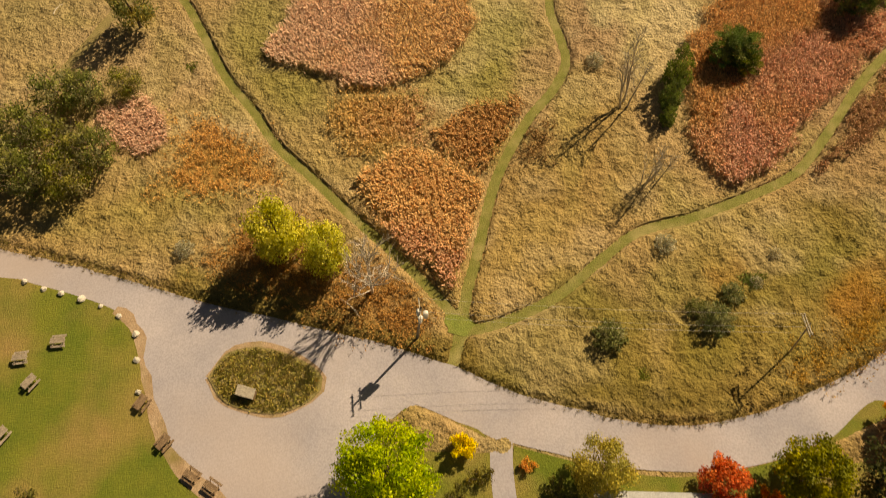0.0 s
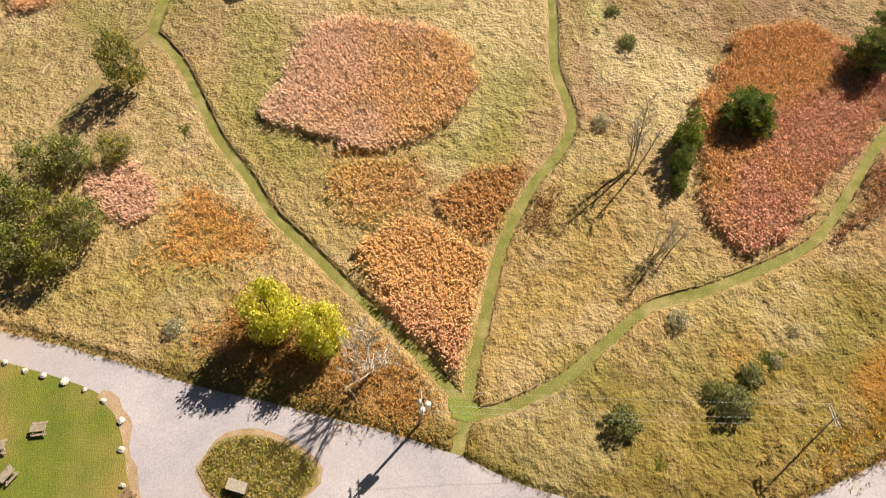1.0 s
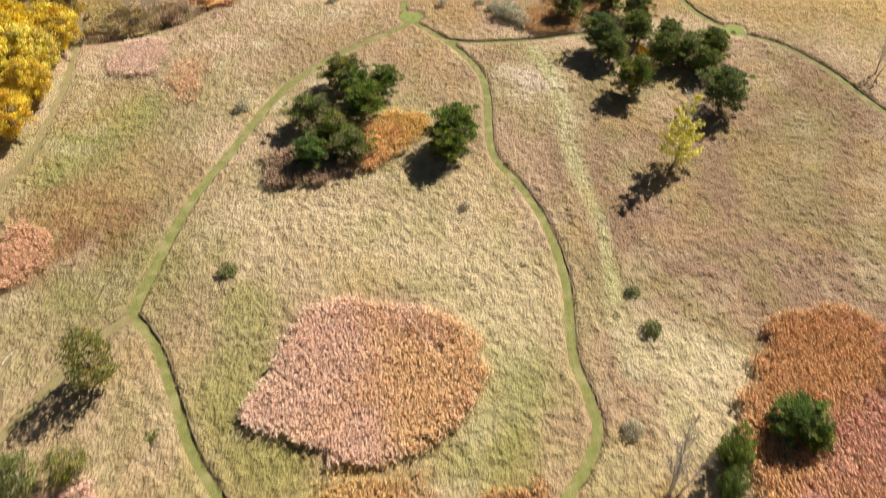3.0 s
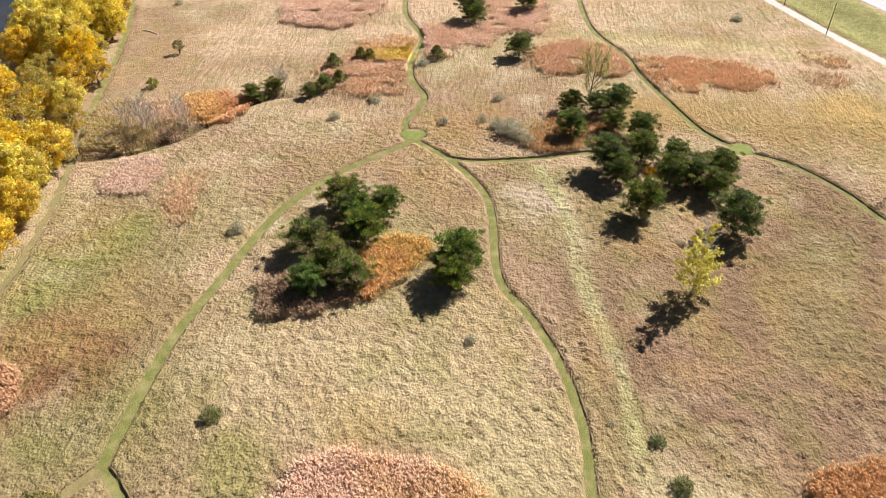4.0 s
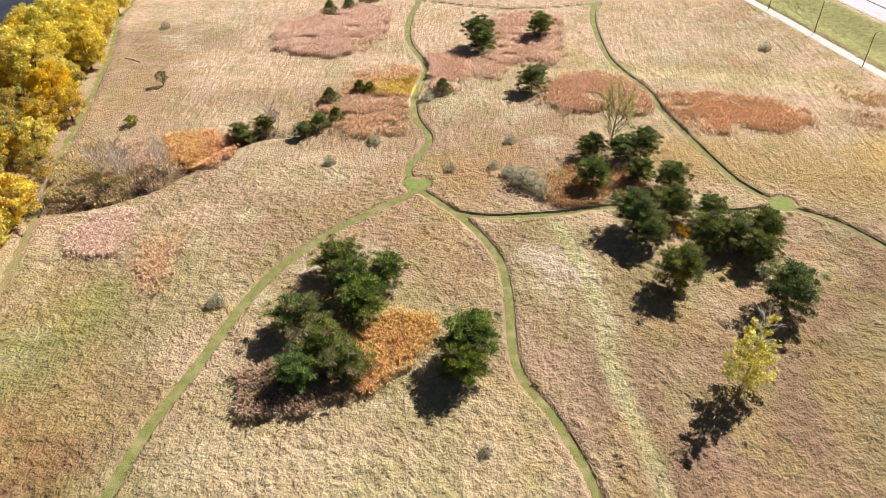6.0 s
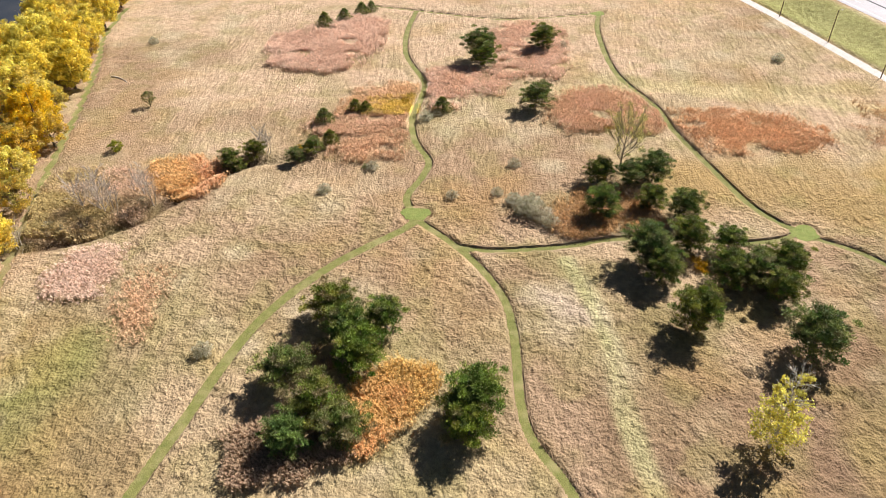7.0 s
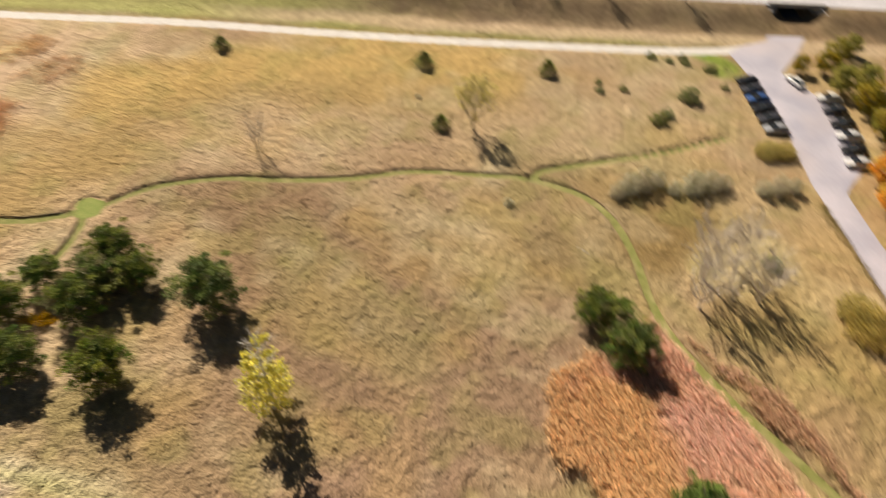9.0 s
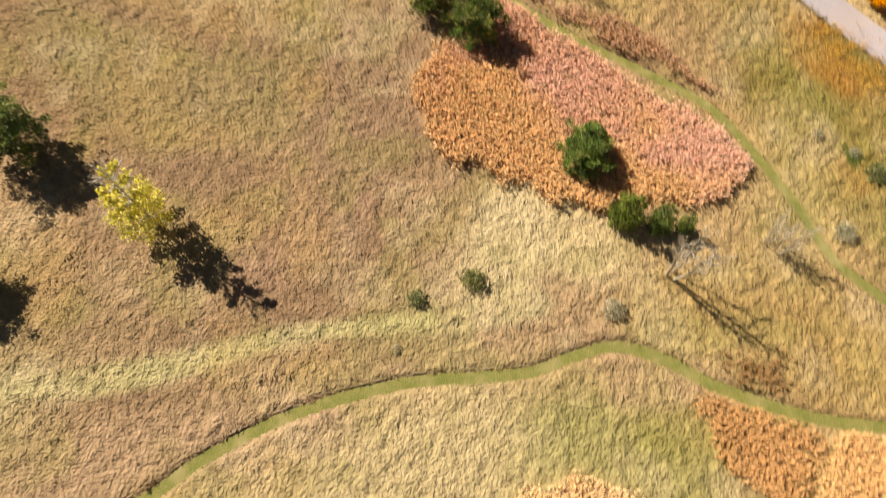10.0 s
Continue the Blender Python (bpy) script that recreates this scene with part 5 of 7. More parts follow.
for k in range(9, len(edge), 8):
    for row in range(5):
        if edge[k][1] < 118:
            continue
        x, y = edge[k] + np.array([(-2.6 if edge[k][1] < 160 else -3.8) - row * 9.0 + r.normal() * 1.2, r.normal() * 1.8 + (row % 2) * 5.0])
        if (x + 141) ** 2 / 420 + (y - 246) ** 2 / 1500 < 1.0 or (y > 262 and row > 1) or (y > 192 and row > 2):
            continue
        if row > 0 and r.random() < 0.12:
            continue
        kind = int(r.integers(0, 4))
        if 146 < y < 190:
            kind = 1 + kind % 3
        elif kind == 3:
            kind = 0
        grow = 0.82 + 0.28 * r.random() - 0.12 * (row == 0)
        plant(("wood", kind), WOODS[kind], x, y, grow, label="golden yellow cottonwood in the autumn wood", group="trees of the yellow wood")
sheet("water", curve([(-124, 212), (-125, 234), (-121, 252), (-117, 270), (-122, 300), (-165, 320), (-180, 260), (-165, 215), (-140, 200), (-124, 212)])[:-1], 0.09, M_POND, "dark still pond behind the yellow wood", "water")

plant("poplar", lambda: poplar(41, 14.0), 33.2, 116.4, 1.0, 0, "slender half-bare tree with bright yellow leaves")
plant("birch", lambda: bare_tree(42, 9.5, 4.0, (0.36, 0.32, 0.24), [(0.60, 0.56, 0.16), (0.68, 0.60, 0.22)], 46, 18, 0.1), 27.0, 182.0, 1.05, 50, "pale half-bare tree behind the pines")
for x, y, s in ((21.8, 61.0, 1.0), (23.0, 48.6, 0.62), (24.6, 49.4, 0.55), (76.4, 143.6, 0.65), (-60.7, 168.4, 0.55), (-66.2, 164.8, 0.6), (70.1, 66.6, 0.8), (-79.1, 155.4, 0.6), (-43.3, 186.6, 0.5)):
    plant("bare_clump", lambda: bare_clump(44, 12.5), x, y, s, label="tall slender leafless tree with several stems", group="leafless trees")
plant("birch", None, 95.6, 112.0, 0.85, 20, "pale half-bare tree beside the mown trail")
for x, y, s in ((67.0, 70.4, 1.0), (72.8, 70.6, 1.1), (76.6, 66.4, 1.0), (71.0, 63.0, 0.9), (-9.0, 33.6, 1.0), (-70.0, 167.5, 0.8), (-68.0, 164.8, 0.7), (-62.8, 170.2, 0.7),
                (-44.4, 187.2, 0.6), (-72.5, 166.2, 0.7)):
    plant("leafless", lambda: bare_tree(43, 8.5, 3.4, (0.60, 0.54, 0.48), count=18), x, y, s, label="leafless pale grey tree in dry grass", group="leafless trees")
WILLOW = [(0.68, 0.65, 0.10), (0.76, 0.71, 0.13), (0.58, 0.57, 0.08)]
plant("willow", lambda: broadleaf("willow_tree", 51, 8.0, 3.7, WILLOW, 0.30, 70, 110, 0.08, squash=1.1, droop=0.5), -19.6, 38.6, 1.0, label="yellow-green willow among rust brush", group="willows", stretch=1.3)
plant("willow", None, -14.2, 36.9, 0.84, label="smaller yellow-green willow among rust brush", group="willows", stretch=1.25)
plant("maple", lambda: broadleaf("maple_tree", 52, 11.0, 5.6, [(0.34, 0.48, 0.02), (0.44, 0.56, 0.025), (0.54, 0.62, 0.03)], 0.32, 130, 110, 0.15, lump=0.62), -5.6, 13.4, 1.0, label="lime-green maple beside the gravel circle")
plant("yellow_shrub", lambda: shrub("yellow_shrub", 53, 3.2, 1.4, [(0.95, 0.80, 0.04), (0.92, 0.74, 0.03)], each=80, leaf=0.26), 1.4, 16.6, 1.0, label="bright yellow shrub by the drive", category="shrub")
plant("olive_tree", lambda: broadleaf("linden_tree", 54, 6.4, 3.6, [(0.50, 0.40, 0.06), (0.58, 0.44, 0.06), (0.40, 0.35, 0.07)], 0.24, 80, 110, 0.12, lump=0.8), 15.0, 14.4, 0.95, label="olive-yellow tree beside the road")
plant("red_tree", lambda: broadleaf("red_maple", 55, 5.4, 2.7, [(0.72, 0.16, 0.04), (0.82, 0.22, 0.05), (0.60, 0.11, 0.04)], 0.26, 70, 90, 0.12, lump=0.75), 26.6, 13.6, 1.0, label="bright red maple in front of the house")
plant("green_tree", lambda: broadleaf("oak_tree", 56, 7.5, 4.2, [(0.26, 0.28, 0.03), (0.36, 0.36, 0.035), (0.18, 0.21, 0.03)], 0.30, 90, 100, 0.12, lump=0.7), 35.0, 14.4, 1.0, label="green-yellow oak beside the road")
plant("dark_tree", lambda: broadleaf("oak_tree", 57, 8.0, 4.4, [(0.06, 0.075, 0.022), (0.08, 0.09, 0.028), (0.16, 0.10, 0.03)], 0.34, 54, 80, 0.12), 42.6, 14.0, 1.1, label="dark leafy tree in the roadside thicket")
ORANGE_LEAF = [(0.86, 0.42, 0.03), (0.92, 0.50, 0.04), (0.66, 0.36, 0.05), (0.74, 0.52, 0.06)]
for x, y, s in ((46.0, 20.4, 0.8), (49.6, 22.0, 0.9), (56.0, 25.6, 0.9), (62.0, 29.0, 1.0), (72.5, 33.8, 1.1), (79.0, 36.0, 1.2), (86.0, 39.0, 1.2), (95.0, 42.0, 1.2), (103.5, 41.5, 1.3), (99.0, 36.0, 1.2), (90.0, 32.0, 1.2), (112.0, 40.5, 1.0), (66.0, 27.0, 1.0), (76.0, 31.0, 1.2), (82.0, 33.0, 1.3), (92.0, 38.0, 1.25), (70.0, 30.5, 1.0), (98.5, 44.0, 1.1), (88.5, 43.4, 0.8), (82.4, 40.6, 0.75), (60.0, 25.0, 1.0), (53.0, 22.6, 0.9), (106.0, 44.2, 1.0), (96.0, 30.0, 1.3), (86.0, 26.0, 1.3)):
    plant("orange_tree", lambda: broadleaf("orange_tree", 58, 6.0, 3.1, ORANGE_LEAF, 0.30, 70, 84, 0.10, lump=0.75), x, y, s, label="orange autumn tree beside the gravel road", group="roadside autumn trees")
for x, y, s in ((68.0, 34.2, 1.0), (76.5, 39.2, 0.8), (120.0, 43.0, 1.2), (128.0, 45.5, 1.2), (134.0, 49.5, 1.1), (141.0, 52.0, 0.9), (146.0, 50.0, 1.0), (150.0, 47.0, 0.9), (139.5, 56.8, 0.7), (136.0, 45.0, 1.1), (126.0, 40.0, 1.1)):
    plant("bronze_tree", lambda: broadleaf("bronze_tree", 59, 5.6, 3.0, [(0.40, 0.35, 0.06), (0.46, 0.37, 0.06), (0.28, 0.27, 0.05)], 0.28, 64, 80, 0.10, lump=0.8), x, y, s, label="bronze-green tree round the parking area", group="parking area trees")
for x, y, s in ((31.6, 12.4, 0.8), (34.7, 11.6, 0.9), (29.5, 11.0, 0.8), (8.1, 15.0, 0.55), (38.5, 11.5, 0.8)):
    plant("orange_shrub", lambda: shrub("orange_shrub", 60, 2.4, 1.7, [(0.88, 0.32, 0.03), (0.80, 0.36, 0.04)], each=70, leaf=0.24), x, y, s, label="round orange garden shrub on the lawn", category="shrub", group="garden shrubs")
for x, y, s in ((3.2, 13.8, 0.9), (10.7, 12.6, 0.9), (1.0, 11.5, 1.0), (12.5, 11.6, 0.9), (-41.9, 9.6, 1.3)):
    plant("dull_shrub", lambda: shrub("garden_shrub", 61, 2.2, 1.6, [(0.22, 0.19, 0.04), (0.16, 0.16, 0.04)], each=36, leaf=0.22), x, y, s, label="dull olive shrub beside the house", category="shrub", group="garden shrubs")

MEADOW_GREEN = [(0.19, 0.22, 0.05), (0.27, 0.29, 0.06), (0.34, 0.33, 0.09), (0.30, 0.29, 0.14)]
plant("field_maple", lambda: broadleaf("field_maple", 62, 5.8, 3.0, [(0.26, 0.24, 0.05), (0.20, 0.21, 0.05), (0.40, 0.30, 0.05)], 0.26, 46, 66, 0.1), -44.8, 73.6, 1.25, label="olive-brown tree beside the trail fork", stretch=1.35)
for x, y, s in ((-51.0, 59.2, 1.25), (-48.2, 60.2, 1.05), (-43.4, 61.8, 0.85), (-44.2, 50.6, 1.15), (-48.6, 51.6, 1.25), (-46.6, 46.4, 1.2), (-51.4, 46.6, 1.3), (-54.0, 53.6, 1.25), (-56.5, 49.0, 1.3)):
    plant("thicket", lambda: broadleaf("thicket_bush", 63, 4.4, 2.9, MEADOW_GREEN, 0.24, 46, 60, 0.06), x, y, s, label="dense dark green bush in a thicket", category="bush", group="thicket bushes", stretch=1.3)
GREY_LEAF = [(0.52, 0.50, 0.36), (0.68, 0.64, 0.50), (0.40, 0.38, 0.24)]
for x, y, s in ((18.5, 68.2, 0.95), (-11.9, 201.6, 1.2), (-9.6, 203.6, 0.9), (-21.6, 180.8, 1.0), (6.2, 182.0, 1.0), (-29.8, 172.6, 1.0), (-5.9, 170.8, 0.9), (2.4, 171.8, 0.9),
                (5.4, 169.0, 1.2), (7.4, 166.2, 1.7), (9.6, 164.4, 1.6), (8.4, 168.0, 1.4), (11.4, 162.0, 1.2), (-40.5, 131.2, 1.1), (75.9, 233.4, 1.2), (22.7, 243.0, 0.9), (-31.4, 38.4, 0.9), (-62.4, 168.2, 0.9), (-76.0, 160.2, 1.0), (-73.6, 159.6, 0.8),
                (24.6, 40.4, 0.95), (101.8, 124.7, 0.5), (78.4, 100.5, 0.7), (37.2, 39.6, 0.6), (34.4, 35.8, 0.6), (-0.6, 105.6, 0.7), (16.8, 91.4, 0.45), (-88.0, 246.0, 1.0),
                ):
    plant("grey_shrub", lambda: bush("grey_shrub", 64, 2.3, 1.35, GREY_LEAF, 0.16, 26, 36), x, y, s, label="silvery grey shrub in the dry meadow", category="shrub", group="grey shrubs")
for x, y, s in ((86.8, 84.8, 1.0), (88.6, 83.2, 1.3), (90.4, 81.2, 1.4), (92.0, 79.2, 1.0), (90.8, 76.4, 0.9), (92.4, 73.6, 1.4), (93.9, 71.2, 1.3), (95.0, 69.0, 1.0), (95.8, 62.8, 1.0), (97.2, 60.4, 1.2), (98.6, 58.0, 0.9)):
    plant("grey_shrub", None, x, y, s, label="tall silvery bush in a thicket near the road", category="shrub", group="roadside thicket", stretch=1.45)
for x, y, s in ((23.3, 82.6, 0.95), (21.9, 88.8, 0.75), (-33.5, 91.6, 1.0), (17.2, 28.8, 1.35), (28.9, 31.0, 1.45), (27.0, 32.4, 0.9),  (-23.0, 181.2, 0.6), (120.0, 76.8, 1.5), (133.0, 82.0, 0.7), (133.1, 78.6, 0.7), (126.4, 70.6, 0.7), (110.3, 81.2, 1.2), (112.5, 80.0, 1.0), (132.3, 73.8, 1.0), (133.3, 85.7, 0.8), (135.0, 79.5, 0.8),
                (78.8, 61.2, 1.1), (116.5, 93.2, 0.7), (118.6, 89.0, 0.7), (119.5, 94.0, 0.6), (31.4, 34.2, 1.0)):
    plant("green_shrub", lambda: bush("green_shrub", 65, 2.3, 1.4, [(0.18, 0.21, 0.07), (0.26, 0.28, 0.10), (0.34, 0.33, 0.16)], 0.2, 24, 36), x, y, s, label="dark olive shrub in the meadow", category="shrub", group="olive shrubs")
for x, y, s in ((-17.0, 209.0, 1.1), (-19.5, 208.6, 1.0), (-16.0, 212.0, 1.0), (34.0, 150.6, 1.0), (33.2, 152.0, 0.9), (27.0, 197.2, 0.8), (-37.0, 188.4, 0.8)):
    plant("gold_shrub", lambda: shrub("gold_shrub", 66, 1.9, 1.6, [(0.60, 0.40, 0.03), (0.52, 0.36, 0.04)], each=44, leaf=0.22), x, y, s, label="golden yellow shrub among the pines", category="shrub", group="golden shrubs")

for x, y, s in ((28.8, 65.0, 1.1), (27.6, 61.2, 0.85), (27.0, 58.4, 0.6)):
    plant("juniper", lambda: bush("juniper_bush", 69, 4.2, 1.7, [(0.20, 0.27, 0.05), (0.28, 0.35, 0.065), (0.15, 0.19, 0.045)], 0.22, 26, 60), x, y, s, label="dense green juniper bush beside the reeds", category="bush", group="juniper bushes", stretch=1.6)
for x, y, s in ((33.7, 36.0, 1.0), (35.2, 36.6, 0.7), (20.4, 24.6, 0.8), (-36.0, 66.4, 0.8)):
    plant("low_bush", lambda: bush("low_bush", 70, 0.8, 1.3, [(0.22, 0.27, 0.05), (0.28, 0.31, 0.06)], 0.2, 26, 40), x, y, s, label="low fresh green bush in the dry grass", category="bush", group="low green bushes")
for x, y, s in ((-24.0, 122.6, 1.0), (-22.0, 117.0, 0.9), (-27.0, 120.8, 1.0), (-24.8, 131.0, 0.9), (-17.6, 131.8, 0.7), (-1.0, 119.0, 0.6), (27.6, 156.8, 0.9), (31.6, 150.4, 0.9), (24.0, 168.6, 0.8), (38.0, 149.6, 0.9), (42.6, 139.6, 0.7), (-63.8, 163.6, 0.9), (-70.0, 160.6, 0.9),
                (30.2, 150.4, 1.2), (35.0, 158.2, 1.1), (39.0, 150.8, 1.2), (43.2, 146.0, 1.1), (33.2, 160.4, 1.0), (26.6, 170.4, 1.1), (24.6, 163.8, 0.9), (30.2, 171.6, 1.0), (29.4, 162.4, 1.1), (41.4, 149.6, 1.0), (-20.6, 124.0, 1.0), (-22.4, 128.6, 1.1), (-3.6, 119.0, 0.8)):
    plant("brown_brush", lambda: shrub("brown_brush", 71, 3.0, 1.9, [(0.22, 0.15, 0.085), (0.28, 0.20, 0.11)], (0.24, 0.19, 0.15), 26, 14, 0.18, 16), x, y, s, label="brown twiggy brush among the pines", category="shrub", group="brown brush")

plant("lime_bush", lambda: broadleaf("lime_bush", 67, 2.8, 1.6, [(0.34, 0.36, 0.04), (0.26, 0.30, 0.04)], 0.22, 30, 50, 0.05), -75.2, 187.6, 1.0, label="lime-green round bush on the meadow", category="bush")
for x, y, s in ((70.6, 48.4, 1.4), (73.6, 50.2, 1.1), (107.6, 62.4, 0.9), (108.6, 59.6, 0.8)):
    plant("pale_bush", lambda: bush("pale_bush", 72, 3.2, 2.6, [(0.52, 0.44, 0.14), (0.60, 0.50, 0.18), (0.42, 0.36, 0.11)], 0.22, 34, 50), x, y, s, label="pale yellow bush beside the gravel road", category="bush", group="pale roadside bushes")
plant("lone_tree", lambda: broadleaf("small_tree", 68, 4.2, 1.7, [(0.22, 0.22, 0.06), (0.28, 0.25, 0.07)], 0.22, 34, 40, 0.2), -75.4, 208.0, 1.0, label="small olive tree standing alone on the meadow")

# ---- reeds and grass ----
def slivers(x, y, z, tall, wide, lean, r):
    """Upright thin triangles: one blade each."""
    n = len(x)
    a = r.random(n) * 2 * np.pi
    d = np.c_[np.cos(a), np.sin(a), np.zeros(n)]
    b = r.random(n) * 2 * np.pi
    off = np.c_[np.cos(b), np.sin(b), np.zeros(n)] * (lean * tall * (0.3 + r.random(n)))[:, None]
    p = np.c_[x, y, z]
    w = (wide * (0.7 + 0.6 * r.random(n)))[:, None] / 2
    v = np.stack([p - d * w, p + d * w, p + off + np.c_[np.zeros(n), np.zeros(n), tall]], 1).reshape(-1, 3)
    return v, np.arange(3 * n).reshape(n, 3)


def combed(x, y, z, long, wide, rise, r):
    """Blades pressed over by the wind, all of a neighbourhood one way."""
    n = len(x)
    a = -2.2 + 2.6 * (lattice(x, y, 4.5, 75) - 0.5) + r.normal(size=n) * 0.45
    d = np.c_[np.cos(a), np.sin(a), np.zeros(n)]
    side = np.c_[-d[:, 1], d[:, 0], np.zeros(n)] * (wide * (0.7 + 0.6 * r.random(n)))[:, None] / 2
    p = np.c_[x, y, z]
    up = np.c_[np.zeros((n, 2)), rise]
    v = np.stack([p - side, p + side, p + d * long[:, None] * 0.45 + side * 0.7 + up, p + d * long[:, None] + up * 0.55], 1).reshape(-1, 3)
    q = np.arange(4 * n).reshape(n, 4)
    return v, np.r_[q[:, [0, 1, 2]], q[:, [0, 2, 3]]]


def reed_bed(i, outline, density, tall, stem, plume, label, other, way):
    """A stand of reeds: leaning stem blades, each with a feathery plume above the dark between the stems."""
    r = np.random.default_rng(100 + i)
    lo, hi = outline.min(0) - 1, outline.max(0) + 1
    far_off = float(step(110, 190, outline[:, 1].mean(keepdims=True))[0])
    n = int((hi[0] - lo[0]) * (hi[1] - lo[1]) * density * (3.5 + 2.0 * far_off))
    x, y = lo[0] + r.random(n) * (hi[0] - lo[0]), lo[1] + r.random(n) * (hi[1] - lo[1])
    wob, loose = 1.0 + 1.5 * far_off, (0.4 if tall > 1.25 else 1.4) + 1.3 * far_off
    x2 = x + wob * (lattice(x, y, 2.6, 60) - 0.5) * 2 + loose * r.normal(size=n)
    y2 = y + wob * (lattice(x, y, 2.6, 61) - 0.5) * 2 + loose * r.normal(size=n)
    k = inside(x2, y2, outline) & (streaks(x, y, far_off) > 0.5 * r.random(n)) & (lattice(x, y, 1.1, 62) > (0.10 if tall > 1.0 else 0.3) * r.random(n) * 2)
    for key, line in LINES.items():
        near = distance(x[k], y[k], line, 3.0)
        kk = np.flatnonzero(k)
        k[kk[near < TRAILS[key][1] / 2 + 0.25]] = False
    x, y = x[k], y[k]
    n = len(x)
    z = height(x, y)
    t = tall * (0.72 + 0.5 * r.random(n)) * (0.8 + 0.4 * lattice(x, y, 4, 63))
    hue = step(0.3, 0.75, lattice(x, y, 6, 64 + i))[:, None]
    mix = blend(x, y, outline, plume, other, way) * 0.92
    # beds farther north have their plume tint blended towards pale pink
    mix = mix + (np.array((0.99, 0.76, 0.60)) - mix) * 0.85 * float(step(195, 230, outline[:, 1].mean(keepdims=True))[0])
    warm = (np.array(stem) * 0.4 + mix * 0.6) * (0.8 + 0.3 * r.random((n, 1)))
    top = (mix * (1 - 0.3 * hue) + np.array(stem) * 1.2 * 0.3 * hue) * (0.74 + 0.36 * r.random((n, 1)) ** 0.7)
    h = Heap()
    for blade in range(2):
        v, f = slivers(x + r.normal(size=n) * 0.12, y + r.normal(size=n) * 0.12, z + tall * 0.36, t * (0.32 + 0.25 * r.random(n)), 0.10, 0.4, r)
        h.add(v, f, np.repeat(warm, 3, axis=0))
    # plumes nod over, most of them down the wind
    small = min(1.0, tall / 1.4)
    for share in (1.0, 0.8):
        a = math.radians(225) + r.normal(size=n) * 0.95
        tip_up = np.radians(28 - 12 * far_off + 34 * r.random(n))
        d = np.c_[np.cos(a), np.sin(a), np.zeros(n)]
        side = np.c_[-d[:, 1], d[:, 0], np.zeros(n)] * (0.078 * small * share * (1 + 0.15 * far_off) * (0.7 + 0.6 * r.random(n)))[:, None]
        long = (0.54 * small * share * (0.8 + 0.4 * r.random(n)))[:, None]
        foot = np.c_[x, y, z + tall * 0.36 + t * 0.30] + r.normal(size=(n, 3)) * [0.09, 0.09, 0.05]
        up = np.c_[np.zeros((n, 2)), np.sin(tip_up)] + d * np.cos(tip_up)[:, None]
        mid, tip = foot + up * long * 0.5 + [0, 0, 0.05], foot + up * long
        v = np.stack([foot, mid - side, tip, mid + side], 1).reshape(-1, 3)
        q = np.arange(4 * n).reshape(n, 4)
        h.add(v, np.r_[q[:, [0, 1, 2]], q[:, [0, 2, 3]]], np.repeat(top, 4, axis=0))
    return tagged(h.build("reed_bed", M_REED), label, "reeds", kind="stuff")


for i, p in enumerate(PATCHES):
    reed_bed(i, *p)


def grass(name, x0, x1, y0, y1, per, tall, wide, blades, seed, label):
    """Tufts of matted dry grass over a stretch of meadow, none on trails, roads and lawns."""
    r = np.random.default_rng(seed)
    n = int((x1 - x0) * (y1 - y0) * per)
    x, y = x0 + r.random(n) * (x1 - x0), y0 + r.random(n) * (y1 - y0)
    # tufts gather in drifts, with hollows between them
    k = (lattice(x, y, 4.0, 71) > 0.2) & (mat_relief(x, y) > 0.24 + 0.3 * r.random(n))
    k &= ~inside(x, y, LAWN_OUT) & ~inside(x, y, PLAZA) & (distance(x, y, ROAD_LINE, 4.0) > 3.2) & (distance(x, y, PATH_LINE, 4.0) > 2.0)
    k &= ~((y < 17) & (x > -20) & (x < 50)) & ~((distance(x, y, np.array([(102, 53), (146, 62)])) < 11) & (y < 70)) & (highway_offset(x, y) < -0.5)
    for key, line in LINES.items():
        kk = np.flatnonzero(k)
        near = distance(x[kk], y[kk], line, 3.0)
        k[kk[near < TRAILS[key][1] / 2 + 0.12]] = False
    for (cx, cy), cr in CLEARINGS:
        k &= np.hypot(x - cx, y - cy) > cr + 0.1
    x, y = x[k], y[k]
    n = len(x)
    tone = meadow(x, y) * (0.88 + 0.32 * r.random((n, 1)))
    level = height(x, y) + clear_of_ways(x, y) * lie(x, y) - 0.05
    drift = lattice(x, y, 2.6, 72)
    h = Heap()
    for b in range(blades):
        t = tall * (0.45 + 0.7 * r.random(n)) * (0.55 + 0.9 * drift)
        v, f = combed(x + r.normal(size=n) * 0.2, y + r.normal(size=n) * 0.2, level, 2.0 * t, wide, 0.46 * t, r)
        h.add(v, f, np.repeat(tone, 4, axis=0))
    return tagged(h.build(name, M_GRASS), label, "grass", kind="stuff")


grass("grass", -75, 100, 18, 170, 3.2, 0.20, 0.085, 4, 81, "matted dry tan grass tufts over the meadow")
grass("grass", -100, 140, 170, 285, 0.8, 0.24, 0.13, 4, 82, "dry tan grass tufts on the far meadow")
grass("grass", 100, 145, 60, 170, 0.9, 0.24, 0.13, 4, 83, "dry golden grass tufts near the highway")


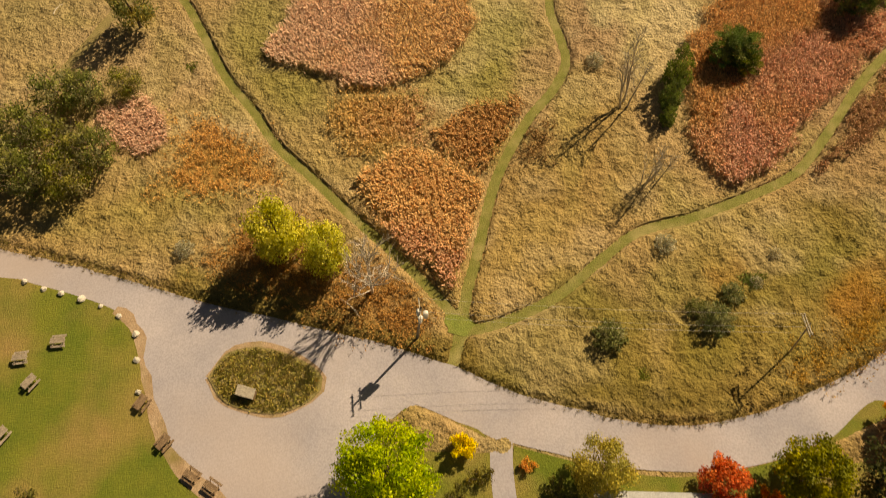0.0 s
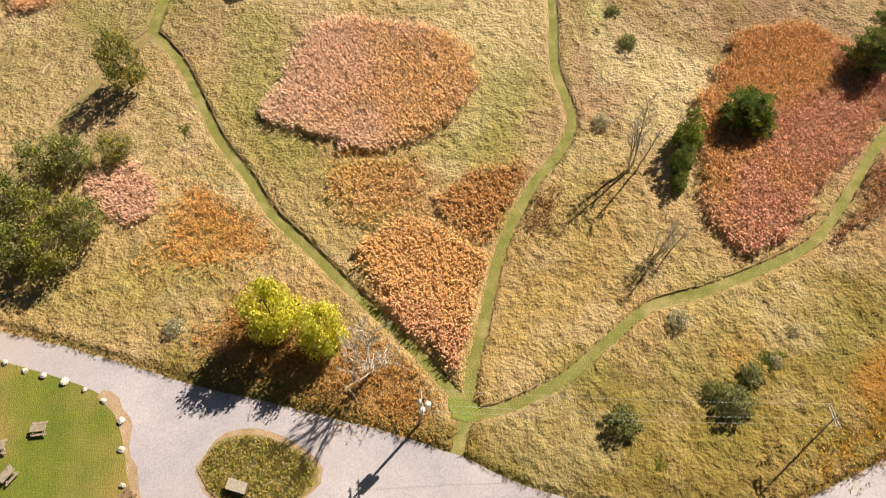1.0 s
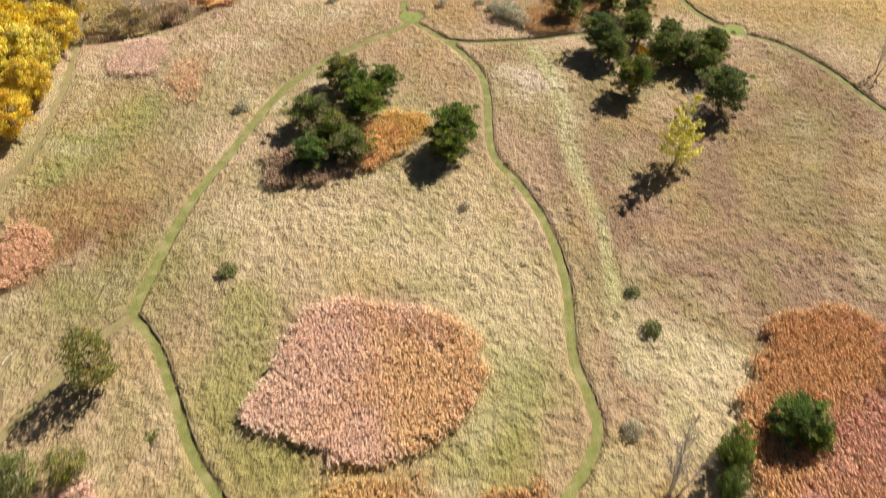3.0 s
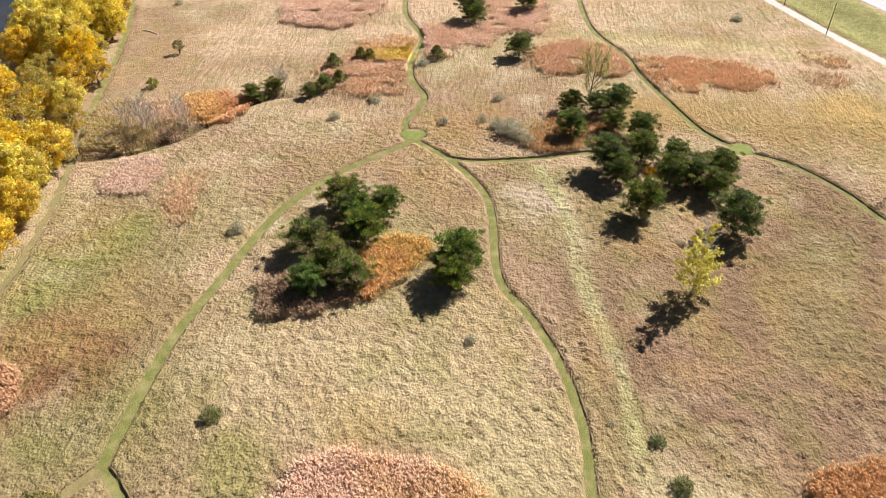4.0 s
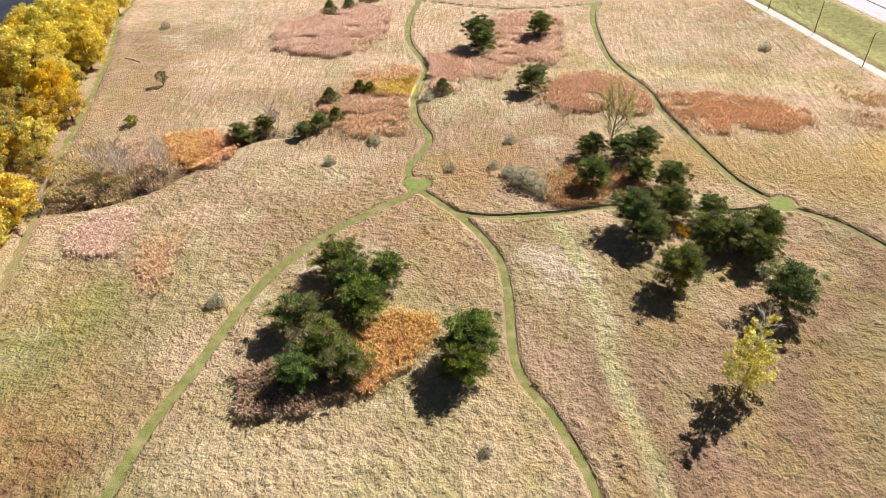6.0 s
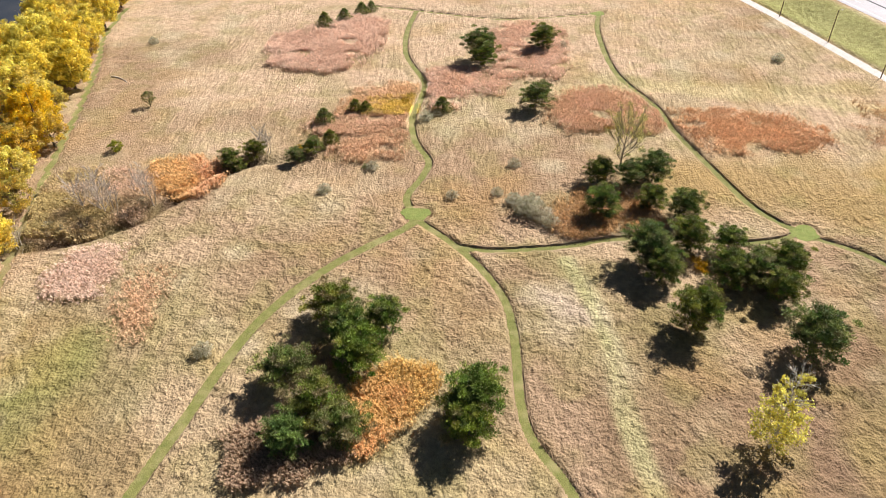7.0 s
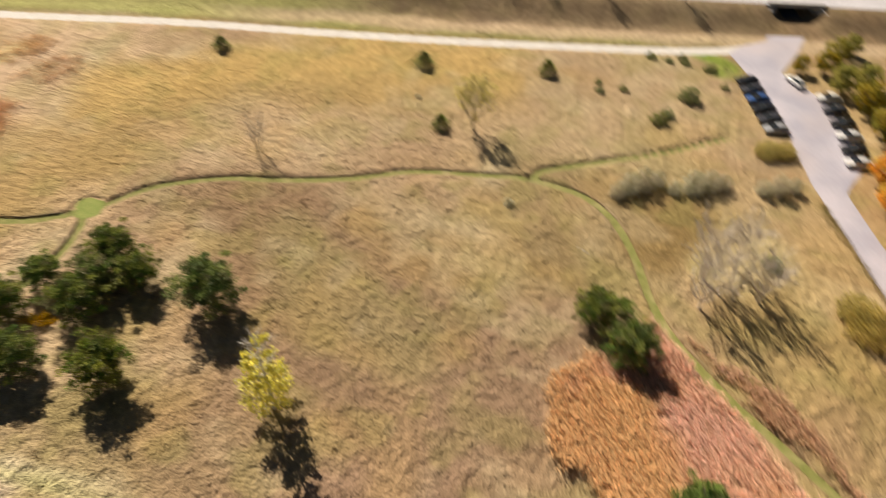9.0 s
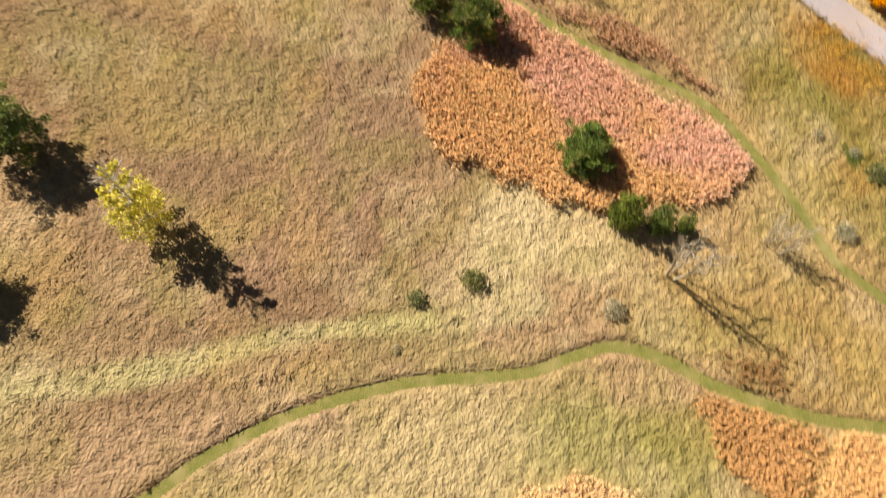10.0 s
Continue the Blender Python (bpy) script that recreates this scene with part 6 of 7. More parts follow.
def verge(line, width, tall, seed, label, gap=0.07):
    """Uncut grass standing along both edges of a trail."""
    r = np.random.default_rng(seed)
    d = np.gradient(line, axis=0)
    d /= np.linalg.norm(d, axis=1)[:, None] + 1e-9
    side = np.c_[-d[:, 1], d[:, 0]]
    n = int(len(line) / gap)
    s = r.random(n) * (len(line) - 1)
    i = s.astype(int)
    p = line[i] + (line[np.minimum(i + 1, len(line) - 1)] - line[i]) * (s - i)[:, None]
    p = p + side[i] * (np.where(r.random(n) < 0.5, 1, -1) * (width / 2 + 0.08 + 0.5 * r.random(n) ** 1.5))[:, None]
    k = np.ones(n, bool)
    for key, other in LINES.items():
        k &= distance(p[:, 0], p[:, 1], other, 3.0) > TRAILS[key][1] / 2 + 0.03
    for (cx, cy), cr in CLEARINGS:
        k &= np.hypot(p[:, 0] - cx, p[:, 1] - cy) > cr + 0.05
    p = p[k]
    n = len(p)
    tone = meadow(p[:, 0], p[:, 1]) * (0.7 + 0.5 * r.random((n, 1)))
    h = Heap()
    # the cut edge of the mat itself, leaning back into the meadow
    fine = np.linspace(0, len(line) - 1, int(len(line) * 3.2))
    e = np.c_[np.interp(fine, np.arange(len(line)), line[:, 0]), np.interp(fine, np.arange(len(line)), line[:, 1])]
    es = np.c_[np.interp(fine, np.arange(len(line)), side[:, 0]), np.interp(fine, np.arange(len(line)), side[:, 1])]
    for way in (1, -1):
        foot = e + es * (way * (width / 2 + 0.02 + 0.16 * lattice(e[:, 0], e[:, 1], 0.9, seed))[:, None])
        top = tall * (0.62 + 0.6 * lattice(e[:, 0], e[:, 1], 0.7, seed + 1))
        rows = [np.c_[foot, np.zeros(len(e))], np.c_[foot + es * way * 0.05, top], np.c_[foot + es * way * 0.22, top * 0.95], np.c_[foot + es * way * 0.6, np.zeros(len(e))]]
        ok = np.ones(len(e), bool)
        for key, other in LINES.items():
            ok &= distance(rows[2][:, 0], rows[2][:, 1], other, 3.0) > TRAILS[key][1] / 2 + 0.2
        for (cx, cy), cr in CLEARINGS:
            ok &= np.hypot(foot[:, 0] - cx, foot[:, 1] - cy) > cr - 0.1
        ok &= clear_of_ways(rows[3][:, 0], rows[3][:, 1]) > 0.3
        m = len(e)
        i = np.flatnonzero(ok[:-1] & ok[1:])
        quads = np.vstack([np.c_[i + a * m, i + 1 + a * m, i + 1 + (a + 1) * m, i + (a + 1) * m] for a in range(3)])
        if len(i):
            h.add(np.vstack(rows), np.r_[quads[:, [0, 1, 2]], quads[:, [0, 2, 3]]], np.tile(meadow(e[:, 0], e[:, 1]) * 0.95, (4, 1)))
    for b in range(4):
        v, f = slivers(p[:, 0] + r.normal(size=n) * 0.06, p[:, 1] + r.normal(size=n) * 0.06, np.full(n, 0.02), tall * (0.6 + 0.7 * r.random(n)), 0.15, 0.5, r)
        h.add(v, f, np.repeat(tone, 3, axis=0))
    return tagged(h.build("verge_grass", M_GRASS), label, "grass", kind="stuff")


for i, (key, line) in enumerate(LINES.items()):
    tall = {"west": 0.33, "middle": 0.22, "east": 0.28, "far_west": 0.2, "link": 0.42, "ridge": 0.36, "north": 0.3, "lot": 0.25}.get(key, 0.25)
    verge(line, TRAILS[key][1], tall, 200 + i, "uncut dry grass along the edge of a trail")

# rough grass on the island and along the road
def fringe(place, n, tall, wide, tints, seed, label):
    r = np.random.default_rng(seed)
    x, y = place(r, n)
    tone = np.array(tints)[r.integers(0, len(tints), len(x))] * (0.7 + 0.6 * r.random((len(x), 1)))
    h = Heap()
    for b in range(5):
        v, f = slivers(x + r.normal(size=len(x)) * 0.1, y + r.normal(size=len(x)) * 0.1, np.full(len(x), 0.1), tall * (0.5 + 0.8 * r.random(len(x))), wide, 0.7, r)
        h.add(v, f, np.repeat(tone, 3, axis=0))
    return tagged(h.build("rough_grass", M_GRASS), label, "grass", kind="stuff")


def on_island(r, n):
    x, y = -26 + 13 * r.random(n), 19 + 8.5 * r.random(n)
    k = inside(x, y, (ISLAND - [-19.9, 23.2]) * 0.93 + [-19.9, 23.2]) & (lattice(x, y, 0.8, 5) > 0.02)
    return x[k], y[k]


def along_road(r, n):
    """The rough strip above the road's meadow edge."""
    s = r.random(n) * (len(ROAD_LINE) - 1)
    i = s.astype(int)
    d = np.gradient(ROAD_LINE, axis=0)
    d /= np.linalg.norm(d, axis=1)[:, None]
    w = np.interp(ROAD_LINE[i, 0], ROAD_LINE[:, 0], ROAD_W) / 2 + 0.1 + 1.1 * r.random(n) ** 1.6
    p = ROAD_LINE[i] + np.c_[-d[i, 1], d[i, 0]] * w[:, None] + (r.random((n, 2)) - 0.5)
    k = (distance(p[:, 0], p[:, 1], LINES["middle"]) > 1.2) & (p[:, 0] > -62) & (p[:, 0] < 97)
    return p[k, 0], p[k, 1]


fringe(on_island, 3000, 0.34, 0.13, [(0.36, 0.34, 0.08), (0.46, 0.39, 0.10), (0.52, 0.38, 0.12)], 301, "rough green and tan grass on the traffic island")
fringe(along_road, 4200, 0.28, 0.07, [(0.30, 0.23, 0.07), (0.38, 0.28, 0.10), (0.24, 0.20, 0.055)], 302, "uncut grass along the gravel road")


# ---- things by the road ----
def boulder(seed, size):
    r = np.random.default_rng(seed)
    bm = bmesh.new()
    bmesh.ops.create_icosphere(bm, subdivisions=2, radius=size)
    cut = [(unit(1, r)[0], size * (0.55 + 0.25 * r.random())) for _ in range(9)]
    for v in bm.verts:
        for n_, d in cut:
            over = v.co.x * n_[0] + v.co.y * n_[1] + v.co.z * n_[2] - d
            if over > 0:
                v.co -= Vector(n_) * over
        v.co += Vector(r.normal(size=3) * size * 0.03)
        v.co.z = max(v.co.z * 0.85, -0.25 * size)
    me = bpy.data.meshes.new("boulder")
    bm.to_mesh(me)
    bm.free()
    me.materials.append(M_STONE)
    return new("boulder", me)


for i, (x, y, s) in enumerate(((-49.3, 34.0, 0.62), (-46.8, 33.2, 0.55), (-44.6, 32.7, 0.6), (-42.1, 32.1, 0.75), (-39.7, 31.3, 0.52), (-37.3, 30.1, 0.55), (-34.9, 28.0, 0.7), (-34.1, 25.0, 0.62), (-33.1, 21.5, 0.58))):
    b = boulder(400 + i, s * 0.66)
    b.matrix_basis = pose(x, y, 0.07 + s * 0.15, 0, 0, i * 47)
    tagged(b, "pale angular limestone boulder edging the lawn", "boulder", "boulders along the lawn")


def plank(parent, name, sx_, sy_, sz_, m, mat):
    bm = bmesh.new()
    box(bm, -sx_ / 2, sx_ / 2, -sy_ / 2, sy_ / 2, -sz_ / 2, sz_ / 2, m)
    bevelled(bm, min(sx_, sy_, sz_) * 0.15)
    return part(name, bm, mat, parent)


def picnic_table(mat):
    """Table with two attached benches on A-shaped legs."""
    e = new("picnic_table")
    for i in range(5):
        plank(e, "top_plank", 1.83, 0.14, 0.04, pose(0, (i - 2) * 0.15, 0.75), mat)
    for s in (-1, 1):
        for k in (0, 1):
            plank(e, "bench_plank", 1.83, 0.14, 0.04, pose(0, s * (0.62 + k * 0.15), 0.45), mat)
        plank(e, "seat_beam", 0.06, 1.55, 0.09, pose(s * 0.62, 0, 0.385), mat)
        plank(e, "top_beam", 0.06, 0.72, 0.09, pose(s * 0.62, 0, 0.685), mat)
        for k in (-1, 1):
            plank(e, "leg", 0.05, 0.10, 0.88, pose(s * 0.57, k * 0.40, 0.37, -k * 28, 0, 0), mat)
    return e


def on_ground(src, x, y, turn, z=0.07, scale=1.0):
    ob = copy_thing(src, Matrix()) if src.get("used") else src
    src["used"] = 1
    ob.matrix_basis = pose(x, y, z, 0, 0, turn) @ Matrix.Diagonal((scale,) * 3 + (1,))
    return ob


grey_table, brown_table = picnic_table(M_WOOD), picnic_table(M_BROWNWOOD)
for x, y, turn in ((-43.1, 26.9, 8), (-46.7, 24.9, 10), (-44.8, 22.2, 58), (-46.1, 16.6, 60)):
    tagged(on_ground(grey_table, x, y, turn, scale=0.88), "weathered grey wooden picnic table on the lawn", "picnic table", "picnic tables")
for x, y, turn in ((-32.3, 20.3, 62), (-29.1, 16.3, 55), (-25.6, 13.1, 150), (-23.4, 12.1, 150)):
    tagged(on_ground(brown_table, x, y, turn, scale=0.88), "brown wooden picnic table beside the gravel", "picnic table", "picnic tables")


def notice_bench():
    """Low sloping display board on a solid base."""
    e = new("display_board")
    bm = bmesh.new()
    v = box(bm, -0.95, 0.95, -0.45, 0.45, 0, 0.85)
    for q in v:
        if q.co.z > 0.5:
            q.co.z += 0.25 * (q.co.y > 0)
    bevelled(bm, 0.03)
    part("base", bm, M_BROWNWOOD, e)
    plank(e, "board", 2.05, 1.1, 0.06, pose(0, 0, 1.02, 15.5, 0, 0), M_DEADWOOD)
    return e


nb = notice_bench()
nb.matrix_basis = pose(-21.4, 21.6, 0.13, 0, 0, -14)
tagged(nb, "pale sloping display board on the grass island", "display board")


def utility_pole(tall, lean, gear=True, girth=1.0):
    e = new("utility_pole")
    h = Heap()
    h.add(*tube([(0, 0, -0.3), (lean[0] * 0.5, lean[1] * 0.5, tall * 0.5), (lean[0], lean[1], tall)], [0.17 * girth, 0.14 * girth, 0.11 * girth], 10))
    h.build("pole", M_WOOD, e)
    top = Vector((lean[0], lean[1], tall))
    for k, z in enumerate((0.25, 1.15) if gear else (0.25, 0.7)):
        plank(e, "crossarm", 2.3, 0.11, 0.13, Matrix.Translation(top - Vector((0.14, 0, z))) @ pose(0, 0, 0, 0, 0, 98), M_DEADWOOD)
        for x in (-1.0, -0.4, 0.4, 1.0):
            g = Heap()
            o = top + Vector((-0.14 - 0.14 * x, x, -z))
            g.add(*tube([o + Vector((0, 0, 0.05)), o + Vector((0, 0, 0.16)), o + Vector((0, 0, 0.28))], [0.035, 0.06, 0.03], 8))
            g.build("insulator", M_WHITE, e)
    if gear:
        for a in (0.3, 2.4, 4.4):
            g = Heap()
            o = top + Vector((math.cos(a) * 0.42, math.sin(a) * 0.42, -2.6))
            g.add(*tube([o, o + Vector((0, 0, 0.01)), o + Vector((0, 0, 1.0)), o + Vector((0, 0, 1.08)), o + Vector((0, 0, 1.09))], [0.02, 0.26, 0.27, 0.22, 0.02], 12))
            t = g.build("transformer", M_WHITE, e)
            tagged(t, "pale grey can transformer")
    return e


POLE_A, POLE_B = Vector((-3.7, 28.3, 0)), Vector((36.6, 27.6, 0))
pa = utility_pole(9.0, (0.75, 0.0))
pa.location = POLE_A
tagged(pa, "wooden utility pole with pale transformers at the roadside", "utility pole", "utility poles")
pb = utility_pole(7.5, (-0.9, 0.6), False, 0.6)
pb.location = POLE_B
tagged(pb, "wooden utility pole with a double crossarm in the meadow", "utility pole", "utility poles")


def wire(a, b, sag):
    h = Heap()
    pts = [Vector(a).lerp(Vector(b), t) - Vector((0, 0, sag * 4 * t * (1 - t))) for t in np.linspace(0, 1, 17)]
    h.add(*tube(pts, [0.011] * 17, 5))
    return tagged(h.build("power_line", M_STEEL), "thin grey overhead power line between poles", "power line", "power lines")


for k in (-1.0, -0.4, 1.0):
    arm = Vector((-0.14 - 0.14 * k, k, 0.0))
    wire(POLE_A + arm + Vector((0.75, 0.0, 9.02)), POLE_B + arm + Vector((-0.9, 0.6, 7.52)), 0.9)
for x, y in ((88.3, 266.2), (94.1, 246.5), (97.2, 223.6)):
    e = new("street_lamp")
    h = Heap()
    h.add(*tube([(0, 0, 0), (0, 0, 4.5), (0, 0, 8.8)], [0.13, 0.10, 0.07], 8))
    h.build("post", M_BROWNWOOD, e)
    plank(e, "arm", 1.2, 0.08, 0.08, pose(0.5, 0, 8.7), M_STEEL)
    plank(e, "lamp_head", 0.55, 0.2, 0.12, pose(1.1, 0, 8.66), M_STEEL)
    e.matrix_basis = pose(x, y, 0, 0, 0, 15)
    tagged(e, "slim dark lamp post beside the concrete path", "lamp post", "lamp posts")


def fallen_branch(x, y, turn, size):
    r = np.random.default_rng(int(abs(x * 10)))
    h = Heap()
    pts = [np.array((t * 3.2 * size - 1.6 * size, 0.25 * size * math.sin(3 * t), 0.32 + 0.1 * math.sin(5 * t))) for t in np.linspace(0, 1, 7)]
    h.add(*tube(pts, np.linspace(0.11, 0.03, 7) * size, 6))
    for k in (2, 4):
        h.add(*tube([pts[k], pts[k] + r.normal(size=3) * 0.3 + [0.3, 0.3 * (-1) ** k, 0.12]], [0.05 * size, 0.015], 5))
    ob = h.build("fallen_branch", M_DEADWOOD)
    ob.matrix_basis = pose(x, y, 0.12, 0, 0, turn)
    return tagged(ob, "bleached fallen branch lying in the brush", "branch")


fallen_branch(-11.5, 31.6, -42, 1.1)
fallen_branch(-57.5, 77.0, 70, 0.8)
fallen_branch(-88.0, 222.0, -35, 2.2)
fallen_branch(72.6, 87.6, 60, 0.7)


# ---- house ----
def house():
    e = new("house")
    x0, x1, y0, y1, hw = 14.5, 25.0, 3.0, 12.0, 2.7
    bm = bmesh.new()
    v = box(bm, x0, x1, y0, y1, 0.0, hw)
    ym = (y0 + y1) / 2
    for x in (x0, x1):
        a = [q for q in v if abs(q.co.x - x) < 0.01 and q.co.z > 1]
        bm.faces.new((a[0], a[1], bm.verts.new((x, ym, hw + 2.0))))
    bmesh.ops.recalc_face_normals(bm, faces=bm.faces[:])
    part("wall", bm, M_SIDING, e)
    for s in (-1, 1):
        rise = 2.0 / (y1 - ym)
        reach = y1 - ym + 0.5
        slope = math.degrees(math.atan(rise))
        plank(e, "roof", x1 - x0 + 1.0, reach / math.cos(math.radians(slope)), 0.14, pose((x0 + x1) / 2, ym + s * reach / 2, hw + 2.05 - rise * reach / 2, -s * slope, 0, 0), M_ROOF)
    plank(e, "chimney", 0.7, 0.7, 2.0, pose(22.5, ym - 1.0, hw + 2.0), M_CONCRETE)
    for x in (16.5, 21.8):
        w = plank(e, "window", 1.3, 0.06, 1.2, pose(x, y1 + 0.04, 1.5), M_WHITE)
        plank(w, "pane", 1.1, 0.05, 1.0, pose(x, y1 + 0.07, 1.5), M_GLASS)
    d = plank(e, "door", 0.95, 0.06, 2.05, pose(19.2, y1 + 0.04, 1.08), M_BROWNWOOD)
    plank(d, "handle", 0.05, 0.06, 0.14, pose(19.55, y1 + 0.1, 1.05), M_STEEL)
    return tagged(e, "single-storey house with a grey shingle roof", "house")


house()


# ---- vehicles ----
def paint(name, colour):
    m, n, l, b = material(name, 0.3, 0.1)
    l.new(mixed(n, l, "MIX", colour, tuple(c * 0.85 for c in colour), grain(n, l, 3.0)), b.inputs["Base Color"])
    b.inputs["Coat Weight"].default_value = 0.6
    return m


PAINTS = {"white": paint("white_car_paint", (0.75, 0.75, 0.74)), "black": paint("black_car_paint", (0.02, 0.02, 0.022)), "dark": paint("dark_grey_car_paint", (0.06, 0.06, 0.07)),
          "silver": paint("silver_car_paint", (0.42, 0.43, 0.45)), "red": paint("dark_red_car_paint", (0.12, 0.02, 0.025)), "blue": paint("blue_car_paint", (0.05, 0.12, 0.32))}


def loft(sections):
    """Closed body through cross sections (x, half width low, half width high, z low, z high)."""
    bm = bmesh.new()
    rings = []
    for x, w0, w1, z0, z1 in sections:
        m = z0 + (z1 - z0) * 0.55
        rings.append([bm.verts.new(p) for p in ((x, -w0 * 0.9, z0), (x, -w0, m), (x, -w1, z1), (x, w1, z1), (x, w0, m), (x, w0 * 0.9, z0))])
    for a, b in zip(rings[:-1], rings[1:]):
        for i in range(6):
            bm.faces.new((a[i], a[(i + 1) % 6], b[(i + 1) % 6], b[i]))
    bm.faces.new(rings[0][::-1])
    bm.faces.new(rings[-1])
    bmesh.ops.recalc_face_normals(bm, faces=bm.faces[:])
    bmesh.ops.bevel(bm, geom=bm.edges[:], offset=0.035, segments=1, profile=0.5, affect="EDGES")
    return bm


def car(colour):
    e = new("car")
    p = PAINTS[colour]
    part("body", loft([(-2.25, 0.78, 0.70, 0.42, 0.80), (-2.0, 0.88, 0.78, 0.30, 0.95), (-1.2, 0.90, 0.80, 0.25, 1.0), (0.9, 0.90, 0.80, 0.25, 0.98), (1.8, 0.86, 0.74, 0.28, 0.86), (2.22, 0.72, 0.62, 0.38, 0.72)]), p, e)
    c = part("cabin", loft([(-1.75, 0.74, 0.60, 0.95, 1.10), (-1.1, 0.77, 0.60, 0.95, 1.42), (0.15, 0.77, 0.60, 0.95, 1.45), (1.05, 0.74, 0.66, 0.95, 1.04)]), M_GLASS, e)
    part("roof", loft([(-1.15, 0.55, 0.50, 1.40, 1.47), (-0.5, 0.58, 0.52, 1.42, 1.50), (0.2, 0.56, 0.50, 1.40, 1.48)]), p, c)
    for x in (-1.35, 1.35):
        for s in (-1, 1):
            h = Heap()
            h.add(*tube([(x, s * 0.70, 0.33), (x, s * 0.71, 0.33), (x, s * 0.90, 0.33), (x, s * 0.91, 0.33)], [0.12, 0.33, 0.33, 0.2], 14))
            w = h.build("wheel", M_RUBBER, e)
            g = Heap()
            g.add(*tube([(x, s * 0.90, 0.33), (x, s * 0.925, 0.33), (x, s * 0.93, 0.33)], [0.2, 0.19, 0.02], 12))
            g.build("rim", M_STEEL, w)
    for s in (-1, 1):
        plank(e, "headlight", 0.08, 0.3, 0.12, pose(2.16, s * 0.52, 0.66), M_WHITE)
        plank(e, "tail_light", 0.06, 0.28, 0.14, pose(-2.23, s * 0.55, 0.72), PAINTS["red"])
    return e


def lorry():
    e = new("lorry")
    bm = bmesh.new()
    box(bm, -5.0, 2.2, -1.25, 1.25, 1.0, 3.7)
    bevelled(bm, 0.05)
    part("cargo_box", bm, PAINTS["white"], e)
    part("cab", loft([(2.4, 1.15, 1.05, 0.7, 2.7), (3.4, 1.2, 1.0, 0.6, 2.75), (4.3, 1.15, 0.95, 0.6, 1.7), (4.8, 1.05, 0.9, 0.6, 1.5)]), PAINTS["blue"], e)
    plank(e, "chassis", 8.6, 1.0, 0.3, pose(-0.4, 0, 0.85), M_DARKGREY)
    plank(e, "windscreen", 0.06, 1.8, 0.7, pose(3.92, 0, 2.25, 0, -42, 0), M_GLASS)
    for x in (-3.8, -2.6, 3.5):
        for s in (-1, 1):
            h = Heap()
            h.add(*tube([(x, s * 0.9, 0.5), (x, s * 0.91, 0.5), (x, s * 1.2, 0.5), (x, s * 1.21, 0.5)], [0.15, 0.5, 0.5, 0.3], 14))
            w = h.build("wheel", M_RUBBER, e)
            g = Heap()
            g.add(*tube([(x, s * 1.2, 0.5), (x, s * 1.225, 0.5), (x, s * 1.23, 0.5)], [0.3, 0.28, 0.02], 12))
            g.build("rim", M_STEEL, w)
    return e


CARS = {}


def park(colour, x, y, turn, z, label, group):
    if colour not in CARS:
        ob = CARS[colour] = car(colour)
    else:
        ob = copy_thing(CARS[colour], Matrix())
    ob.matrix_basis = pose(x, y, z, 0, 0, turn)
    return tagged(ob, label, "car", group)


HWY_TURN = math.degrees(math.atan2(HWY_U[1], HWY_U[0]))
for colour, along, across in (("black", 7.0, 3.4), ("red", -4.0, 6.6), ("silver", -5.0, 10.6), ("white", 22.0, 6.4), ("white", 27.5, 10.4), ("dark", 45.0, 3.2), ("silver", 47.0, 10.2), ("dark", 58.0, 13.8), ("dark", 51.0, 19.0), ("black", 40.0, 20.6),
                              ("dark", 4.0, 24.4), ("silver", 0.0, 24.6), ("black", -6.0, 24.4), ("dark", -70.0, 20.0)):
    x, y, z = hwy(along, across, 0.06)
    park(colour, x, y, HWY_TURN + (180 if across > 16 else 0), z, colour.replace("dark", "dark grey").replace("red", "dark red") + " car driving on the pale highway", "cars on the highway")
lr = lorry()
x, y, z = hwy(76.0, 20.6, 0.06)
lr.matrix_basis = pose(x, y, z, 0, 0, HWY_TURN + 180)
tagged(lr, "lorry with a white box and blue cab on the highway", "lorry")
for i in range(6):
    t = i / 5
    park(("black", "dark", "blue", "black", "dark", "silver")[i], 131.0 - 15.5 * t, 66.6 - 5.6 * t, 112, 0.08, "parked car facing the meadow at the gravel lot", "cars in the parking lot")
for i, (x, y) in enumerate(((130.3, 51.6), (126.2, 50.6), (122.0, 49.4), (118.0, 48.6), (114.0, 48.0), (110.0, 47.6))):
    park(("white", "dark", "black", "white", "black", "white")[i], x, y, 108, 0.08, "parked car along the far side of the gravel lot", "cars in the parking lot")
park("white", 134.2, 57.6, 40, 0.08, "white car parked near the underpass", "cars in the parking lot")

# ---- beyond the highway ----
FZ = HWY_Z


def far_sheet(name, outline, z, mat, label, category):
    return sheet(name, outline, FZ + z, mat, label, category)


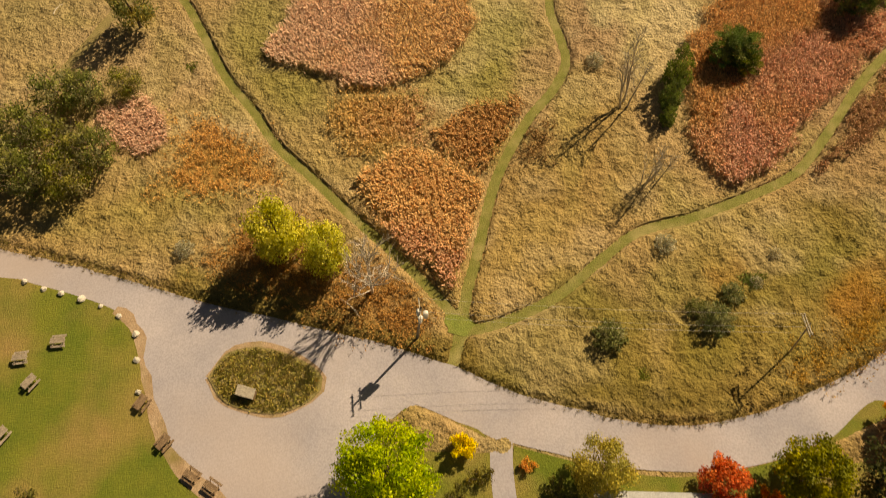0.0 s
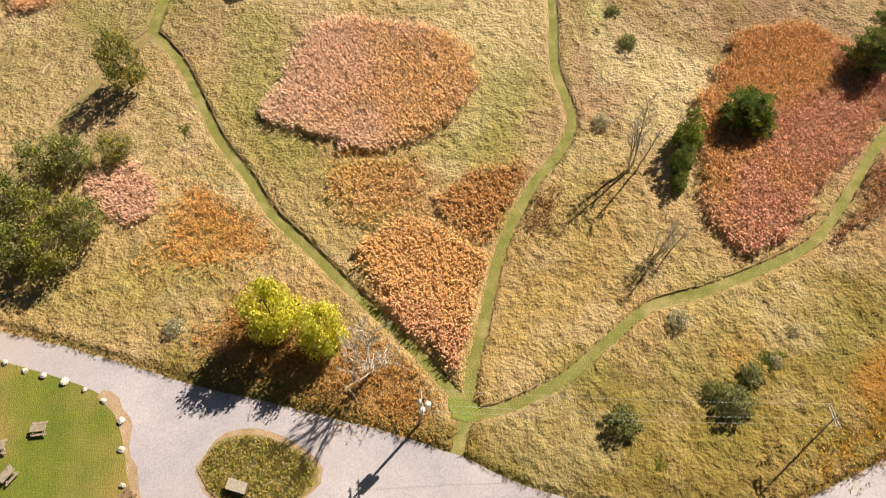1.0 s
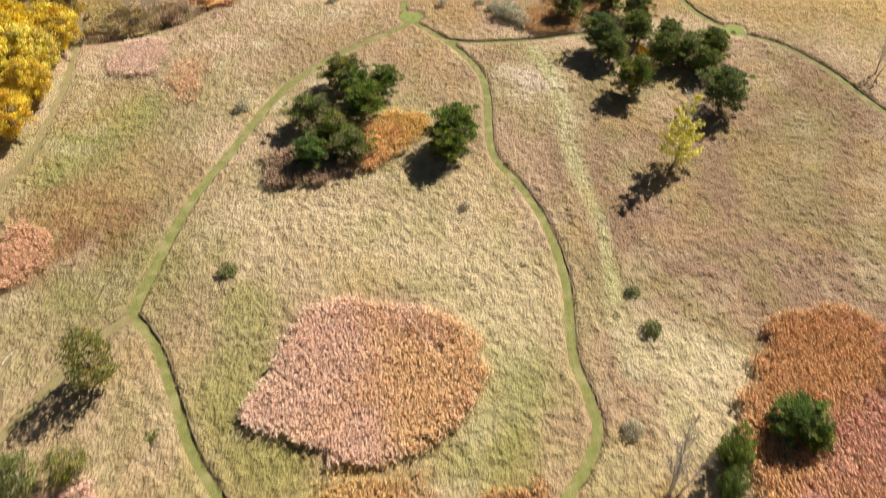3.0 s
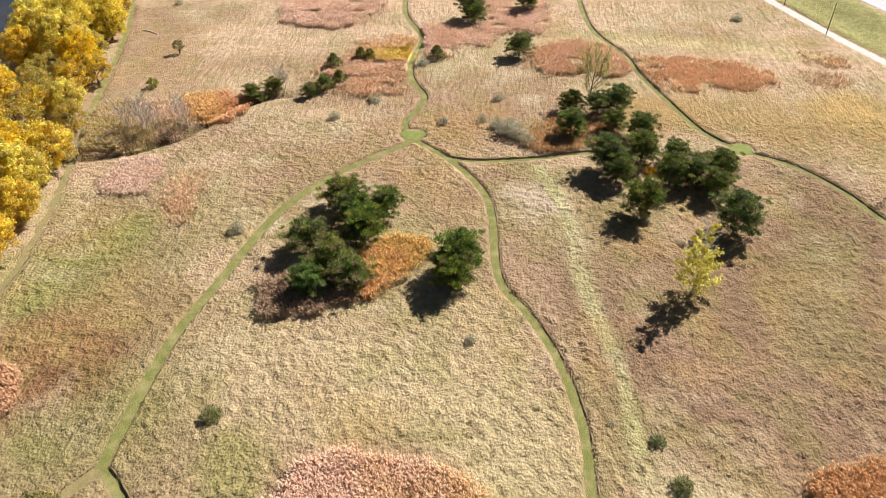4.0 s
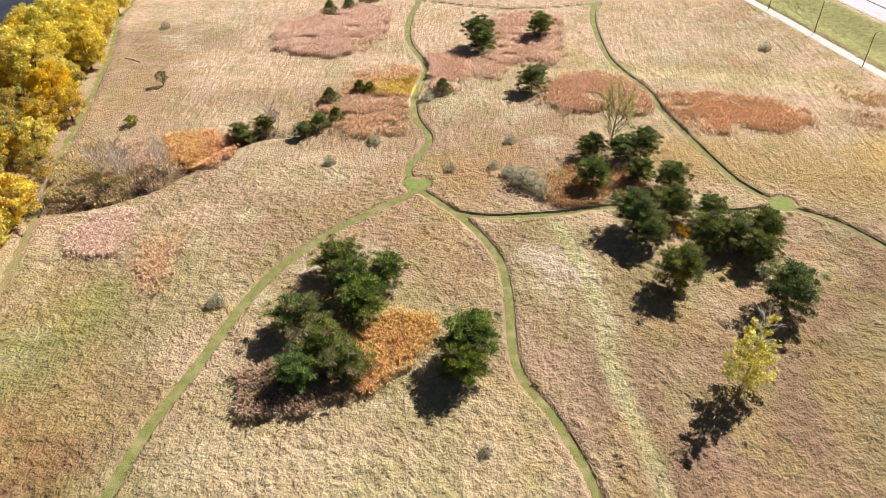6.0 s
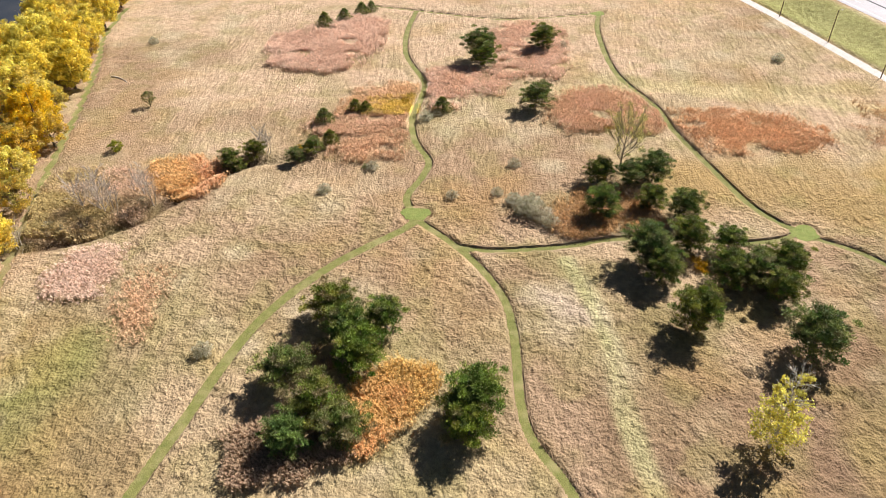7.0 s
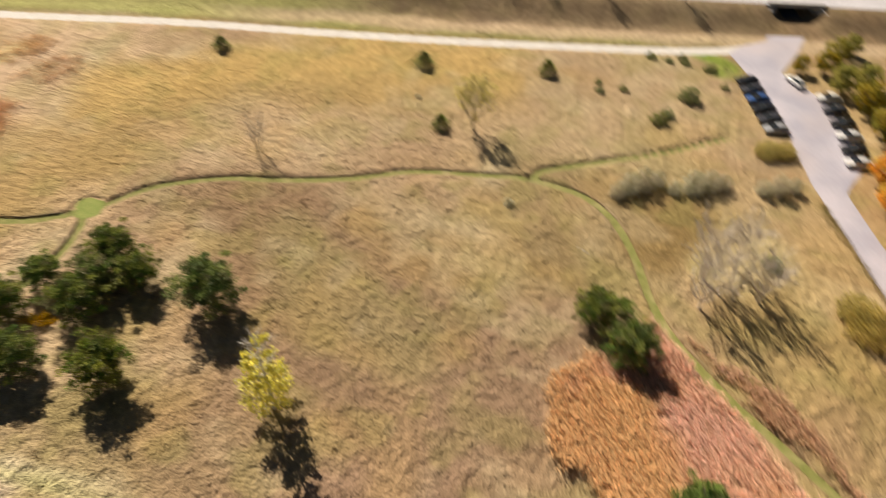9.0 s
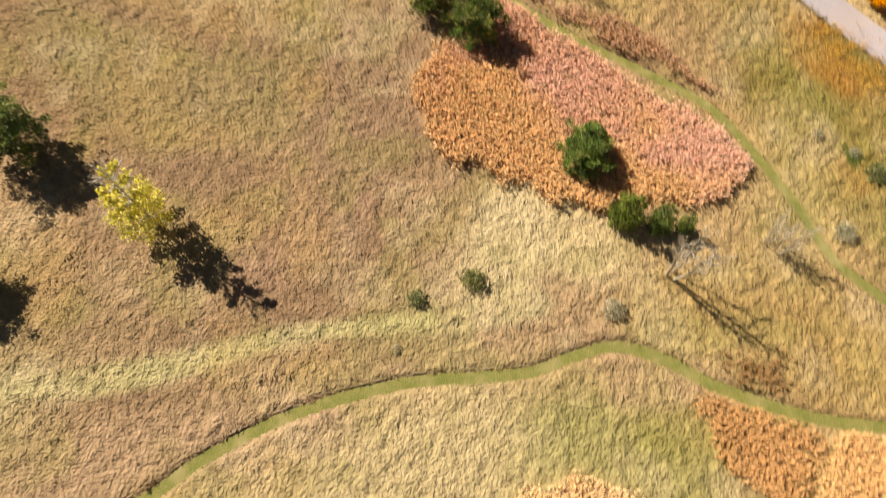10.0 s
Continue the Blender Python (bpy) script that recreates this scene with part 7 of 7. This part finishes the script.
M_SAND = speckled("beach_sand", (0.56, 0.45, 0.38), (0.62, 0.51, 0.44), 0.3, 6.0, 0.95)
far_sheet("water", curve([(150, 250), (163.3, 205), (166.6, 195), (170.5, 184), (176, 172), (182, 163), (189, 155), (197, 149.5), (206, 148), (330, 180), (420, 420), (140, 600), (100, 420), (150, 250)], 8.0)[:-1], 0.05, M_WATER, "pale blue lake beyond the highway", "lake")
far_sheet("beach", curve([(166, 195), (170, 183), (175.5, 171), (181, 162), (188, 153), (196, 148), (193, 145.5), (184, 150), (176, 158), (170.5, 168), (165.5, 182), (166, 195)])[:-1], 0.04, M_SAND, "narrow strip of pinkish sand along the lake", "beach")
far_sheet("beach", curve([(178.3, 161), (170.5, 156.5), (178.9, 147.5), (186.2, 150), (178.3, 161)])[:-1], 0.06, M_SAND, "pale sandy plaza beside the lake", "beach")
ribbon("pavement", curve([(120, 290), (142.4, 217), (151.5, 183.5), (158.5, 169.5), (170, 153), (181.7, 147), (192.9, 131.9), (196.7, 122.6), (202.2, 100.4), (214, 60)]), 3.4, 0.07, M_PAVE, "pale park path beyond the highway", "path", 0.05, 71)
ribbon("pavement", curve([(178, 148), (190, 131), (194.5, 116), (193.5, 98), (197, 75)]), 2.4, 0.08, M_PAVE, "pale footpath on the far lawn", "path", 0.05, 72)
ribbon("pavement", curve([(207.5, 143), (200, 137), (193, 132)]), 5.0, 0.085, M_PAVE, "short access road to the lake", "road", 0.05, 73)
far_sheet("parking_lot", [(199, 118), (219, 124), (240, 110), (225, 84), (205, 92)], 0.09, M_ASPHALT, "pale car park beyond the highway", "parking lot")
for i, (x, y) in enumerate(((206, 112), (209.5, 113.5), (213, 115), (216, 105))):
    park("white", x, y, 100, FZ + 0.1, "white car in the distant car park", "cars in the far car park")
for x, y, s in ((179.6, 137, 0.9), (176, 131, 0.7), (182.2, 122, 0.8), (185.2, 113, 0.85), (181.2, 103.6, 0.8), (176, 127.6, 0.7), (205, 129.6, 0.8), (196, 140, 0.7), (188, 92, 0.9), (192, 84, 0.9)):
    plant("bronze_tree", None, x, y, s, label="bronze tree on the lawn beyond the highway", group="trees beyond the highway")
for x, y, s in ((149.4, 112.0, 0.7), (152.0, 99.0, 0.9), (140.6, 149.0, 0.6), (156.5, 82.0, 1.0), (146.8, 120.5, 0.6)):
    plant("leafless", None, x, y, s * 0.6, label="small leafless tree on the highway bank", group="leafless trees on the bank")
